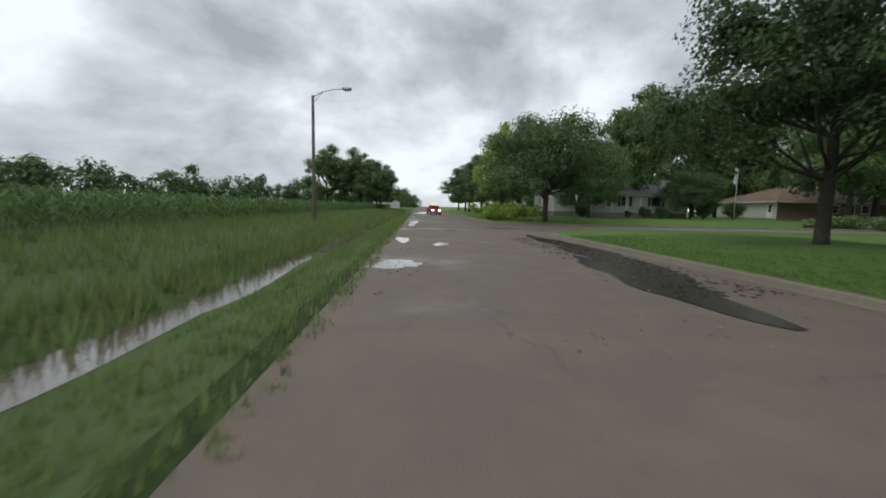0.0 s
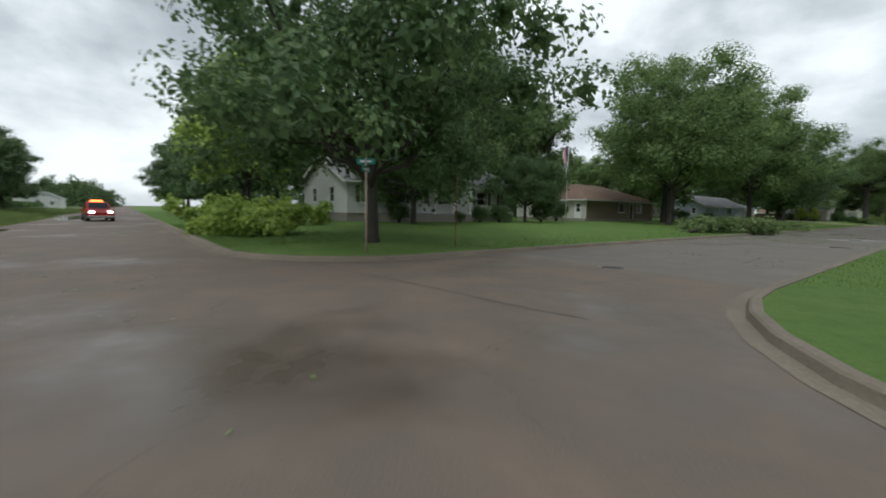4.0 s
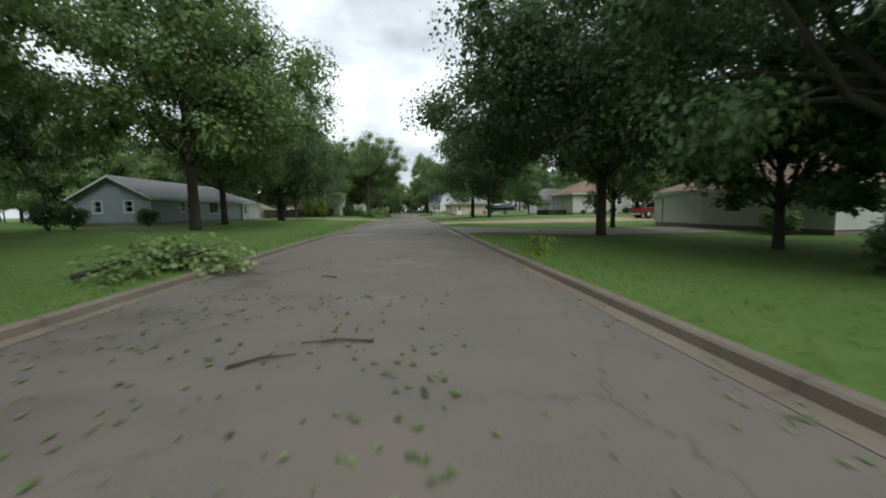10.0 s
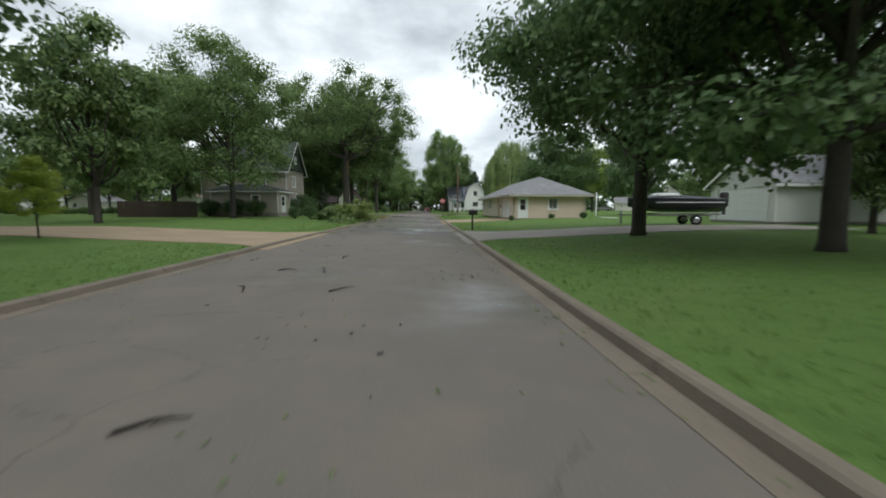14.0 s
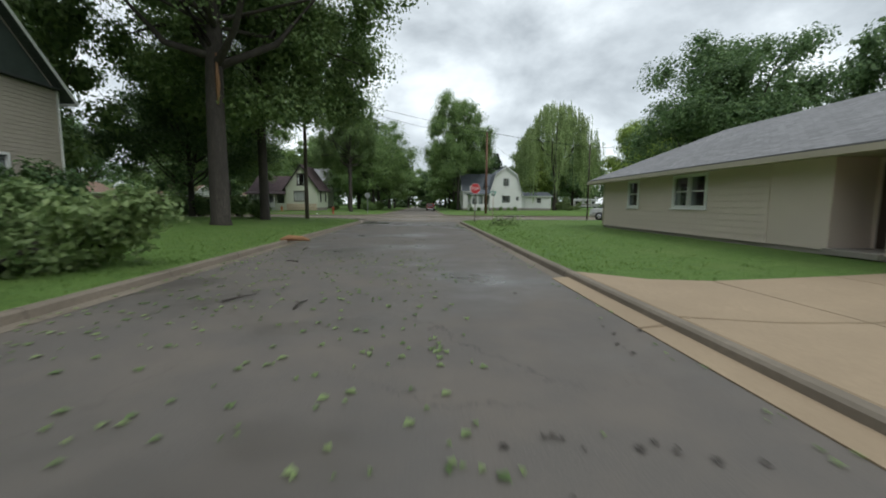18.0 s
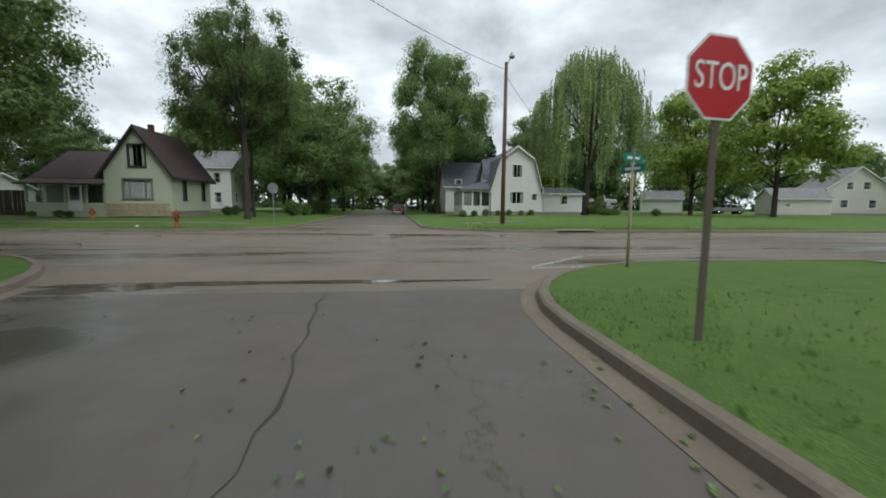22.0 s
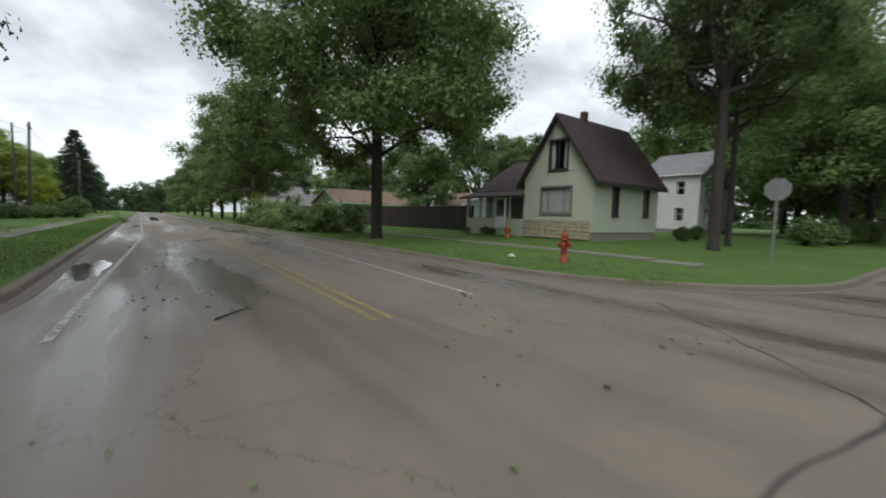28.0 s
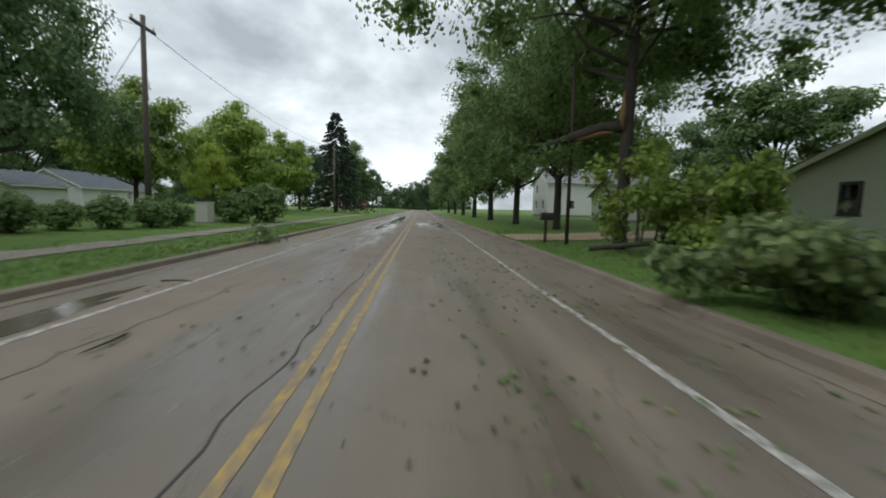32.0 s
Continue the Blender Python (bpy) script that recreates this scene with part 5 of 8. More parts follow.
# across the main street
W_H = house("gambrel_house", 13.0, 84.0, 0, 5.8, 11.0, 3.0, "gambrel", 4.4, M_SIDE_WHITE, M_ROOF_SLATE, "white house with slate-blue gambrel roof", [
    (0, "window", 2.1, 0.9, 1.7, 1.4, dict(style="pair")), (0, "window", 4.7, 1.3, 0.75, 0.8), (0, "window", 2.3, 3.9, 1.3, 1.5, dict(style="pair")), (3, "window", 3.0, 0.9, 1.4, 1.4)], 0.2, 0.4, 0.5, (), None, "house", "y")
part("sunroom", box_bm(-3.3, 0.0, 0.6, 7.4, 0.0, 1.15), M_SIDE_WHITE, W_H, "white glazed sunroom on the street side")
part("sunroom_ceiling", box_bm(-3.3, 0.0, 0.6, 7.4, 2.75, 2.95), M_TRIM, W_H)
bmw = roof_mesh([[(-3.7, 0.2, 2.95), (0.0, 0.2, 2.95), (0.0, 1.6, 3.75), (-1.2, 1.6, 3.75)], [(-3.7, 7.8, 2.95), (-3.7, 0.2, 2.95), (-1.2, 1.6, 3.75), (-1.2, 6.6, 3.75)]], 0.1)
bmw.materials.append(M_ROOF_SLATE)
put("sunroom_roof", bmw, W_H)
for a in (-3.3, -2.2, -1.2, -0.15):
    part("sunroom_post", box_bm(a, a + 0.15, 0.6, 0.75, 1.15, 2.75), M_TRIM, W_H)
for a in (1.9, 3.2, 4.5, 5.8, 7.25):
    part("sunroom_post", box_bm(-3.3, -3.15, a, a + 0.15, 1.15, 2.75), M_TRIM, W_H)
part("sunroom_pane", box_bm(-3.15, -0.1, 0.66, 0.68, 1.15, 2.75), M_GLASS, W_H)
part("sunroom_pane", box_bm(-3.24, -3.22, 0.75, 7.3, 1.15, 2.75), M_GLASS, W_H)
dmr = part("dormer", prism_bm([(3.2, 0.0), (6.8, 0.0), (6.8, 1.2), (5.0, 3.2), (3.2, 1.2)], 0.0, 2.6), M_SIDE_WHITE, W_H, "white gabled dormer over the sunroom", Matrix.Translation((0.15, 0, 3.5)) @ Matrix(((0, 1, 0, 0), (1, 0, 0, 0), (0, 0, 1, 0), (0, 0, 0, 1))))
part("pane", box_bm(0.12, 0.14, 4.5, 5.5, 4.4, 5.7), M_GLASS, W_H)
part("window_frame", box_bm(0.13, 0.15, 4.4, 5.6, 4.3, 5.8), M_TRIM, W_H)
bmw = roof_mesh([[(-0.2, 2.8, 4.35), (3.2, 2.8, 4.35), (3.2, 5.0, 6.85), (-0.2, 5.0, 6.85)], [(3.2, 7.2, 4.35), (-0.2, 7.2, 4.35), (-0.2, 5.0, 6.85), (3.2, 5.0, 6.85)]], 0.1)
bmw.materials.append(M_ROOF_SLATE)
put("dormer_roof", bmw, W_H)
house("low_wing", 18.85, 86.4, 0, 6.2, 6.0, 2.3, "gable", 0.7, M_SIDE_WHITE, M_ROOF_SLATE, "low white wing of the gambrel house", [(0, "door", 0.5, 0.02, 0.85, 2.0, dict(mat=M_DOOR_WHITE, glazed=False)), (0, "window", 3.4, 0.95, 1.0, 1.05)], 0.2, 0.3, 0.4, (), None, "house", "x")
house("old_house", 9.6, 99.0, 0, 9.0, 8.0, 4.0, "gable", 3.6, M_SIDE_WHITE, M_ROOF_SLATE, "white house with a dark slate roof behind trees", [(0, "window", 1.4, 3.4, 1.0, 1.4), (0, "window", 5.4, 3.4, 1.0, 1.4), (0, "window", 1.4, 0.8, 1.2, 1.4), (3, "window", 2.0, 0.8, 1.0, 1.4)], 0.2, 0.4, 0.4, (), None, "house", "x")
house("white_house", -25.5, 96.0, 0, 5.6, 9.0, 5.6, "gable", 2.4, M_SIDE_WHITE, M_ROOF_GREY, "white two-storey house among trees", [(1, "window", 1.4, 3.4, 0.9, 1.4), (1, "window", 5.4, 3.4, 0.9, 1.4), (1, "window", 1.4, 0.8, 0.9, 1.4), (0, "window", 3.4, 0.8, 1.0, 1.4), (0, "window", 3.4, 3.4, 1.0, 1.4)], 0.2, 0.4, 0.4, (), None, "house", "x")
house("shed", 50.4, 113.2, -30, 7.0, 6.4, 2.7, "gable", 1.5, M_SIDE_WHITE, M_ROOF_GREY, "white shed beyond the lawn with a door and garage door", [(1, "window", 0.5, 1.0, 0.6, 0.8), (1, "door", 1.5, 0.05, 0.9, 2.0, dict(mat=M_DOOR_WHITE)), (1, "garage", 3.2, 0.05, 2.5, 2.1, dict(mat=M_DOOR_WHITE))], 0.2, 0.3, 0.15, (), None, "shed", "x")
house("cream_garage", 62.0, 96.0, -20, 7.5, 6.0, 2.6, "gable", 1.6, M_SIDE_PALE, M_ROOF_GREY, "cream garage with dark roof beside the road", [(0, "window", 1.4, 1.2, 0.8, 0.6), (1, "garage", 1.4, 0.05, 3.2, 2.1, dict(mat=M_DARKTRIM))], 0.2, 0.3, 0.15, (), None, "garage", "x")
house("cream_house", 76.0, 100.0, -20, 9.0, 9.0, 4.4, "gable", 3.4, M_SIDE_PALE, M_ROOF_GREY, "cream gabled house by the main street", [(0, "window", 2.0, 0.9, 1.2, 1.4), (0, "window", 6.0, 0.9, 1.2, 1.4), (0, "window", 2.6, 4.0, 1.2, 1.3), (0, "window", 5.0, 4.0, 1.2, 1.3)], 0.2, 0.4, 0.4, (), None, "house", "y")
# along the main street to the west
J_H = house("small_house", -60.0, 72.4, 0, 9.2, 10.5, 2.35, "gable", 1.7, M_SIDE_GREEN, M_ROOF_BROWN, "small pale green house with low brown gable roof", [
    (0, "window", 2.2, 0.85, 0.7, 1.1, dict(trim=M_DARKTRIM)), (0, "window", 5.2, 0.85, 1.9, 1.1, dict(style="pair", trim=M_DARKTRIM)), (1, "window", 2.0, 0.9, 1.0, 1.0)], 0.2, 0.4, 0.25, (0,), M_SIDE_GREEN, "house", "y")
house("cream_cottage", -88.0, 76.0, 0, 8.0, 9.0, 2.5, "gable", 1.9, M_SIDE_PALE, M_ROOF_GREY, "cream cottage with low gable", [(0, "window", 1.5, 0.9, 1.2, 1.1), (0, "window", 5.2, 0.9, 1.2, 1.1)], 0.2, 0.4, 0.25, (), None, "house", "y")
house("white_house", -112.0, 76.0, 0, 8.0, 9.0, 5.0, "gable", 2.2, M_SIDE_WHITE, M_ROOF_GREY, "white two-storey house behind street trees", [(0, "window", 1.5, 0.9, 1.2, 1.3), (0, "window", 5.2, 0.9, 1.2, 1.3), (0, "window", 1.5, 3.4, 1.2, 1.3), (1, "window", 3.0, 0.9, 1.2, 1.3)], 0.2, 0.4, 0.35, (), None, "house", "y")
house("garage", -46.0, 82.0, 0, 7.0, 8.0, 2.4, "gable", 1.5, M_SIDE_WHITE, M_ROOF_BROWN, "white garage with brown roof behind the fence", [(0, "window", 3.0, 1.0, 0.9, 0.9)], 0.2, 0.3, 0.1, (), None, "garage", "x")
house("garage", -32.0, 86.0, 0, 8.0, 7.0, 2.3, "gable", 1.3, M_SIDE_PALE, M_ROOF_BROWN, "pale garage with brown roof behind the fence", [(0, "window", 3.0, 1.0, 0.9, 0.9)], 0.2, 0.3, 0.1, (), None, "garage", "x")
house("white_cottage", -112.0, 6.0, 0, 14.0, 8.0, 2.5, "gable", 2.0, M_SIDE_WHITE, M_ROOF_SLATE, "white cottage with grey roof beyond the hedge", [(1, "window", 1.6, 1.0, 0.9, 1.1), (1, "window", 5.4, 1.0, 0.9, 1.1), (2, "window", 3.0, 1.0, 1.0, 1.1), (2, "window", 8.0, 1.0, 1.0, 1.1)], 0.2, 0.4, 0.3, (), None, "house", "x")
house("white_garage", -94.0, 9.0, 0, 6.5, 6.5, 2.3, "gable", 1.4, M_SIDE_WHITE, M_ROOF_SLATE, "white gabled garage beyond the hedge", [(1, "window", 1.4, 1.0, 0.9, 1.0), (1, "window", 4.0, 1.0, 0.9, 1.0)], 0.2, 0.4, 0.3, (), None, "garage", "x")
house("tan_house", -66.0, 12.0, 0, 9.0, 10.0, 2.6, "gable", 2.0, M_SIDE_TAN, M_ROOF_BROWN, "tan house with brown gable roof", [(1, "window", 2.0, 0.9, 1.2, 1.2), (1, "window", 6.0, 0.9, 1.2, 1.2), (2, "window", 4.0, 0.9, 1.2, 1.2)], 0.2, 0.4, 0.3, (), None, "house", "x")
house("red_building", -190.0, 30.0, 0, 16.0, 8.0, 3.4, "gable", 1.6, M_WOOD_RED, M_ROOF_GREY, "low red building far down the street", [(1, "window", 2.0, 0.9, 1.2, 1.2), (1, "window", 5.0, 0.9, 1.2, 1.2)], 0.2, 0.4, 0.2, (), None, "building", "x")

# ---------------------------------------------------------------- drives, walks, road marks, water


DRIVES = []


def on_drive(x, y):
    return any(min(a, b) - 0.5 < x < max(a, b) and c - (1.2 if abs(x - a) < 1.6 else 0.1) < y < d + (1.2 if abs(x - a) < 1.6 else 0.1) for a, b, c, d in DRIVES)


def drive(x0, x1, y0, y1, mat, label, flare=1.2):
    """A drive from the kerb at x0 to x1, following the rise of the lawn."""
    DRIVES.append((x0, x1, y0, y1))
    sgn = 1 if x1 > x0 else -1
    dr = base("driveway", Matrix.Identity(4), label, "driveway", kind="structure")
    length = abs(x1 - x0)
    ds = [-0.5, -0.16, 0.0, 1.0, 2.0] + [2.0 + (length - 2.0) * (k + 1) / max(1, round((length - 2.0) / 3.0)) for k in range(max(1, round((length - 2.0) / 3.0)))]
    cols = max(1, round((y1 - y0) / 2.6))

    def corner(d, q):
        fl = flare * max(0.0, 1 - max(d, 0) / 2.0) ** 2
        z = 0.014 if d < -0.3 else 0.05
        px, py = x0 + sgn * d, y0 - fl + (y1 - y0 + 2 * fl) * q
        if d >= 0:
            z = lawn_z(d, px, py) + 0.02
        return Vector((px, py, z))

    spans = [ds[:5]] + [[a, (a + b) / 2, b] for a, b in zip(ds[4:], ds[5:])]
    for span in spans:
        for c in range(cols):
            v, f = [], []
            for i, d in enumerate(span):
                d = d + (0.012 if i == 0 and d > 0 else 0) - (0.012 if i == len(span) - 1 else 0)
                for q in (c / cols + (0.0025 if c else 0), (c + 1) / cols - (0.0025 if c < cols - 1 else 0)):
                    p = corner(d, q)
                    v += [p, p - Vector((0, 0, 0.25))]
            for k in range(len(span) - 1):
                a = 4 * k
                f += [(a, a + 4, a + 6, a + 2), (a, a + 1, a + 5, a + 4), (a + 2, a + 6, a + 7, a + 3)]
            n = 4 * (len(span) - 1)
            f += [(n, n + 1, n + 3, n + 2), (0, 2, 3, 1)]
            put("slab", mesh_of("slab", v, f, mat), dr)


drive(KX1, 22.7, -53.8, -46.4, M_CONC, "wide grey concrete drive strewn with twigs")
drive(KX1, 34.0, -37.4, -32.8, M_CONC_TAN, "sandy concrete drive between lawns")
drive(KX1, 22.5, -12.6, -7.4, M_CONC, "grey concrete drive beside the boat")
drive(KX1, 10.55, 8.8, 16.6, M_CONC_TAN, "sandy concrete apron before the tan garage")
drive(KX0, -23.8, -14.6, -7.8, M_CONC_TAN, "sandy drive to the white garage")
M_SLAB = plain("grey_path_slab", (0.25, 0.225, 0.18), 0.88, var=0.2, scale=0.8, fine=28)


def walk_slabs(x0, x1, y, width, label):
    p = base("sidewalk", Matrix.Identity(4), label, "sidewalk", kind="structure")
    n = int(abs(x1 - x0) / 1.5)
    me = bpy.data.meshes.new("slab")
    bm = box_bm(-0.735, 0.735, -width / 2, width / 2, -0.12, 0.03, 0.015)
    bm.to_mesh(me)
    bm.free()
    me.materials.append(M_SLAB)
    r = random.Random(3)
    for k in range(n):
        x = x0 + (x1 - x0) * (k + 0.5) / n
        put("slab", me, p, Matrix.Translation((x, y, ground_z(x, y) + r.uniform(-0.008, 0.012))) @ Matrix.Rotation(r.uniform(-0.012, 0.012), 4, "X"))


walk_slabs(-110, -27, 47.6, 1.3, "grey concrete sidewalk across the lawn")
walk_slabs(-60, -8, 66.4, 0.75, "narrow grey sidewalk half grown over before the fence")
walk_slabs(7.0, 11.6, 68.0, 1.1, "short grey concrete path across the corner lawn")


def paint_material(name, c):
    m, nt, b = material(name, 0.6)
    n = noise_node(nt, 9.0, 5, 0.7)
    col = ramp(nt, n.outputs["Fac"], [(0.40, (0.17, 0.15, 0.125)), (0.61, c)])
    nt.links.new(col, b.inputs["Base Color"])
    return m


M_YELLOW = paint_material("worn_yellow_paint", (0.46, 0.30, 0.07))
M_WHITE_LINE = paint_material("worn_white_paint", (0.55, 0.54, 0.50))
YEL, LWH, RWH = 56.1, 52.7, 59.4


def line(x0, x1, y, w, mat, label, y1=None):
    y1 = y if y1 is None else y1
    n = max(2, int(abs(x1 - x0) / 3))
    r = random.Random(int(abs(x0 * 7 + y * 11)))
    v, f = [], []
    d = Vector((x1 - x0, y1 - y, 0)).normalized()
    s = Vector((-d.y, d.x, 0)) * w / 2
    for k in range(n + 1):
        c = Vector((x0 + (x1 - x0) * k / n, y + (y1 - y) * k / n + r.uniform(-0.012, 0.012), 0.005))
        v += [c - s * r.uniform(0.85, 1.1), c + s * r.uniform(0.85, 1.1)]
    for k in range(n):
        f.append((2 * k, 2 * k + 2, 2 * k + 3, 2 * k + 1))
    tagged(put("road_marking", mesh_of("road_marking", v, f, mat)), label, "road marking", "road markings", "structure")


for xa, ya, xb, yb in ((-8.0, 55.5, -30.0, YEL), (-30.0, YEL, -300.0, YEL), (11.0, YEL, 120.0, YEL)):
    for q in (-0.13, 0.13):
        line(xa, xb, ya + q, 0.11, M_YELLOW, "worn yellow centre line", yb + q)
for xa, ya, xb, yb in ((-8.8, 57.9, -30.0, 59.3), (-30.0, 59.3, -300.0, RWH), (11.0, RWH, 120.0, RWH), (-9.0, 51.8, -30.0, LWH), (-30.0, LWH, -300.0, LWH), (13.0, LWH - 1.2, 120.0, LWH - 1.2)):
    line(xa, xb, ya, 0.11, M_WHITE_LINE, "worn white edge line", yb)
line(5.1, 9.4, 47.4, 0.16, M_WHITE_LINE, "worn white parking mark by the corner", 48.1)
line(5.28, 7.6, 47.66, 0.16, M_WHITE_LINE, "worn white parking mark by the corner", 49.8)
line(7.85, 13.0, 49.95, 0.14, M_WHITE_LINE, "worn white parking mark by the corner", 50.6)
M_TAR = plain("black_tar_seal", (0.045, 0.04, 0.036), 0.6, var=0.3)


def crack(pts, w, seed, label="dark crack in the asphalt"):
    r = random.Random(seed)
    v, f = [], []
    path = []
    for (x0, y0), (x1, y1) in zip(pts, pts[1:]):
        n = max(2, int(math.hypot(x1 - x0, y1 - y0) / 0.35))
        path += [(x0 + (x1 - x0) * k / n + r.uniform(-0.06, 0.06), y0 + (y1 - y0) * k / n + r.uniform(-0.06, 0.06)) for k in range(n)]
    for k in range(len(path) - 1):
        d = Vector((path[k + 1][0] - path[k][0], path[k + 1][1] - path[k][1], 0)).normalized()
        s = Vector((-d.y, d.x, 0)) * w * 0.5 * r.uniform(0.15, 0.8)
        c = Vector((*path[k], 0.004))
        v += [c - s, c + s]
    for k in range(len(path) - 2):
        f.append((2 * k, 2 * k + 2, 2 * k + 3, 2 * k + 1))
    tagged(put("road_crack", mesh_of("road_crack", v, f, M_TAR)), label, "road crack", "road cracks", "structure")


crack([(-12, 52.9), (-20, 53.4), (-34, 53.2), (-60, 53.9)], 0.04, 1)
crack([(-20, 55.8), (-40, 55.7), (-80, 55.85), (-130, 55.8)], 0.05, 2)
crack([(-6.5, 60.5), (-3.2, 57.5), (-4, 52), (-5.2, 47)], 0.06, 3)
crack([(2.6, 61.5), (1.6, 56.2), (2.0, 50), (1.2, 45)], 0.05, 4)
crack([(0.6, 44.8), (0.9, 40.5), (0.4, 36), (0.7, 30)], 0.06, 6)
crack([(2.4, -52), (1.9, -46), (2.5, -38)], 0.04, 8)
crack([(-4, -44.5), (-1, -45.2), (1.5, -44.8), (4, -45.3)], 0.05, 10)
crack([(-4, -8), (0, -7.4), (4, -8.1)], 0.05, 11)
crack([(3.0, -117.5), (-5.0, -118.6), (-12, -120.6)], 0.07, 13)
crack([(6.2, -119), (5.2, -108), (5.0, -100)], 0.04, 14)


def water_material(name, c, rough, scale):
    m, nt, b = material(name, rough, 0, 0.6)
    b.inputs["Base Color"].default_value = (*c, 1)
    n = noise_node(nt, scale, 3)
    bump(nt, b, n.outputs["Fac"], 0.25, 0.02)
    return m


M_WATER = water_material("muddy_water", (0.12, 0.10, 0.08), 0.04, 5.0)
M_MUD = plain("wet_dark_mud", (0.045, 0.034, 0.026), 0.25, var=0.4, scale=1.5, fine=12, bumpy=0.5)


def puddle(x, y, rx, ry, mat, label, seed, z=0.005):
    r = random.Random(seed)
    n = 40
    ph = [r.uniform(0, 6.28) for _ in range(4)]
    v = [(x, y, z)]
    for k in range(n):
        a = 2 * math.pi * k / n
        q = 1 + 0.22 * math.sin(2 * a + ph[0]) + 0.15 * math.sin(3 * a + ph[1]) + 0.1 * math.sin(7 * a + ph[2]) + 0.05 * math.sin(11 * a + ph[3])
        v.append((x + rx * q * math.cos(a), y + ry * q * math.sin(a), z))
    f = [(0, 1 + k, 1 + (k + 1) % n) for k in range(n)]
    tagged(put("puddle", mesh_of("puddle", v, f, mat)), label, "puddle", "puddles", "structure")


for k, (x, y, rx, ry) in enumerate(((21.2, -128.2, 0.7, 0.75), (15.5, -126.7, 0.6, 0.3), (13.5, -128.3, 1.5, 0.3), (-5, -128.0, 5.0, 0.4), (-60, -126.5, 14.0, 1.6), (-24, -128.2, 4.0, 0.4), (-3.3, 45.6, 0.9, 0.5), (-4.0, 41.5, 0.35, 1.2), (-7.5, 47.4, 1.8, 0.7), (-16, 51.6, 2.2, 0.35), (-48, 52.2, 3.0, 0.25), (-90, 54.4, 16.0, 0.7))):
    puddle(x, y, rx, ry, M_WATER, "shallow brown puddle on the road", 60 + k)
r = random.Random(77)
x, pool = 30.0, 0
while x > -200:
    ln = r.uniform(2.5, 8.0) * (1 if x > -40 else 2)
    puddle(x - ln, -131.6 + r.uniform(-0.25, 0.25), ln, r.uniform(0.5, 0.85), M_WATER, "muddy flood water standing in the ditch", int(-x) + 900, -0.396 + 0.005 * pool)
    pool = (pool + 1) % 3
    x -= 2 * ln + r.uniform(-0.6, 1.4)
puddle(-1.0, 45.9, 3.4, 0.22, M_WATER, "long shallow puddle across the street mouth", 79, 0.009)
puddle(16.5, -121.4, 5.5, 0.75, M_MUD, "wet dark mud washed along the gutter", 80, 0.012)
puddle(22.5, -122.4, 3.5, 0.9, M_MUD, "wet dark mud washed along the gutter", 81, 0.014)
puddle(18.8, -121.9, 2.2, 0.45, M_WATER, "rippled muddy water along the kerb", 82, 0.018)

# joints across the kerb and gutter, every three metres
M_JOINT = plain("dark_kerb_joint", (0.07, 0.055, 0.042), 0.9, var=0.3)


def kerb_joints():
    prof = [(-0.45, 0.009), (-0.2, 0.013), (-0.173, 0.116), (-0.133, 0.143), (0.0, 0.143)]
    v, f = [], []
    spots = [(KX0, y, -1, 0) for y in range(-108, 44, 3)] + [(KX1, y, 1, 0) for y in range(-108, 40, 3)]
    spots += [(x, KCW, 0, -1) for x in range(-100, -12, 3)] + [(x, KC1, 0, 1) for x in range(-100, -12, 3)] + [(x, KC1, 0, 1) for x in range(12, 60, 3)] + [(x, KA, 0, 1) for x in range(-80, -12, 3)]
    for x, y, dx, dy in spots:
        if dx and any(c - 1.4 < y < d + 1.4 and abs(a - x) < 0.1 for a, b, c, d in DRIVES):
            continue
        k = len(v)
        for d, z in prof:
            p = Vector((x + dx * d, y + dy * d, z))
            w = Vector((dy, dx, 0)) * 0.009
            v += [p - w, p + w]
        for i in range(len(prof) - 1):
            f.append((k + 2 * i, k + 2 * i + 1, k + 2 * i + 3, k + 2 * i + 2))
    tagged(put("kerb_joints", mesh_of("kerb_joints", v, f, M_JOINT)), "dark joints across the concrete kerb", "kerb joint", kind="stuff")


kerb_joints()

# manhole lids and a drain
M_IRON = plain("rusty_cast_iron", (0.06, 0.05, 0.045), 0.6, 0.6, var=0.3)
for x, y in ((1.9, 57.2), (0.4, 11.0), (0.2, -112.0), (6.0, -125.5)):
    c = base("manhole_cover", Matrix.Translation((x, y, 0.002)), "dark iron manhole cover set in the road", "manhole cover", "manhole covers")
    v, f = [], []
    tube(v, f, [(0, 0, -0.05), (0, 0, 0.012)], [0.36, 0.36], 28)
    put("ring", mesh_of("ring", v, f, M_CONC), c)
    v, f = [], []
    tube(v, f, [(0, 0, -0.04), (0, 0, 0.018)], [0.30, 0.30], 28)
    put("lid", mesh_of("lid", v, f, M_IRON), c)
dr = base("storm_drain", Matrix.Translation((12.6, KC1 - 0.1, 0)), "dark storm drain inlet in the kerb", "drain")
part("inlet", box_bm(-1.1, 1.1, -0.12, 0.25, 0.0, 0.1), M_IRON, dr)
part("lid", box_bm(-1.2, 1.2, -0.18, 0.6, 0.1, 0.17, 0.015), M_CONC, dr)

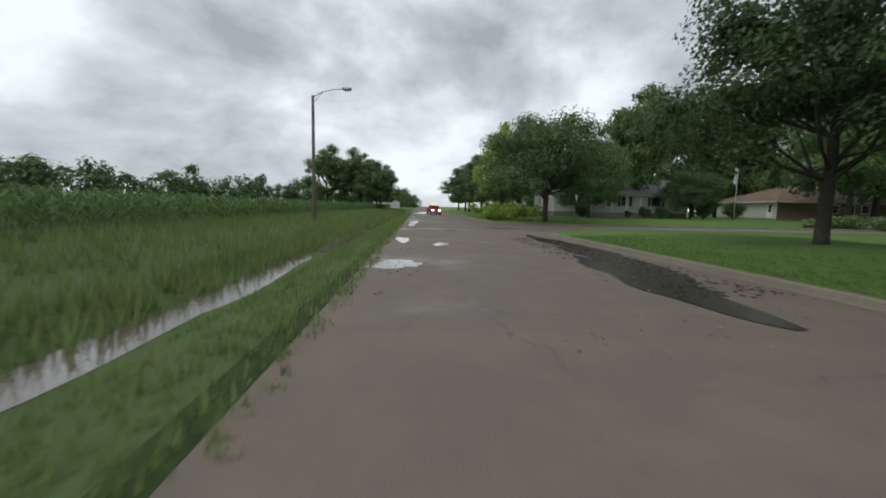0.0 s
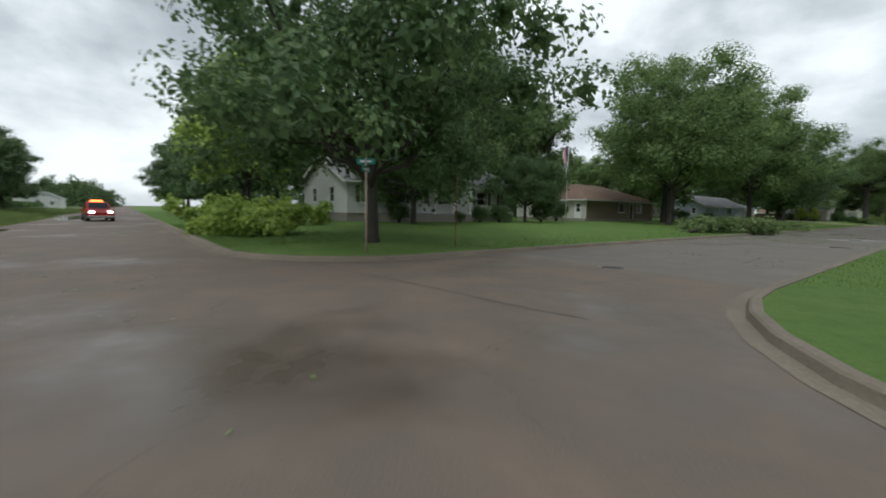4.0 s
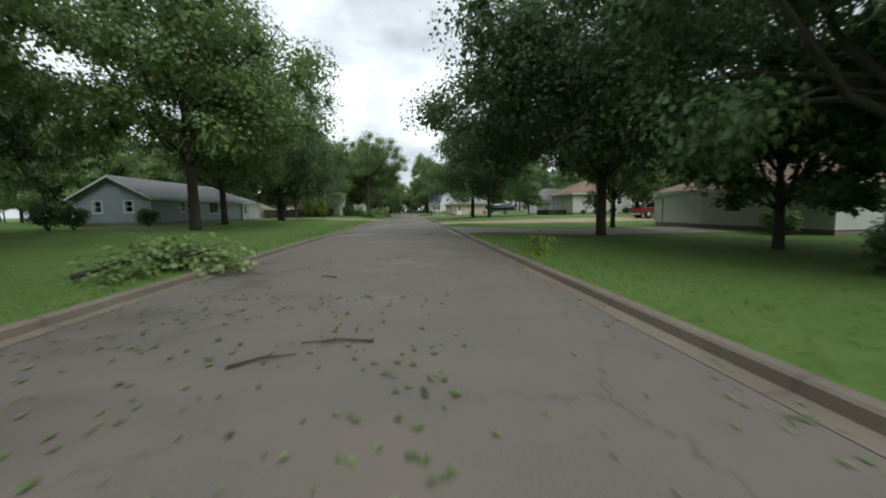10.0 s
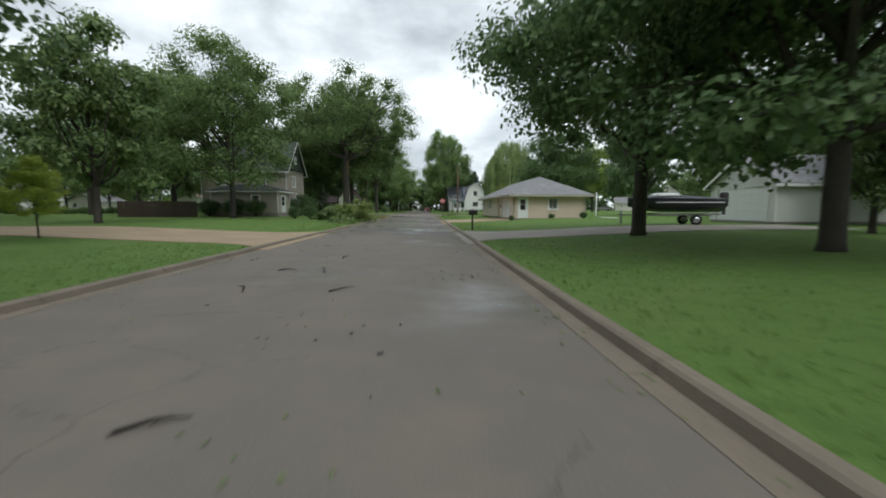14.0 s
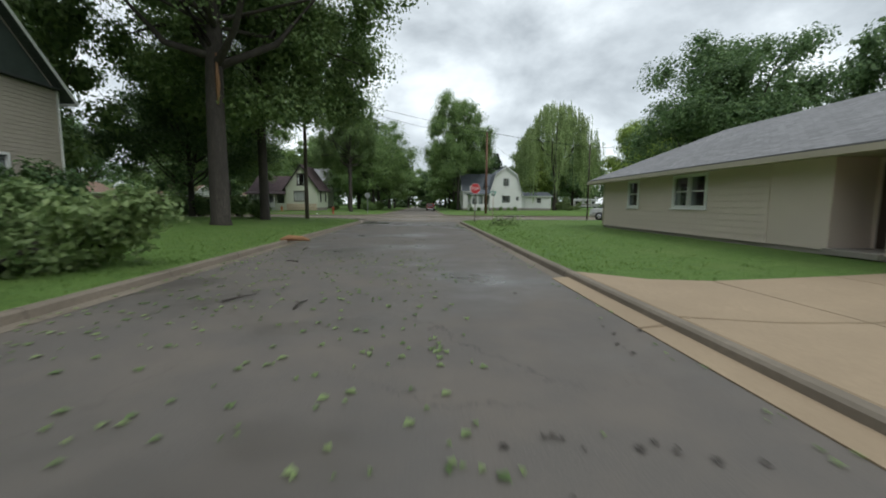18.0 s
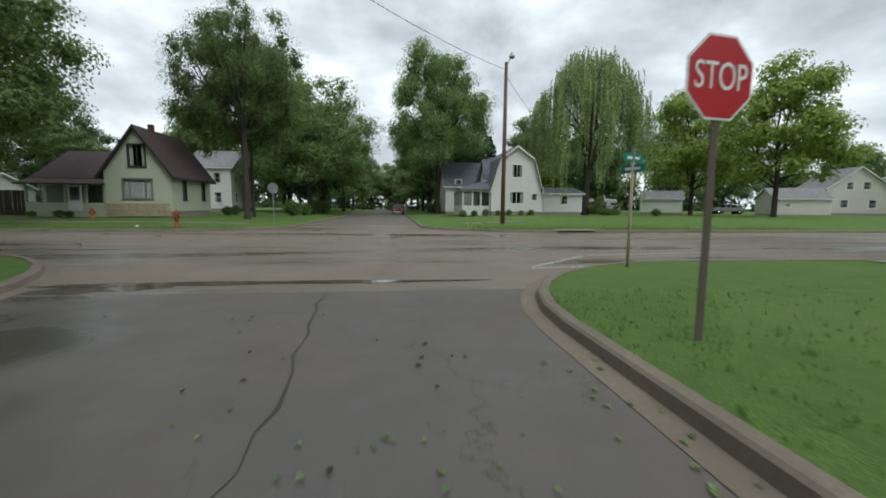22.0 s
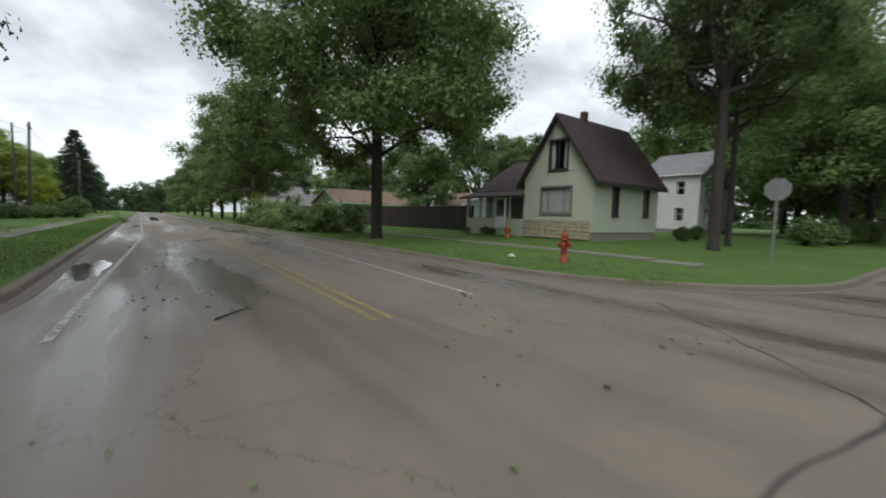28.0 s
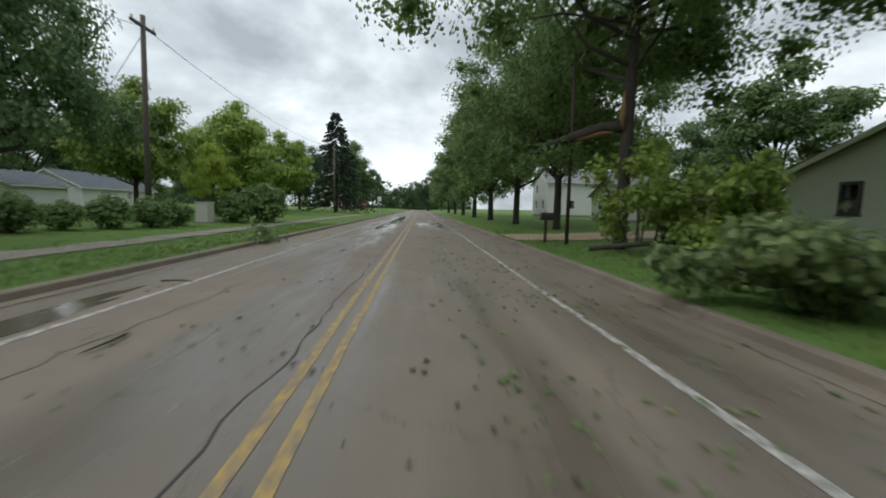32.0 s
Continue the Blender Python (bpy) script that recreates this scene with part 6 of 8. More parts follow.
# ---------------------------------------------------------------- signs, lamps, poles
M_SIGN_GREEN = plain("street_sign_green", (0.02, 0.25, 0.2), 0.4, var=0.06, bumpy=0)
M_SIGN_RED = plain("stop_sign_red", (0.46, 0.018, 0.025), 0.4, var=0.06, bumpy=0)
M_SIGN_WHITE = plain("sign_white", (0.8, 0.8, 0.8), 0.4, var=0.03, bumpy=0)
M_SIGN_BACK = plain("bare_aluminium", (0.36, 0.37, 0.37), 0.45, 0.6, var=0.08, bumpy=0)
M_RED_POST = plain("rust_red_post", (0.24, 0.05, 0.025), 0.7, var=0.25, bumpy=0.1)
M_HYDRANT = plain("faded_red_hydrant_paint", (0.36, 0.06, 0.03), 0.5, var=0.2)
M_ORANGE = plain("orange_paint", (0.55, 0.16, 0.03), 0.5, var=0.15)
M_LENS = plain("pale_lamp_lens", (0.6, 0.6, 0.55), 0.3, var=0.05, bumpy=0)


def disc_bm(r, n, y0, y1, turn=0.0):
    return prism_bm([(r * math.cos(turn + 2 * math.pi * k / n), r * math.sin(turn + 2 * math.pi * k / n)) for k in range(n)], y0, y1)


def text_mesh(body, size):
    cu = bpy.data.curves.new("letters", "FONT")
    cu.body, cu.size, cu.align_x, cu.align_y, cu.extrude = body, size, "CENTER", "CENTER", 0.003
    ob = bpy.data.objects.new("letters", cu)
    scene.collection.objects.link(ob)
    me = bpy.data.meshes.new_from_object(ob.evaluated_get(bpy.context.evaluated_depsgraph_get()))
    bpy.data.objects.remove(ob)
    return me


def post_mesh(h, w=0.05):
    me = bpy.data.meshes.new("post")
    bm = prism_bm([(-w / 2, 0), (-w * 0.3, 0.03), (w * 0.3, 0.03), (w / 2, 0)], 0, 1)
    for vv in bm.verts:
        vv.co = Vector((vv.co.x, vv.co.z, -0.4 + vv.co.y * (h + 0.4)))
    bm.to_mesh(me)
    bm.free()
    return me


def sign_post(s, h, mat, w=0.06):
    me = post_mesh(h, w)
    me.materials.append(mat)
    return put("post", me, s)


def stop_sign(x, y, rz, size, h, label):
    s = base("stop_sign", at(x, y, rz), label, "stop sign")
    sign_post(s, h + size / 2, M_WOOD_GREY if rz < 90 else M_SIGN_BACK, 0.09)
    r = size / 2 / math.cos(math.pi / 8)
    up = Matrix.Translation((0, 0, h))
    part("back_plate", disc_bm(r, 8, -0.012, -0.008, math.pi / 8), M_SIGN_BACK, s, "", up)
    part("border", disc_bm(r * 0.995, 8, -0.016, -0.0125, math.pi / 8), M_SIGN_WHITE, s, "", up)
    part("face", disc_bm(r * 0.94, 8, -0.020, -0.0165, math.pi / 8), M_SIGN_RED, s, "", up)
    me = text_mesh("STOP", size * 0.40)
    me.materials.append(M_SIGN_WHITE)
    put("letters", me, s, Matrix.Translation((0, -0.024, h)) @ Matrix.Rotation(radians(90), 4, "X") @ Matrix.Diagonal((0.84, 1.15, 1, 1)))
    return s


stop_sign(4.9, 41.6, 8, 0.80, 2.62, "red octagonal stop sign on a post at the corner")
stop_sign(-7.4, 70.6, 180, 0.76, 2.6, "stop sign seen from its bare metal back")


def name_sign(x, y, rz, h, label):
    s = base("street_name_sign", at(x, y, rz), label, "street sign")
    v, f = [], []
    tube(v, f, [(0, 0, -0.4), (0, 0, h)], [0.035, 0.035], 10)
    put("post", mesh_of("post", v, f, M_GUTTER_TAN, True), s)
    for k, q in enumerate((0.0, 90.0)):
        z = h + 0.1 - 0.24 * k if k else h + 0.1
        m = Matrix.Translation((0, 0, z if k == 0 else h - 0.14)) @ Matrix.Rotation(radians(q), 4, "Z")
        b = part("blade", box_bm(-0.31, 0.31, -0.006, 0.006, -0.09, 0.09, 0.003), M_SIGN_GREEN, s, "", m)
        for yy in (-0.009, 0.0065):
            part("lettering_bar", box_bm(-0.2, 0.2, yy, yy + 0.0025, -0.03, 0.03), M_SIGN_WHITE, b)
    part("cap", box_bm(-0.03, 0.03, -0.03, 0.03, h, h + 0.32), M_METAL, s)


name_sign(-5.5, -116.6, 40, 2.75, "green street name sign on a steel post")
name_sign(7.2, 46.7, 20, 2.4, "green street name sign on a steel post by the crossing")
ye = base("yield_sign", at(-5.5, -112.9, 140), "yield sign seen from its grey back on a rusty post", "yield sign")
sign_post(ye, 2.6, M_RED_POST, 0.08)
part("plate", prism_bm([(-0.42, 0.36), (0.42, 0.36), (0, -0.38)], -0.012, -0.006), M_SIGN_BACK, ye, "", Matrix.Translation((0, 0, 2.35)))
part("face", prism_bm([(-0.40, 0.35), (0.40, 0.35), (0, -0.36)], -0.017, -0.013), M_SIGN_WHITE, ye, "", Matrix.Translation((0, 0, 2.35)))
sg = base("small_road_sign", at(-123.5, 49.0, 90), "small white road sign far along the kerb", "road sign")
sign_post(sg, 3.0, M_METAL)
part("plate", box_bm(-0.35, 0.35, -0.012, -0.005, 2.4, 3.3, 0.003), M_SIGN_WHITE, sg)


def street_lamp(x, y, rz, h, label):
    s = base("street_lamp", Matrix.Translation((x, y, 0.0)) @ Matrix.Rotation(radians(rz), 4, "Z"), label, "street lamp")
    put("pole", tube_mesh("pole", [(0, 0, -0.6), (0, 0, 0.5), (0, 0, h)], [0.16, 0.15, 0.1], M_WOOD_GREY, 12), s)
    put("arm", tube_mesh("arm", [(0, 0, h - 0.15), (0.6, 0, h + 0.2), (1.5, 0, h + 0.42), (2.4, 0, h + 0.45)], [0.035] * 4, M_METAL, 8), s)
    put("brace", tube_mesh("brace", [(0, 0, h - 0.55), (0.75, 0, h + 0.2)], [0.02, 0.02], M_METAL, 6), s)
    hd = part("lamp_head", box_bm(2.3, 3.0, -0.14, 0.14, h + 0.36, h + 0.54, 0.05), M_METAL, s)
    part("lens", box_bm(2.5, 2.95, -0.1, 0.1, h + 0.29, h + 0.36, 0.03), M_LENS, hd)


street_lamp(-0.4, -135.6, 80, 9.6, "tall grey wooden street lamp with a steel arm beside the ditch")


def pole(x, y, h, mat, label, lean=(0, 0), lamp=False, cross=False, can=False):
    s = base("utility_pole", at(x, y), label, "utility pole")
    k = min(1.0, h / 10.0) ** 2.4
    put("shaft", tube_mesh("shaft", [(0, 0, -0.8), (lean[0] * 0.5, lean[1] * 0.5, h * 0.5), (lean[0], lean[1], h)], [0.16 * k, 0.14 * k, 0.11 * k], mat, 12), s)
    if cross:
        part("crossarm", box_bm(-0.9, 0.9, -0.06, 0.06, h - 0.6, h - 0.46, 0.01), mat, s, "", Matrix.Translation((lean[0], lean[1], 0)))
        for q in (-0.8, 0.0, 0.8):
            part("insulator", disc_bm(0.05, 10, 0, 0.16), M_LENS, s, "", Matrix.Translation((lean[0] + q, lean[1], h - 0.46)) @ Matrix.Rotation(radians(90), 4, "X"))
    if lamp:
        put("lamp_arm", tube_mesh("lamp_arm", [(0, 0, h - 0.3), (0.2, -0.3, h + 0.2), (0.25, -0.5, h + 0.3)], [0.03] * 3, M_METAL, 8), s)
        put("lamp_globe", tube_mesh("lamp_globe", [(0.25, -0.5, h + 0.1), (0.25, -0.5, h + 0.22), (0.25, -0.5, h + 0.5)], [0.12, 0.22, 0.08], M_METAL, 14), s)
    if can:
        put("transformer", tube_mesh("transformer", [(0.35, 0, h - 1.9), (0.35, 0, h - 1.8), (0.35, 0, h - 1.05), (0.35, 0, h - 0.98)], [0.18, 0.22, 0.22, 0.15], M_SIGN_BACK, 14), s)
    return s


pole(-8.9, 44.4, 11.0, M_WOOD_GREY, "dark wooden utility pole at the street corner", cross=True)
pole(9.6, 66.6, 11.2, M_WOOD_RED, "tall reddish wooden pole with a lamp on top", lamp=True)
pole(-65.6, 42.9, 10.2, M_WOOD_GREY, "grey wooden utility pole leaning slightly", (0.25, 0.35), cross=True)
pole(-55.8, 43.6, 8.6, M_WOOD_GREY, "short grey wooden utility pole by the hedge", (0.1, 0))
pole(-70.0, 92.0, 12.0, M_WOOD_GREY, "wooden pole with a transformer can", can=True, cross=True)
pole(15.7, 46.0, 6.8, M_WOOD_DARK, "dark thin wooden pole at the main street")
pole(-59.6, 62.9, 7.4, M_WOOD_DARK, "dark thin wooden post under the broken walnut")
pole(-110.0, 43.2, 10.5, M_WOOD_GREY, "distant wooden utility pole", cross=True)
pole(6.6, 150.0, 10.0, M_WOOD_GREY, "distant wooden utility pole")
M_WIRE = plain("black_cable", (0.02, 0.02, 0.02), 0.6, var=0.1, bumpy=0)


def wire(a, b, sag, label="black overhead cable sagging between poles"):
    a, b = Vector(a), Vector(b)
    pts = [a.lerp(b, k / 14) + Vector((0, 0, -4 * sag * (k / 14) * (1 - k / 14))) for k in range(15)]
    tagged(put("cable", tube_mesh("cable", pts, [0.014] * 15, M_WIRE, 5)), label, "cable", "overhead cables")


wire((-8.9, 44.4, 10.9), (15.7, 46.0, 6.7), 0.6)
wire((15.7, 46.0, 6.7), (60.0, 50.0, 9.0), 0.9)
wire((-8.9, 44.4, 10.7), (9.6, 66.6, 11.0), 0.8)
wire((9.6, 66.6, 10.6), (24, 86, 6.5), 0.6)
wire((-8.9, 44.4, 10.5), (-55.7, 43.6, 8.8), 1.6)
wire((-55.7, 43.6, 8.8), (-65.4, 43.2, 10.1), 0.3)
wire((-65.4, 43.2, 10.1), (-110, 43.2, 10.8), 1.2)
wire((-65.4, 43.2, 9.8), (-94, 12, 4.0), 0.8)


def hydrant(x, y, mat, label, s=1.0):
    hy = base("fire_hydrant", at(x, y, 20, s), label, "fire hydrant", "fire hydrants")
    put("barrel", tube_mesh("barrel", [(0, 0, -0.1), (0, 0, 0.05), (0, 0, 0.06), (0, 0, 0.55), (0, 0, 0.56), (0, 0, 0.62)], [0.17, 0.17, 0.12, 0.12, 0.16, 0.16], mat, 14), hy)
    put("bonnet", tube_mesh("bonnet", [(0, 0, 0.62), (0, 0, 0.7), (0, 0, 0.77), (0, 0, 0.78), (0, 0, 0.84)], [0.14, 0.12, 0.06, 0.03, 0.03], mat, 14), hy)
    for q in (1, -1):
        put("outlet", tube_mesh("outlet", [(0.1 * q, 0, 0.45), (0.2 * q, 0, 0.45), (0.205 * q, 0, 0.45), (0.24 * q, 0, 0.45)], [0.06, 0.06, 0.075, 0.075], mat, 12), hy)
    put("pumper_outlet", tube_mesh("pumper_outlet", [(0, -0.1, 0.42), (0, -0.2, 0.42), (0, -0.21, 0.42), (0, -0.25, 0.42)], [0.08, 0.08, 0.1, 0.1], mat, 12), hy)
    return hy


hy = hydrant(-10.9, 63.5, M_HYDRANT, "faded red fire hydrant on the verge", 1.25)
hy.matrix_basis = hy.matrix_basis @ Matrix.Diagonal((0.66, 0.66, 1.0, 1.0))
hydrant(-19.6, 69.8, M_ORANGE, "small orange hydrant before the house", 0.9)

fp = base("flagpole", at(-20.2, -85.4), "white flagpole with two hanging flags", "flagpole")
put("mast", tube_mesh("mast", [(0, 0, -0.3), (0, 0, 8.5)], [0.05, 0.03], M_TRIM, 10), fp)
put("finial", tube_mesh("finial", [(0, 0, 8.48), (0, 0, 8.56), (0, 0, 8.64)], [0.02, 0.06, 0.015], M_BRASS, 10), fp)
M_STRIPE_R = plain("red_cloth", (0.4, 0.03, 0.04), 0.9, var=0.1)
M_STRIPE_B = plain("blue_cloth", (0.02, 0.035, 0.12), 0.9, var=0.1)
M_CLOTH_GREY = plain("grey_cloth", (0.2, 0.21, 0.22), 0.9, var=0.2)
for top, drop, mats in ((8.1, 1.5, (M_STRIPE_B, M_STRIPE_B, M_STRIPE_B, M_STRIPE_R, M_SIGN_WHITE, M_STRIPE_R, M_SIGN_WHITE, M_STRIPE_R, M_SIGN_WHITE)), (6.4, 1.3, (M_CLOTH_GREY, M_SIGN_WHITE, M_CLOTH_GREY, M_CLOTH_GREY, M_SIGN_WHITE, M_SIGN_WHITE, M_CLOTH_GREY, M_SIGN_WHITE))):
    for k, mat in enumerate(mats):
        v, f = [], []
        for j in range(9):
            z = top - drop * j / 8
            for q in (0, 1):
                u = 0.04 + (k + q) * 0.068
                v.append((-u * (1 - 0.25 * j / 8), 0.10 * math.sin(u * 14 + j * 0.5) * (u / 0.5), z - u * 0.7))
        for j in range(8):
            f.append((2 * j, 2 * j + 1, 2 * j + 3, 2 * j + 2))
        put("flag_stripe", mesh_of("flag_stripe", v, f, mat), fp)


def mailbox(x, y, rz, label):
    mb = base("mailbox", at(x, y, rz), label, "mailbox", "mailboxes")
    part("post", box_bm(-0.05, 0.05, -0.05, 0.05, -0.3, 1.0), M_WOOD_DARK, mb)
    part("arm", box_bm(-0.06, 0.06, -0.3, 0.25, 0.95, 1.03), M_WOOD_DARK, mb)
    part("box", prism_bm([(-0.1, 1.03), (0.1, 1.03), (0.1, 1.17), (0.07, 1.24), (0.0, 1.27), (-0.07, 1.24), (-0.1, 1.17)], -0.3, 0.22), M_DARKTRIM, mb)
    part("flag", box_bm(0.105, 0.112, -0.05, 0.0, 1.1, 1.32), M_SIGN_RED, mb)


mailbox(4.7, -5.2, 90, "black mailbox on a wooden post")
mailbox(-60.5, 62.3, 180, "dark mailbox beside the main street")
mailbox(52.0, 63.0, 180, "dark mailbox beside the main street")
ub = base("utility_box", at(-68.6, 44.2), "pale green utility cabinet on the lawn", "utility box")
part("cabinet", box_bm(-0.4, 0.4, -0.35, 0.35, 0, 1.15, 0.03), M_SIDE_PALE, ub)
part("lid", box_bm(-0.44, 0.44, -0.39, 0.39, 1.15, 1.22, 0.02), M_SIDE_PALE, ub)
part("pad", box_bm(-0.6, 0.6, -0.55, 0.55, -0.1, 0.05), M_CONC, ub)


def fence(x0, y0, x1, y1, h, label):
    n = int(math.hypot(x1 - x0, y1 - y0) / 0.15)
    a = math.atan2(y1 - y0, x1 - x0)
    fe = base("board_fence", Matrix.Translation((x0, y0, 0)) @ Matrix.Rotation(a, 4, "Z"), label, "fence")
    me = bpy.data.meshes.new("board")
    bm = box_bm(0, 0.14, -0.01, 0.01, 0.0, h, 0.006)
    bm.to_mesh(me)
    bm.free()
    me.materials.append(M_WOOD_DARK)
    r = random.Random(n)
    for k in range(n):
        wx, wy = x0 + math.cos(a) * 0.15 * k, y0 + math.sin(a) * 0.15 * k
        put("board", me, fe, Matrix.Translation((0.15 * k, r.uniform(-0.008, 0.008), ground_z(wx, wy) + r.uniform(0, 0.03))))
    for k in range(0, n, 16):
        wx, wy = x0 + math.cos(a) * 0.15 * k, y0 + math.sin(a) * 0.15 * k
        part("post", box_bm(-0.05, 0.05, 0.0, 0.1, -0.3, h + 0.06), M_WOOD_DARK, fe, "", Matrix.Translation((0.15 * k, 0.012, ground_z(wx, wy))))
    gz = ground_z((x0 + x1) / 2, (y0 + y1) / 2)
    for z in (0.35, h - 0.3):
        part("rail", box_bm(0, 0.15 * n, 0.012, 0.06, z + gz, z + gz + 0.09), M_WOOD_DARK, fe)


fence(-50.0, 72.0, -25.8, 72.6, 1.9, "dark brown board fence beside the gabled house")
fence(-31.0, 14.6, -22.6, 14.6, 1.7, "dark weathered board fence beside the porch wing")

# ---------------------------------------------------------------- vehicles


def car_paint(name, c, rough=0.25):
    m, nt, b = material(name, rough)
    n = noise_node(nt, 2.0, 4)
    nt.links.new(ramp(nt, n.outputs["Fac"], [(0.3, tint(c, 0.85)), (0.7, tint(c, 1.1))]), b.inputs["Base Color"])
    b.inputs["Coat Weight"].default_value, b.inputs["Coat Roughness"].default_value = 0.6, 0.08
    return m


M_CAR_WHITE = car_paint("white_car_paint", (0.62, 0.62, 0.62))
M_CAR_RED = car_paint("dull_red_car_paint", (0.19, 0.022, 0.025), 0.4)
M_CAR_BRIGHT = car_paint("bright_red_car_paint", (0.42, 0.03, 0.025))
M_CAR_GREY = car_paint("grey_car_paint", (0.27, 0.27, 0.275))
M_TYRE = plain("tyre_rubber", (0.02, 0.02, 0.02), 0.85, var=0.2)
M_CHROME = plain("dull_chrome", (0.55, 0.55, 0.56), 0.25, 0.95, var=0.08, bumpy=0)
M_TINT = plain("dark_car_glass", (0.012, 0.014, 0.016), 0.05, var=0.05, bumpy=0)
M_TAIL = plain("red_tail_lens", (0.4, 0.015, 0.015), 0.2, var=0.05, bumpy=0)


def lit(name, c, power):
    m, nt, b = material(name, 0.3)
    b.inputs["Base Color"].default_value = (*c, 1)
    b.inputs["Emission Color"].default_value = (*c, 1)
    b.inputs["Emission Strength"].default_value = power
    return m


M_HEADLIGHT_ON = lit("lit_headlight", (1.0, 0.95, 0.85), 9.0)
M_BEACON = lit("lit_beacon", (1.0, 0.16, 0.03), 6.0)


def wheel(parent, x, y, r, w=0.22):
    t = put("wheel", tube_mesh("wheel", [(0, -w / 2, 0), (0, -w / 2 + 0.02, 0), (0, w / 2 - 0.02, 0), (0, w / 2, 0)], [r * 0.93, r, r, r * 0.93], M_TYRE, 22), parent, Matrix.Translation((x, y, r)))
    v, f = [], []
    for s in (-1, 1):
        tube(v, f, [(0, s * (w / 2 - 0.01), 0), (0, s * (w / 2 + 0.006), 0), (0, s * (w / 2 + 0.008), 0)], [r * 0.62, r * 0.6, r * 0.2], 18)
        for k in range(5):
            a = k * 1.2566
            tube(v, f, [(math.cos(a) * r * 0.15, s * (w / 2 + 0.012), math.sin(a) * r * 0.15), (math.cos(a) * r * 0.56, s * (w / 2 + 0.012), math.sin(a) * r * 0.56)], [0.035, 0.03], 5)
    put("rim", mesh_of("rim", v, f, M_CHROME, True), t)


def car(name, m, paint, body, cabin, width, wheels, wr, label, glass_inset=0.04, lights_on=False, category="car", bed=None):
    """Body and cabin are side outlines (x, z); the front is at +x."""
    c = base(name, m, label, category)
    bm = prism_bm(body, -width / 2, width / 2)
    bmesh.ops.bevel(bm, geom=[e for e in bm.edges if abs(e.verts[0].co.y) == abs(e.verts[1].co.y) and e.verts[0].co.y == e.verts[1].co.y], offset=0.07, segments=3, affect="EDGES", profile=0.6)
    part("body", bm, paint, c)
    bm = prism_bm(cabin, -width / 2 + 0.08, width / 2 - 0.08)
    top = max(z for _, z in cabin)
    for v in bm.verts:
        if v.co.z > top - 0.2:
            v.co.y *= 0.86
    bmesh.ops.bevel(bm, geom=list(bm.edges), offset=0.05, segments=2, affect="EDGES")
    cb = part("cabin", bm, paint, c)
    low = min(z for _, z in cabin)
    cx = sum(x for x, _ in cabin) / len(cabin)
    cz = (top + low) / 2
    ins = [(cx + (x - cx) * 0.86, cz + (z - cz) * 0.72 + 0.02) for x, z in cabin]
    for s in (-1, 1):
        bm = bmesh.new()
        pts = []
        for x, z in ins:
            k = (z - low) / (top - low)
            pts.append((x, s * ((width / 2 - 0.08) * (1 - 0.14 * max(0, k)) + 0.012), z))
        vs = [bm.verts.new(p) for p in pts]
        bm.faces.new(vs)
        r = bmesh.ops.extrude_face_region(bm, geom=list(bm.faces))
        for q in r["geom"]:
            if isinstance(q, bmesh.types.BMVert):
                q.co.y -= s * 0.06
        bmesh.ops.recalc_face_normals(bm, faces=bm.faces)
        part("side_window", bm, M_TINT, cb)
        part("pillar", box_bm(cx - 0.04, cx + 0.04, s * (width / 2 - 0.12) - 0.03, s * (width / 2 - 0.12) + 0.045, low, top - 0.06), paint, cb)
    xs = sorted(cabin)
    for (xa, za), (xb, zb) in ((cabin[0], cabin[1]), (cabin[-1], cabin[-2])):
        bm = bmesh.new()
        d = 0.03 if xa > cx else -0.03
        p = [(xa + (xb - xa) * q + d, sgn * (width / 2 - 0.2), za + (zb - za) * q) for q, sgn in ((0.12, -1), (0.12, 1), (0.88, 0.88), (0.88, -0.88))]
        bm.faces.new([bm.verts.new(q) for q in p])
        r = bmesh.ops.extrude_face_region(bm, geom=list(bm.faces))
        for q in r["geom"]:
            if isinstance(q, bmesh.types.BMVert):
                q.co.x -= d * 2
        bmesh.ops.recalc_face_normals(bm, faces=bm.faces)
        part("windscreen" if xa > cx else "rear_window", bm, M_TINT, cb)
    xf, xr = max(x for x, _ in body), min(x for x, _ in body)
    zf = 0.68 if category != "pickup truck" else 0.85
    for s in (-1, 1):
        part("headlight", box_bm(xf - 0.1, xf + 0.015, s * (width / 2 - 0.32) - 0.16, s * (width / 2 - 0.32) + 0.16, zf - 0.09, zf + 0.08, 0.02), M_HEADLIGHT_ON if lights_on else M_LENS, c)
        part("tail_light", box_bm(xr - 0.015, xr + 0.1, s * (width / 2 - 0.2) - 0.1, s * (width / 2 - 0.2) + 0.1, zf - 0.08, zf + 0.16, 0.02), M_TAIL, c)
        part("mirror", box_bm(cabin[0][0] - 0.35, cabin[0][0] - 0.2, s * (width / 2 + 0.08) - 0.08, s * (width / 2 + 0.08) + 0.08, low + 0.02, low + 0.17, 0.03), paint, c)
    part("bumper", box_bm(xf - 0.12, xf + 0.06, -width / 2 + 0.05, width / 2 - 0.05, 0.32, 0.52, 0.04), M_CHROME if category == "pickup truck" else paint, c)
    part("bumper", box_bm(xr - 0.06, xr + 0.12, -width / 2 + 0.05, width / 2 - 0.05, 0.32, 0.52, 0.04), M_CHROME if category == "pickup truck" else paint, c)
    part("side_moulding", box_bm(xr + 0.2, xf - 0.25, -width / 2 - 0.012, width / 2 + 0.012, 0.55, 0.6), M_TYRE, c)
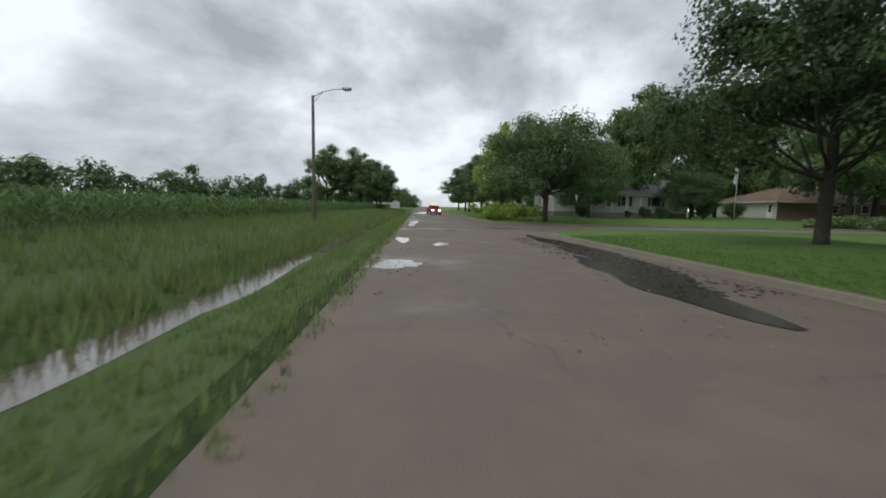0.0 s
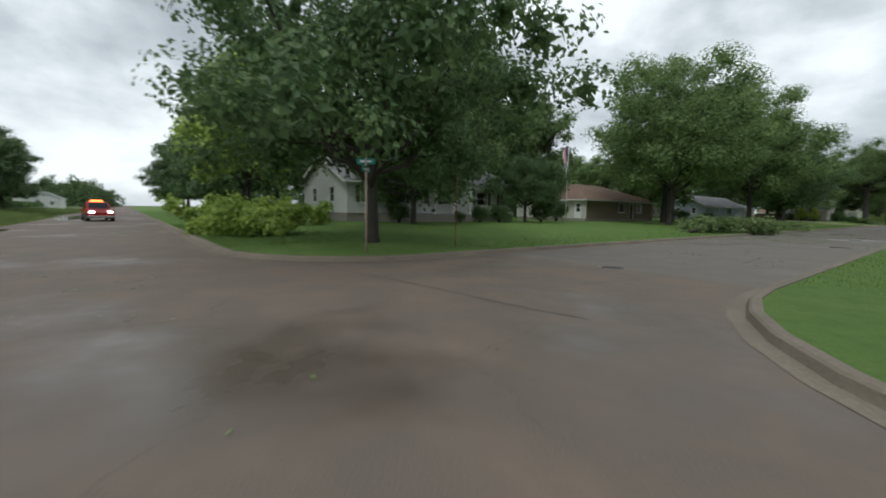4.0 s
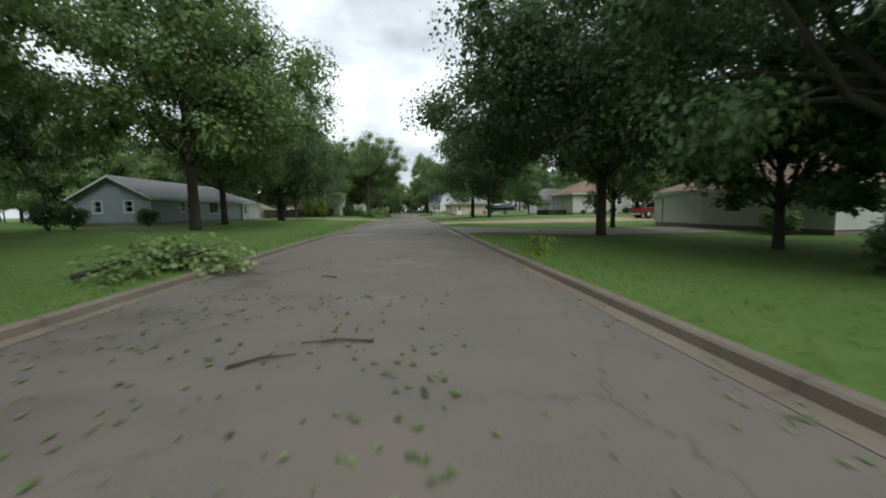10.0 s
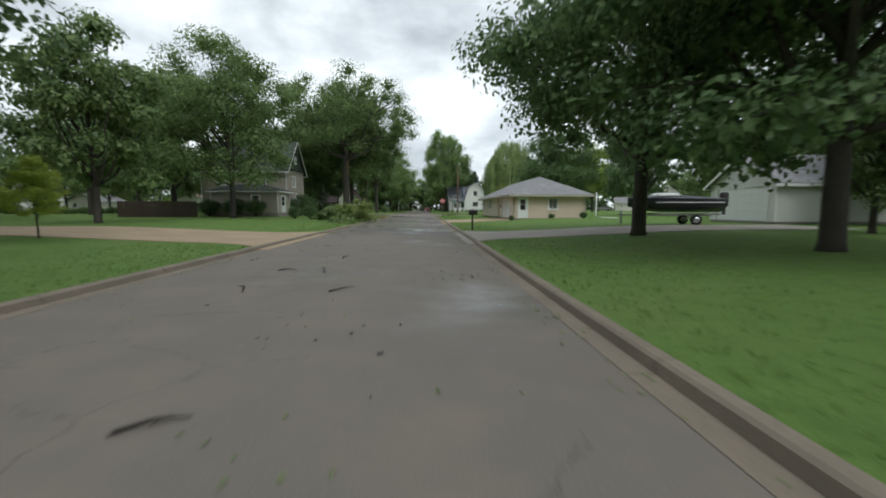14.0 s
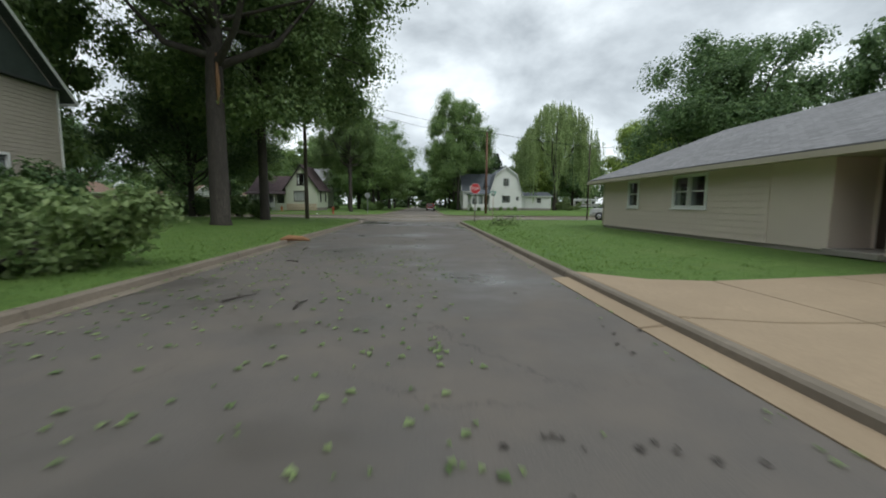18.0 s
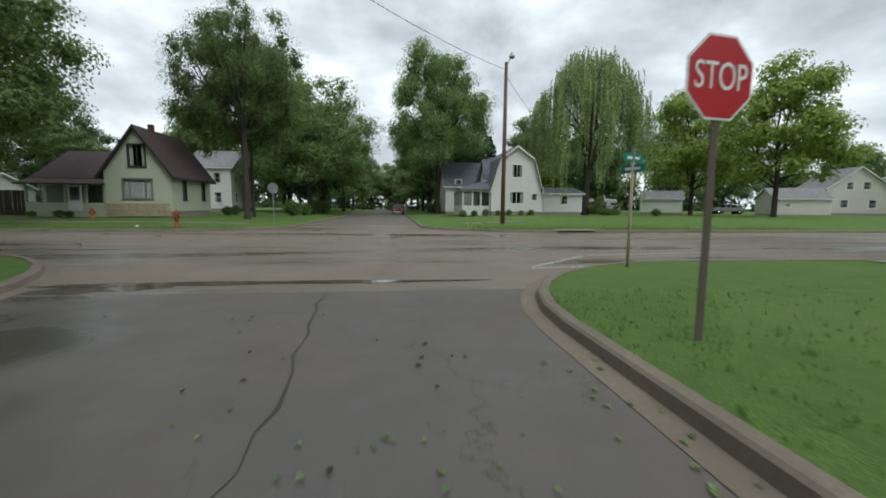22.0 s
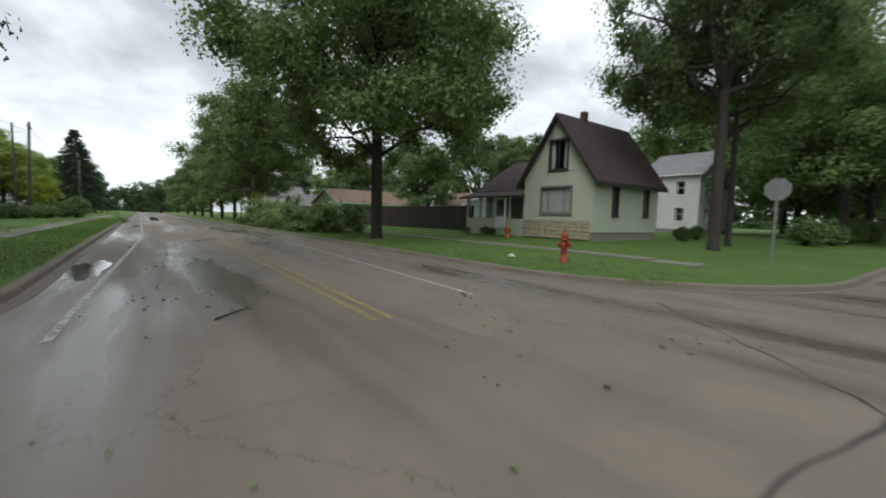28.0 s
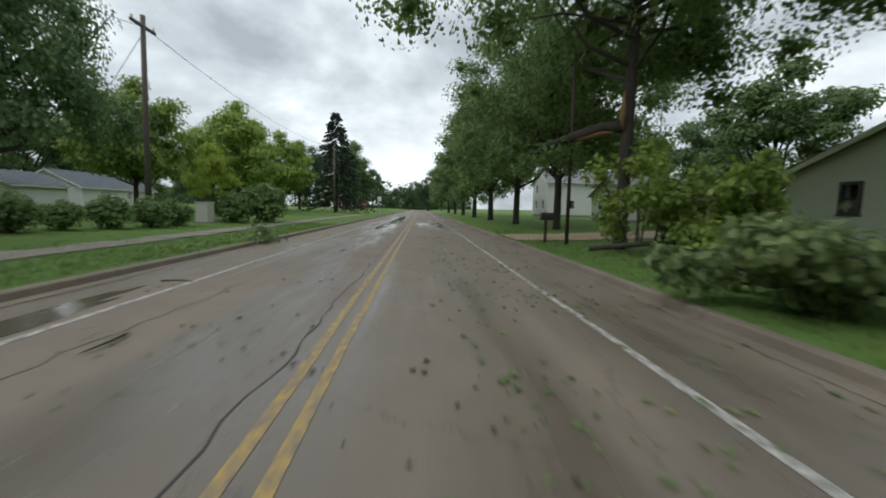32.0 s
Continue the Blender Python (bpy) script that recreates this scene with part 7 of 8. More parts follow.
    for x in wheels:
        for s in (-1, 1):
            part("wheel_arch", disc_bm(wr * 1.16, 18, s * (width / 2 - 0.1) - 0.1, s * (width / 2 - 0.1) + 0.106), M_TYRE, c, "", Matrix.Translation((x, 0, wr)))
            wheel(c, x, s * (width / 2 - 0.06), wr)
    return c


v, f = [], []
for k in range(7):
    y = 47.2 - 1.7 * k
    for x in (14.4 - 0.1 * k, 16.2, 18.6):
        v.append((x, y, max(0.03, ground_z(x, y)) + 0.03))
    if k:
        a = 3 * k - 3
        f += [(a, a + 3, a + 4, a + 1), (a + 1, a + 4, a + 5, a + 2)]
tagged(put("driveway", mesh_of("driveway", v, f, M_CONC)), "short worn concrete drive beside the tan house", "driveway", kind="structure")
v, f = [], []
for k in range(6):
    y = 61.3 + 2.2 * k
    for x in (-65.6, -63.4, -61.3):
        v.append((x, y, max(0.03, ground_z(x, y)) + 0.03))
    if k:
        a = 3 * k - 3
        f += [(a, a + 1, a + 4, a + 3), (a + 1, a + 2, a + 5, a + 4)]
tagged(put("driveway", mesh_of("driveway", v, f, M_CONC_TAN)), "sandy concrete drive behind the broken walnut", "driveway", kind="structure")
COUPE = [(-2.15, 0.4), (2.1, 0.35), (2.15, 0.62), (1.9, 0.78), (0.9, 0.92), (-1.75, 0.98), (-2.15, 0.9)]
COUPE_TOP = [(0.95, 0.88), (0.2, 1.3), (-0.75, 1.34), (-1.75, 0.95)]
car("coupe", Matrix.Translation((17.0, 42.6, ground_z(17.0, 42.6) + 0.03)) @ Matrix.Rotation(radians(-48), 4, "Z"), M_CAR_WHITE, COUPE, COUPE_TOP, 1.72, (-1.3, 1.35), 0.31, "white two-door coupe parked on the lawn drive")
TRUCK = [(-2.75, 0.55), (2.6, 0.5), (2.68, 0.8), (2.6, 1.08), (1.25, 1.16), (-2.75, 1.16)]
TRUCK_TOP = [(1.3, 1.12), (0.75, 1.75), (-0.45, 1.78), (-0.65, 1.14)]


def pickup(x, y, rz, paint, label, lights=False, z=None):
    return car("pickup_truck", Matrix.Translation((x, y, ground_z(x, y) if z is None else z)) @ Matrix.Rotation(radians(rz), 4, "Z"), paint, TRUCK, TRUCK_TOP, 1.9, (-1.75, 1.75), 0.38, label, 0.04, lights, "pickup truck")


pickup(28.6, -34.0, 6, M_CAR_RED, "faded dark red pickup parked on the drive")
pickup(2.6, 112.0, -90, M_CAR_BRIGHT, "bright red pickup parked at the kerb")
pickup(62.5, 106.0, -15, M_CAR_GREY, "grey pickup parked before the shed")
em = pickup(-44.0, -124.6, 8, M_CAR_BRIGHT, "red pickup with lit headlights and a roof beacon", True)
part("beacon", box_bm(-0.15, 0.1, -0.45, 0.45, 1.78, 1.94, 0.04), M_BEACON, em, "glowing orange roof beacon")

# the boat on its trailer
bo = base("boat", Matrix.Translation((16.8, -6.3, ground_z(16.8, -6.3))) @ Matrix.Rotation(radians(168), 4, "Z"), "long dark motor boat with pale cover on a trailer", "boat")
v, f = [], []
secs = []
for k in range(9):
    q = k / 8
    x = -2.6 + 5.2 * q
    w = 1.0 * (1 - max(0, (q - 0.5) / 0.5) ** 2.2)
    keel = 0.75 + 0.35 * max(0, (q - 0.6) / 0.4) ** 2
    secs.append([(x, -w, 1.5 + 0.12 * q), (x, -w * 0.9, 1.1), (x, 0, keel), (x, w * 0.9, 1.1), (x, w, 1.5 + 0.12 * q)])
for s in secs:
    v += s
for k in range(8):
    for i in range(4):
        f.append((5 * k + i, 5 * k + 5 + i, 5 * k + 6 + i, 5 * k + 1 + i))
f.append((0, 1, 2, 3, 4))
put("hull", mesh_of("hull", v, f, plain("dark_hull_paint", (0.03, 0.033, 0.04), 0.3, var=0.15), True), bo)
v = [(s[0][0], s[0][1] * 0.98, s[0][2] + 0.01) for s in secs] + [(s[0][0], 0, s[0][2] + 0.22 * (1 - abs(k - 3) / 6)) for k, s in enumerate(secs)] + [(s[4][0], s[4][1] * 0.98, s[4][2] + 0.01) for s in secs]
f = []
for k in range(8):
    f += [(k, k + 1, k + 10, k + 9), (k + 9, k + 10, k + 19, k + 18)]
put("cover", mesh_of("cover", v, f, plain("dark_canvas", (0.07, 0.075, 0.08), 0.85, var=0.15), True), bo)
part("stripe", box_bm(-2.4, 1.2, -1.02, 1.02, 1.3, 1.36), M_SIGN_WHITE, bo)
part("seat_hump", box_bm(-0.2, 1.1, -0.5, 0.5, 1.6, 1.9, 0.12), M_SIGN_WHITE, bo, "white cover hump")
mo = part("outboard_motor", box_bm(-3.0, -2.6, -0.2, 0.2, 1.35, 1.95, 0.08), M_DARKTRIM, bo)
part("leg", box_bm(-2.9, -2.75, -0.06, 0.06, 0.6, 1.36), M_DARKTRIM, mo)
tr = part("trailer", box_bm(-2.2, 3.2, -0.05, 0.05, 0.55, 0.63), M_METAL, bo)
for s in (-0.75, 0.75):
    part("rail", box_bm(-2.3, 1.2, s - 0.04, s + 0.04, 0.6, 0.7), M_METAL, tr)
part("axle", box_bm(-1.0, -0.9, -0.95, 0.95, 0.36, 0.44), M_METAL, tr)
part("jack", box_bm(2.9, 3.0, -0.04, 0.04, 0.0, 0.9), M_METAL, tr)
for s in (-0.95, 0.95):
    wheel(bo, -0.95, s, 0.3, 0.18)
    part("mudguard", box_bm(-1.35, -0.55, s - 0.12, s + 0.12, 0.62, 0.66, 0.02), M_DARKTRIM, bo)

# deck and rail beside the bungalow
dk = base("wooden_deck", Matrix.Translation((20.9, -20.0, ground_z(20.9, -20.0))), "dark brown wooden deck with railing", "deck")
part("platform", box_bm(0, 2.8, 0, 5.4, -0.2, 0.7), M_WOOD_DARK, dk)
for k in range(12):
    part("baluster", box_bm(0.02, 0.07, 0.1 + 0.46 * k, 0.15 + 0.46 * k, 0.7, 1.6), M_WOOD_DARK, dk)
part("handrail", box_bm(0, 0.1, 0, 5.4, 1.6, 1.68), M_WOOD_DARK, dk)
# dish on a stand by the bungalow
di = base("satellite_dish", at(31.9, -23.4), "grey satellite dish on a steel post", "satellite dish")
put("post", tube_mesh("post", [(0, 0, -0.2), (0, 0, 2.2)], [0.04, 0.04], M_METAL, 8), di)
put("dish", tube_mesh("dish", [(0, -0.25, 2.35), (0, -0.12, 2.3), (0, -0.05, 2.28)], [0.42, 0.3, 0.05], M_METAL, 18), di)
bg = base("plastic_bag", at(-12.9, 63.2, 0, 0.42), "crumpled white plastic bag on the verge grass", "plastic bag")
v, f = [], []
rb = random.Random(12)
for k in range(5):
    for q in range(10):
        a = q * 0.628
        w = (0.2, 0.27, 0.24, 0.14, 0.03)[k] * rb.uniform(0.7, 1.25)
        v.append((w * 1.3 * math.cos(a), w * math.sin(a), 0.07 * k * rb.uniform(0.8, 1.2)))
for k in range(4):
    for q in range(10):
        f.append((10 * k + q, 10 * k + (q + 1) % 10, 10 * k + 10 + (q + 1) % 10, 10 * k + 10 + q))
put("film", mesh_of("film", v, f, M_DOOR_WHITE), bg)
bu = base("bucket", at(29.4, -23.3), "white plastic bucket by the bungalow wall", "bucket")
put("pail", tube_mesh("pail", [(0, 0, 0.0), (0, 0, 0.02), (0, 0, 0.42), (0, 0, 0.44), (0, 0, 0.40)], [0.13, 0.15, 0.19, 0.2, 0.17], M_DOOR_WHITE, 16), bu)
put("handle", tube_mesh("handle", [(-0.19, 0, 0.4), (-0.14, 0.12, 0.34), (0.0, 0.2, 0.3), (0.14, 0.12, 0.34), (0.19, 0, 0.4)], [0.006] * 5, M_METAL, 5), bu)
pq = base("wall_plaque", Matrix.Translation((10.56, 16.75, 1.72)), "round reddish plaque on the tan wall", "wall plaque")
part("disc", disc_bm(0.2, 20, -0.02, 0.02), M_WOOD_RED, pq, "", Matrix.Rotation(radians(90), 4, "Z"))
wlm = base("wall_lamp", Matrix.Translation((10.53, 17.45, 1.85)), "small brass wall lamp beside the recessed entry", "wall lamp")
part("bracket", box_bm(-0.06, 0.03, -0.04, 0.04, 0.0, 0.08, 0.01), M_BRASS, wlm)
part("shade", box_bm(-0.14, -0.04, -0.06, 0.06, -0.2, 0.04, 0.02), M_LENS, wlm)
# camper beyond the lawn
cp = base("camper", Matrix.Translation((43.5, 117.0, ground_z(43.5, 117.0))) @ Matrix.Rotation(radians(-25), 4, "Z"), "white camper parked behind the willow", "camper")
part("body", box_bm(-2.6, 2.2, -1.1, 1.1, 0.55, 2.75, 0.18), M_CAR_WHITE, cp)
part("overcab", box_bm(2.0, 3.3, -1.05, 1.05, 1.9, 2.7, 0.18), M_CAR_WHITE, cp)
part("cab", box_bm(2.2, 4.0, -0.95, 0.95, 0.5, 1.55, 0.15), M_CAR_WHITE, cp)
part("windscreen", box_bm(2.3, 3.0, -0.9, 0.9, 1.5, 1.95, 0.08), M_TINT, cp)
for a, b in ((-1.9, -0.9), (0.4, 1.4)):
    part("side_window", box_bm(a, b, -1.115, -1.09, 1.5, 2.1, 0.01), M_TINT, cp)
part("stripe", box_bm(-2.5, 2.1, -1.112, -1.095, 1.15, 1.28), M_WOOD_RED, cp)
for x in (-1.6, 3.0):
    for q in (-0.98, 0.98):
        wheel(cp, x, q, 0.36)
# gutter pipe lying away from the tan house
sp_ = base("downspout", Matrix.Translation((17.9, 7.4, ground_z(17.9, 7.4))), "white downspout lying out over the lawn", "downspout")
put("pipe", tube_mesh("pipe", [(0.1, 0.2, 2.5), (0.1, 0.2, 0.25), (0.4, -0.2, 0.12), (1.6, -1.2, 0.08)], [0.05] * 4, M_TRIM, 6), sp_)

# ---------------------------------------------------------------- storm debris


M_LEAF_YOUNG = leaf_material("pale_torn_leaf", (0.15, 0.22, 0.05), (0.44, 0.52, 0.19))


def fallen_branch(x, y, rz, length, width, h, leaf, label, seed, n=2600, size=0.22):
    r = random.Random(seed)
    fb = base("fallen_branch", at(x, y, rz), label, "fallen branch", "storm debris")
    v, f, tv, tf = [], [], [], []
    main = [Vector((-length * 0.5, 0, 0.15)), Vector((-length * 0.15, r.uniform(-.2, .2), 0.4)), Vector((length * 0.2, r.uniform(-.3, .3), 0.5)), Vector((length * 0.48, 0, 0.35))]
    thick = min(1.0, length / 8.0)
    tube(tv, tf, main, [0.14 * thick, 0.11 * thick, 0.07 * thick, 0.02 * thick], 7)
    tips = []
    for k in range(22):
        s = main[1].lerp(main[3], r.random()) if r.random() < 0.75 else main[0].lerp(main[1], r.uniform(0.4, 1))
        a = r.uniform(0, 6.28)
        q = r.uniform(0.35, 1.0)
        e = Vector((s.x + math.cos(a) * length * 0.22 * q, math.sin(a) * width * 0.5 * q, r.uniform(0.15, 1.0) * h * (1 - 0.5 * abs(s.x) / length)))
        put("twig", tube_mesh("twig", [s, s.lerp(e, 0.5) + Vector((0, 0, 0.12)), e], [0.045 * thick, 0.03 * thick, 0.008 * thick], M_BARK, 5), fb)
        tips.append((s, e))
    if h > 1.0:
        for s, e in tips:
            for q in (0.55, 0.95):
                c = s.lerp(e, q)
                c.z = max(0.35, c.z)
                clump(v, f, c, 0.12 * width + 0.1, 70 if size > 0.18 else 130, size, r, 0.75, 0.3, 0.62)
    for k in range(n if h <= 1.0 else n // 3):
        s, e = tips[k % len(tips)]
        p = s.lerp(e, r.uniform(0.35, 1.12)) + rand_dir(r) * r.uniform(0.05, 0.6)
        p.z = max(0.03, p.z)
        add_leaf(v, f, p, (e - s).normalized(), size * r.uniform(0.6, 1.3), r, 0.25)
    put("limb", mesh_of("limb", tv, tf, M_BARK, True), fb)
    put("foliage", mesh_of("foliage", v, f, leaf), fb)
    return fb


fallen_branch(28.6, 88.8, 20, 5.5, 3.4, 2.6, M_LEAF_WILLOW, "fallen willow limb heaped beside the trunk", 110, 3800, 0.2)
fallen_branch(-17.5, -118.2, 12, 8.0, 4.4, 1.9, M_LEAF_PALE, "large fallen limb with yellow-green leaves at the kerb", 91, 5200, 0.26)
fallen_branch(-23.0, -115.5, 60, 7.0, 4.5, 2.0, M_LEAF_PALE, "fallen yellow-green limb on the lawn", 92, 3600, 0.26)
fallen_branch(-5.6, -84.5, 80, 9.5, 5.0, 1.0, M_LEAF_FALLEN, "fallen leafy limb lying across the kerb into the street", 93, 6500, 0.24)
fallen_branch(-7.5, -79.0, 30, 7.0, 5.0, 0.9, M_LEAF_FALLEN, "fallen leafy limb on the lawn", 94, 4200, 0.23)
fallen_branch(-4.9, 11.0, 70, 4.6, 3.4, 2.3, M_LEAF_YOUNG, "fallen leafy branch heaped at the kerb", 95, 3600, 0.19)
fallen_branch(-7.6, 17.0, 40, 5.5, 3.6, 1.7, M_LEAF_FALLEN, "fallen leafy branch heaped on the lawn", 107, 2600, 0.16)
fallen_branch(-8.2, 12.8, 20, 4.0, 2.6, 1.2, M_LEAF_FALLEN, "fallen leafy branch on the lawn", 96, 1800, 0.22)
fallen_branch(-40.5, 62.9, 8, 10.0, 5.2, 2.8, M_LEAF_WILLOW, "huge fallen limb heaped over the verge", 97, 9000, 0.19)
fallen_branch(-37.5, 65.0, -12, 6.5, 3.4, 1.5, M_LEAF_ASH, "fallen leafy limb on the verge", 98, 4000, 0.19)
fallen_branch(-34.8, 63.4, -6, 6.5, 4.0, 2.0, M_LEAF_ASH, "fallen leafy limb heaped beside the kerb", 108, 4500, 0.19)
fallen_branch(-30.6, 64.6, -10, 6.0, 3.8, 1.9, M_LEAF_ASH, "fallen leafy limb heaped under the walnut", 109, 4200, 0.19)
fallen_branch(-47.5, 63.6, 20, 8.0, 4.0, 2.2, M_LEAF_WILLOW, "fallen leafy limb before the fence", 99, 4500, 0.2)
fallen_branch(-55.0, 64.6, 70, 5.0, 4.0, 3.6, M_LEAF_PALE, "broken leafy limb leaning under the tree", 100, 3600, 0.2)
fallen_branch(-60.0, 50.8, 10, 2.0, 1.0, 0.3, M_LEAF_FALLEN, "small fallen branch in the gutter", 101, 300, 0.16)
fallen_branch(6.2, 35.9, 0, 1.7, 0.9, 0.26, M_LEAF_FALLEN, "small fallen branch with dull green leaves on the lawn", 102, 700, 0.12)
fallen_branch(-5.5, 5.0, 40, 2.6, 1.6, 0.5, M_LEAF_FALLEN, "small fallen branch at the kerb", 104, 500, 0.17)
fallen_branch(-5.0, -67.8, 50, 3.4, 1.9, 0.55, M_LEAF_FALLEN, "leafy branch lying over the kerb", 111, 1100, 0.17)
fallen_branch(4.6, -66.0, 85, 1.3, 0.7, 0.25, M_LEAF_LIME, "small yellowing branch at the kerb", 105, 160, 0.12)
fallen_branch(-6.4, -12.0 + 30, 85, 3.0, 1.8, 0.7, M_LEAF_FALLEN, "leafy branch at the street edge", 106, 900, 0.18)
wd = base("split_log", Matrix.Translation((-4.0, 25.2, 0.02)) @ Matrix.Rotation(radians(25), 4, "Z"), "raw torn piece of pale orange wood by the kerb", "log")
put("wood", tube_mesh("wood", [(-0.5, 0, 0.12), (-0.2, 0.05, 0.2), (0.3, 0, 0.16), (0.55, -0.05, 0.08)], [0.06, 0.11, 0.09, 0.03], M_BARK_RAW, 8), wd)
# torn strips of raw wood on two broken trunks
for x, y, z, h, a in ((-9.86, 32.14, 6.6, 2.6, 40), (-57.5, 63.9, 4.3, 1.3, 20), (-57.45, 63.92, 1.5, 0.4, 60)):
    tw = base("torn_wood", Matrix.Translation((x, y, z)) @ Matrix.Rotation(radians(a), 4, "Z"), "raw orange wood where a limb tore from the trunk", "torn wood")
    put("strip", tube_mesh("strip", [(0, 0, 0), (0.02, -0.06, h * 0.4), (0, -0.02, h)], [0.04, 0.11, 0.03], M_BARK_RAW, 7), tw)


bl = base("broken_limb", Matrix.Identity(4), "thick broken limb hanging from the split walnut trunk", "broken limb", "storm debris")
put("limb", tube_mesh("limb", [(-57.55, 64.0, 4.4), (-58.0, 63.5, 4.45), (-58.7, 62.7, 4.25), (-59.4, 62.0, 4.0), (-60.0, 61.4, 3.7)], [0.16, 0.22, 0.19, 0.15, 0.05], M_BARK, 9), bl)
put("torn_end", tube_mesh("torn_end", [(-57.7, 63.7, 4.24), (-58.05, 63.35, 4.28), (-58.6, 62.7, 4.1)], [0.03, 0.12, 0.03], M_BARK_RAW, 7), bl)
v, f = [], []
for q in range(9):
    c = Vector((-58.9, 62.5, 4.1)).lerp(Vector((-60.5, 61.0, 3.2)), q / 8) + Vector((0.25 * math.sin(q * 2.1), 0.25 * math.cos(q * 1.7), -0.15))
    clump(v, f, c, 0.55, 60, 0.16, random.Random(200 + q), 0.9, 0.6)
put("foliage", mesh_of("foliage", v, f, M_LEAF_ASH), bl)


def litter(name, n, area, label, leaf, seed, size=(0.05, 0.13)):
    """Loose leaves lying flat on the road, joined."""
    r = random.Random(seed)
    v, f = [], []
    x0, x1, y0, y1 = area
    while n > 0:
        cx, cy = r.uniform(x0, x1), r.uniform(y0, y1)
        for _ in range(r.randint(1, 9)):
            x, y = cx + r.gauss(0, 0.35), cy + r.gauss(0, 0.5)
            if not (x0 < x < x1 and y0 < y < y1) or on_drive(x, y):
                continue
            s, a = r.uniform(*size), r.uniform(0, 6.28)
            d = Vector((math.cos(a), math.sin(a), 0)) * s
            e = Vector((-d.y, d.x, 0)) * 0.4
            c = Vector((x, y, ground_z(x, y) + 0.012))
            k = len(v)
            v += [c - d * 0.5, c + e + Vector((0, 0, 0.02)), c + d * 0.5, c - e + Vector((0, 0, 0.015))]
            f += [(k, k + 1, k + 2), (k, k + 2, k + 3)]
            n -= 1
    tagged(put(name, mesh_of(name, v, f, leaf)), label, "leaf litter", kind="stuff")


litter("leaf_litter", 900, (-4.1, 3.7, -108, 44), "torn green leaves scattered over the street", M_LEAF_FALLEN, 111, (0.03, 0.07))
litter("leaf_litter", 1100, (-4.2, 1.5, -93, -70), "torn green leaves under the fallen limb", M_LEAF_FALLEN, 112, (0.05, 0.12))
litter("leaf_litter", 1200, (-4.4, 1.5, 0, 22), "torn green leaves beside the heaped branch", M_LEAF_FALLEN, 113, (0.05, 0.12))
litter("leaf_litter", 700, (-80, 10, 51.5, 60.8), "torn green leaves scattered over the wet street", M_LEAF_FALLEN, 114, (0.03, 0.08))
litter("leaf_litter", 900, (-64, -26, 57.2, 61.0), "torn green leaves below the huge fallen limb", M_LEAF_FALLEN, 121, (0.05, 0.12))
litter("leaf_litter", 400, (-60, 28, -128, -120.6), "torn leaves and mud clods on the field road", M_LEAF_FALLEN, 115, (0.03, 0.08))
litter("leaf_litter", 700, (3.2, 3.75, -100, 42), "torn leaves gathered in the gutter", M_LEAF_FALLEN, 124, (0.03, 0.09))
litter("leaf_litter", 700, (-4.2, -3.6, -100, 42), "torn leaves gathered in the gutter", M_LEAF_FALLEN, 125, (0.03, 0.09))
litter("leaf_litter", 500, (-80, -8, 50.0, 50.9 - 0.5), "torn leaves gathered in the gutter", M_LEAF_FALLEN, 126, (0.03, 0.09))
litter("bark_litter", 420, (-4.1, 3.7, -108, 44), "dark bits of bark and twig on the street", M_BARK, 116, (0.03, 0.09))
litter("bark_litter", 350, (-70, 10, 51.5, 60.8), "dark bits of bark and twig on the wet street", M_BARK, 117, (0.03, 0.1))
litter("lawn_litter", 260, (-12, -4.6, -100, 30), "torn leaves lying on the lawn", M_LEAF_FALLEN, 118, (0.04, 0.1))
litter("lawn_litter", 150, (4.3, 12, -60, 40), "torn leaves lying on the lawn", M_LEAF_FALLEN, 119, (0.04, 0.1))
litter("mud_clods", 700, (11.5, 25, -123.2, -120.7), "wet clods of mud and bark washed into the gutter", M_MUD, 122, (0.04, 0.16))
litter("mud_clods", 260, (-40, 26, -129.0, -127.6), "clods of mud along the road edge", M_MUD, 123, (0.03, 0.12))
r = random.Random(120)
for k in range(46):
    if k < 30:
        x, y = r.uniform(-3.6, 3.3), r.uniform(-100, 42)
    else:
        x, y = r.uniform(-55, 4), r.uniform(52, 60)
    a, ln = r.uniform(0, 180), r.uniform(0.3, 1.1)
    tg = base("twig", Matrix.Translation((x, y, 0.012)) @ Matrix.Rotation(radians(a), 4, "Z"), "dark broken twig lying on the road", "twig", "storm debris")
    put("stick", tube_mesh("stick", [(-ln / 2, 0, 0.01), (0, r.uniform(-.08, .08), 0.03), (ln / 2, r.uniform(-.1, .1), 0.012)], [0.018, 0.014, 0.006], M_BARK, 5), tg)
    put("side_twig", tube_mesh("side_twig", [(0, 0, 0.025), (ln * 0.2, ln * 0.18, 0.03)], [0.01, 0.005], M_BARK, 4), tg)

# ---------------------------------------------------------------- corn, weeds and grass


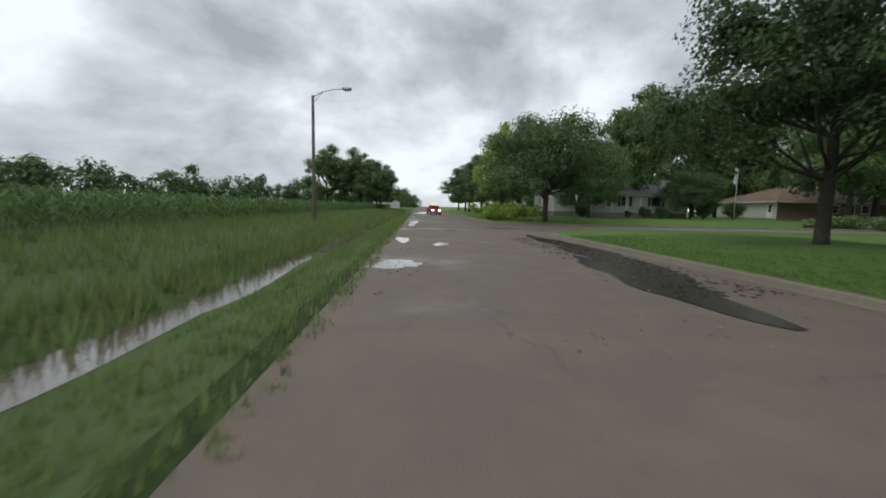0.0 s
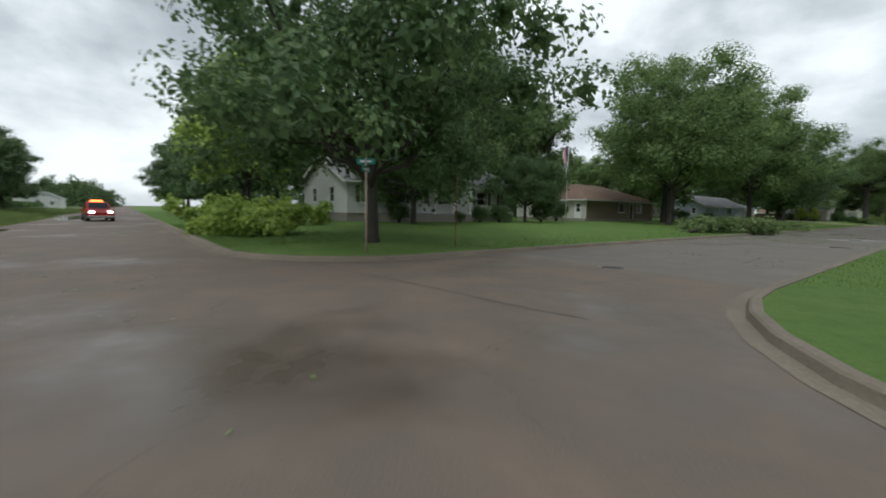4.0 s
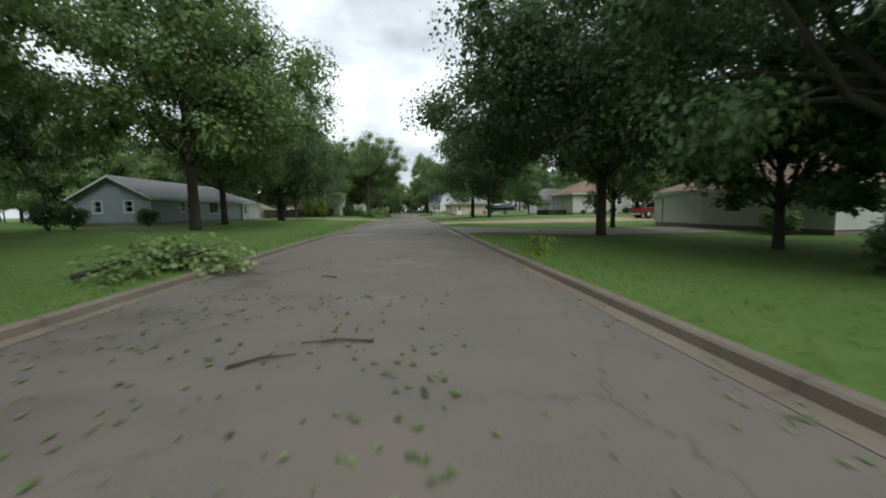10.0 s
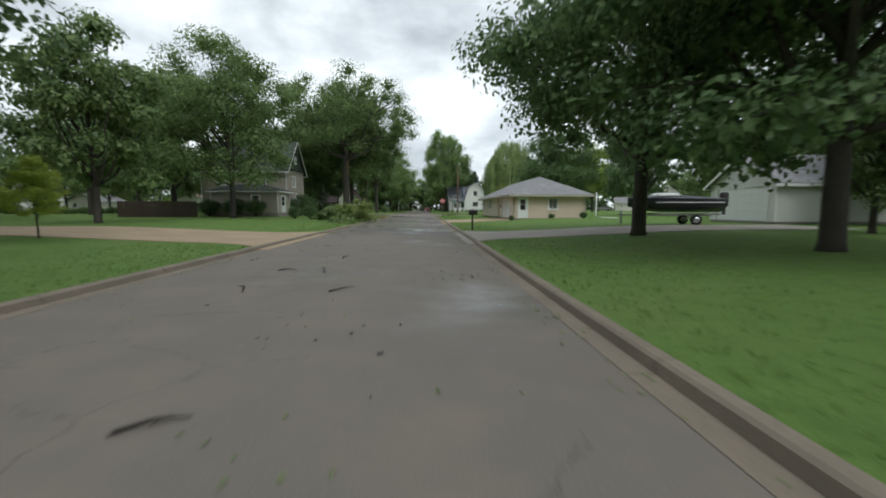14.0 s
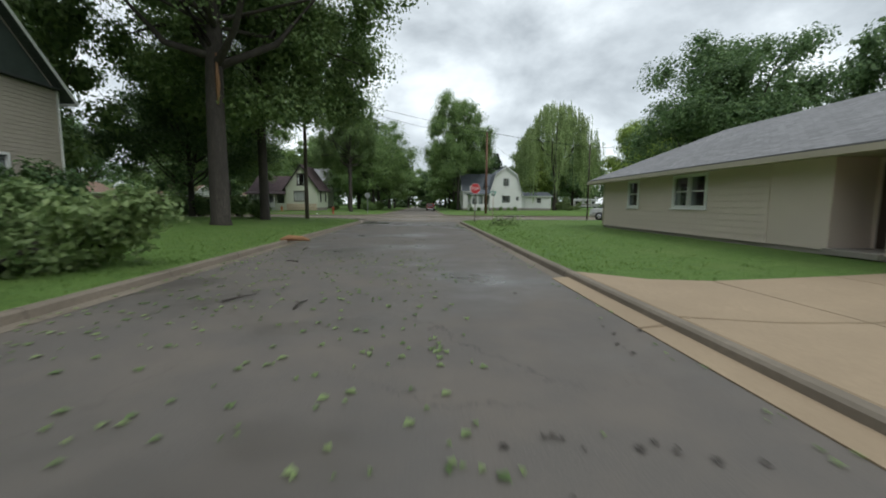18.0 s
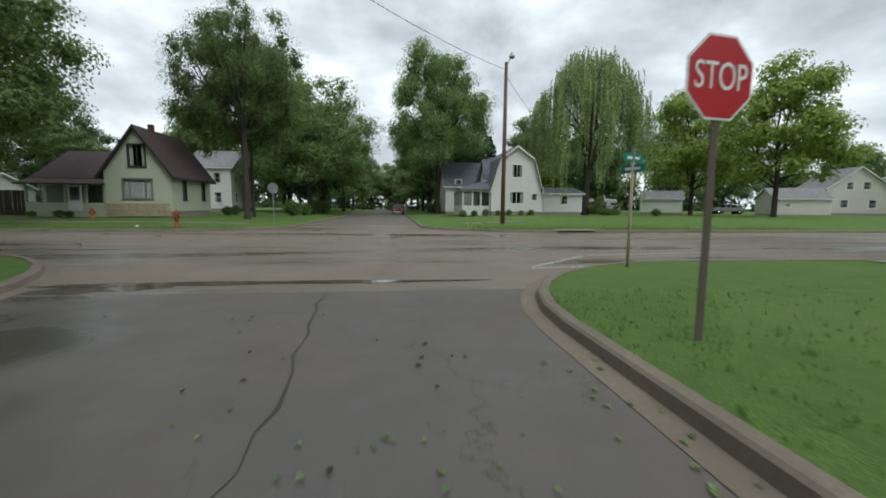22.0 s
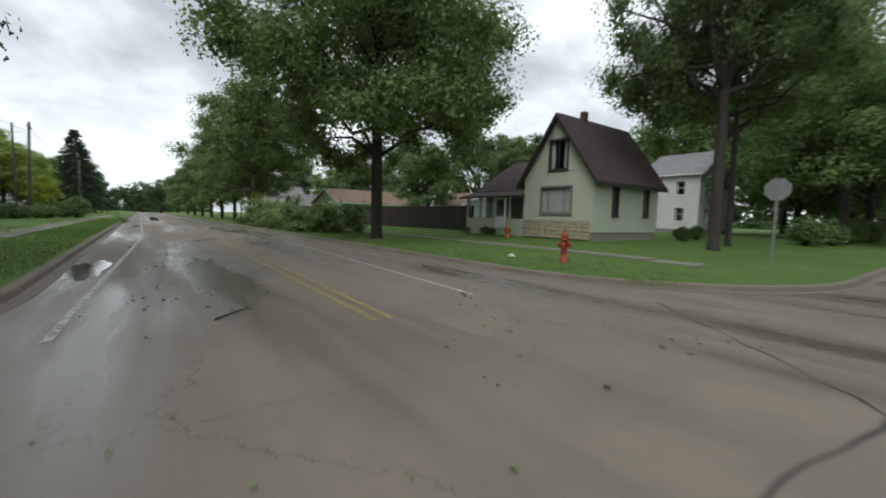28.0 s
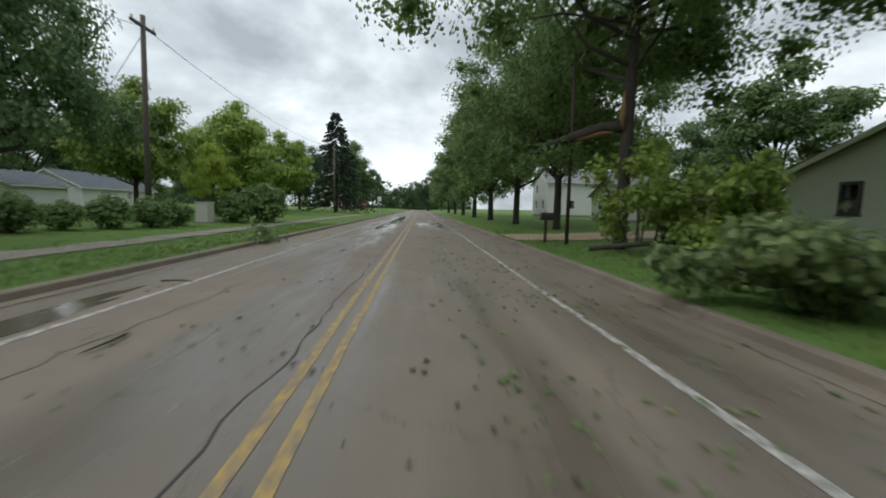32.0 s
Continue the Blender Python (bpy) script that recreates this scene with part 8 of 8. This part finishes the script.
def corn():
    r = random.Random(131)
    v, f = [], []
    for row in range(26):
        y = -139.0 - row * 0.9 - (0 if row < 18 else (row - 18) * 1.5)
        step = 0.42 if row < 10 else 0.8
        x = 40.0
        while x > -190:
            x -= step * r.uniform(0.7, 1.4)
            if row > 10 and x < -120:
                break
            h = r.uniform(1.35, 1.75)
            p = Vector((x, y + r.uniform(-0.12, 0.12), 0.27))
            lean = Vector((r.uniform(-0.25, 0.25), r.uniform(-0.2, 0.2), 0))
            k = len(v)
            s = 0.02
            v += [p + Vector((-s, 0, 0)), p + Vector((s, 0, 0)), p + lean + Vector((0, 0, h))]
            f.append((k, k + 1, k + 2))
            for i in range(7 if row < 10 else 4):
                q = 0.25 + 0.75 * i / 7
                a = r.uniform(0, 6.28)
                b0 = p + lean * q + Vector((0, 0, h * q))
                d = Vector((math.cos(a), math.sin(a), 0))
                w = Vector((-d.y, d.x, 0)) * 0.05
                ln = r.uniform(0.45, 0.8)
                m = b0 + d * ln * 0.5 + Vector((0, 0, 0.2))
                e = b0 + d * ln + Vector((0, 0, r.uniform(-0.25, 0.1)))
                k = len(v)
                v += [b0 - w * 0.5, b0 + w * 0.5, m + w, m - w, e]
                f += [(k, k + 1, k + 2), (k, k + 2, k + 3), (k + 3, k + 2, k + 4)]
    tagged(put("corn_plants", mesh_of("corn_plants", v, f, M_CORN)), "rows of tall green corn plants beside the road", "corn", kind="stuff")
    v, f = [], []
    nx, ny = 130, 40
    for j in range(ny + 1):
        y = -158.0 - 95.0 * (j / ny) ** 1.5
        for i in range(nx + 1):
            x = 120 - 640.0 * i / nx
            v.append((x + r.uniform(-1.5, 1.5), y + r.uniform(-0.4, 0.4), 1.65 + r.uniform(-0.3, 0.3)))
    for j in range(ny):
        for i in range(nx):
            a = j * (nx + 1) + i
            f.append((a, a + 1, a + nx + 2, a + nx + 1))
    tagged(put("corn_field", mesh_of("corn_field", v, f, M_CORN)), "far corn field seen as one green canopy", "corn", kind="stuff")


corn()


def blades(name, n, label, spot, hmin, hmax, mat, seed, w=0.012):
    r = random.Random(seed)
    v, f = [], []
    for _ in range(n):
        x, y, z = spot(r)
        if on_drive(x, y):
            continue
        for _b in range(3):
            a = r.uniform(0, 6.28)
            h = r.uniform(hmin, hmax)
            d = Vector((math.cos(a), math.sin(a), 0))
            p = Vector((x + r.gauss(0, 0.05), y + r.gauss(0, 0.05), z))
            s = Vector((-d.y, d.x, 0)) * w * r.uniform(0.7, 1.5)
            k = len(v)
            v += [p - s, p + s, p + d * h * 0.35 + Vector((0, 0, h))]
            f.append((k, k + 1, k + 2))
    tagged(put(name, mesh_of(name, v, f, mat)), label, "grass", kind="stuff")


M_BLADE = leaf_material("grass_blade", (0.115, 0.195, 0.052), (0.23, 0.335, 0.092), 0.6)
M_WEED = leaf_material("weed_blade", (0.10, 0.155, 0.045), (0.25, 0.31, 0.105), 0.6)


def ditch_z(y):
    pts = [(-137.5, 0.28), (-134.5, 0.02), (-132.2, -0.42), (-131.0, -0.40), (-129.3, 0.03), (-128.6, -0.05)]
    for (ya, za), (yb, zb) in zip(pts, pts[1:]):
        if ya <= y <= yb:
            return za + (zb - za) * (y - ya) / (yb - ya)
    return 0.28


def spot_weeds(r):
    y = r.choice((r.uniform(-139.0, -132.3), r.uniform(-133.4, -131.9), r.uniform(-139.0, -133.0)))
    return r.uniform(-70, 32) if r.random() < 0.8 else r.uniform(-160, -70), y, ditch_z(y)


def spot_strip(r):
    y = r.uniform(-131.0, -128.75)
    return r.uniform(-60, 32), y, ditch_z(y)


blades("verge_grass", 9000, "short ragged grass between the ditch and the road", spot_strip, 0.05, 0.2, M_WEED, 146, 0.014)
blades("roadside_weeds", 17000, "tall green weeds and grass along the ditch", spot_weeds, 0.15, 0.6, M_WEED, 141, 0.02)


def spot_kerb(side):
    def go(r):
        y = r.uniform(-112, 44)
        d = abs(r.gauss(0, 2.2))
        x = KX0 - 0.06 - d if side < 0 else KX1 + 0.06 + d
        return x, y, ground_z(x, y)
    return go


blades("lawn_grass", 11000, "short mown grass along the kerb", spot_kerb(-1), 0.03, 0.08, M_BLADE, 142)
blades("lawn_grass", 11000, "short mown grass along the kerb", spot_kerb(1), 0.03, 0.08, M_BLADE, 143)


def spot_main(r):
    if r.random() < 0.55:
        x, y = r.uniform(-75, -12), KCW - 0.1 - abs(r.gauss(0, 2.0))
    else:
        x, y = r.uniform(-70, 30), KC1 + 0.1 + abs(r.gauss(0, 2.2))
        if -7 < x < 6 and y < 68:
            x += 14
    return x, y, ground_z(x, y)


blades("lawn_grass", 15000, "short mown grass beside the main street", spot_main, 0.04, 0.10, M_BLADE, 144)


def spot_corner(r):
    x, y = r.uniform(-30, -9), KA + 0.1 + abs(r.gauss(0, 2.5))
    if r.random() < 0.4:
        x = r.uniform(11.5, 26)
    return x, y, ground_z(x, y)


blades("lawn_grass", 9000, "short mown grass on the corner lawn", spot_corner, 0.04, 0.10, M_BLADE, 145)

# water tower and far farm sheds beyond the corn
wt = base("water_tower", Matrix.Translation((-230.0, -360.0, -6)), "pale water tower on legs above the trees", "water tower")
put("tank", tube_mesh("tank", [(0, 0, 27), (0, 0, 28), (0, 0, 32), (0, 0, 34)], [3.0, 5.0, 5.0, 1.0], M_SIDE_WHITE, 18), wt)
for a in (45, 135, 225, 315):
    put("leg", tube_mesh("leg", [(5 * math.cos(radians(a)), 5 * math.sin(radians(a)), 0), (3.6 * math.cos(radians(a)), 3.6 * math.sin(radians(a)), 28)], [0.4, 0.3], M_SIDE_WHITE, 8), wt)
put("riser", tube_mesh("riser", [(0, 0, 0), (0, 0, 27)], [0.8, 0.8], M_SIDE_WHITE, 10), wt)
house("farm_shed", -190.0, -150.0, 0, 12.0, 9.0, 3.0, "gable", 2.2, M_SIDE_WHITE, M_ROOF_GREY, "white farm shed beyond the corn", [(1, "window", 3.0, 1.0, 1.0, 1.0)], 0.25, 0.3, 0.2, (), None, "shed", "x", 0.2)
house("roadside_cottage", -150.0, -134.5 - 8, 0, 9.0, 7.0, 2.6, "gable", 1.6, M_SIDE_WHITE, M_ROOF_GREY, "small white building beside the field road", [(1, "window", 2.0, 1.0, 1.0, 1.1), (1, "door", 4.6, 0.05, 0.9, 2.0, dict(mat=M_DOOR_WHITE))], 0.25, 0.3, 0.2, (), None, "house", "x", 0.2)
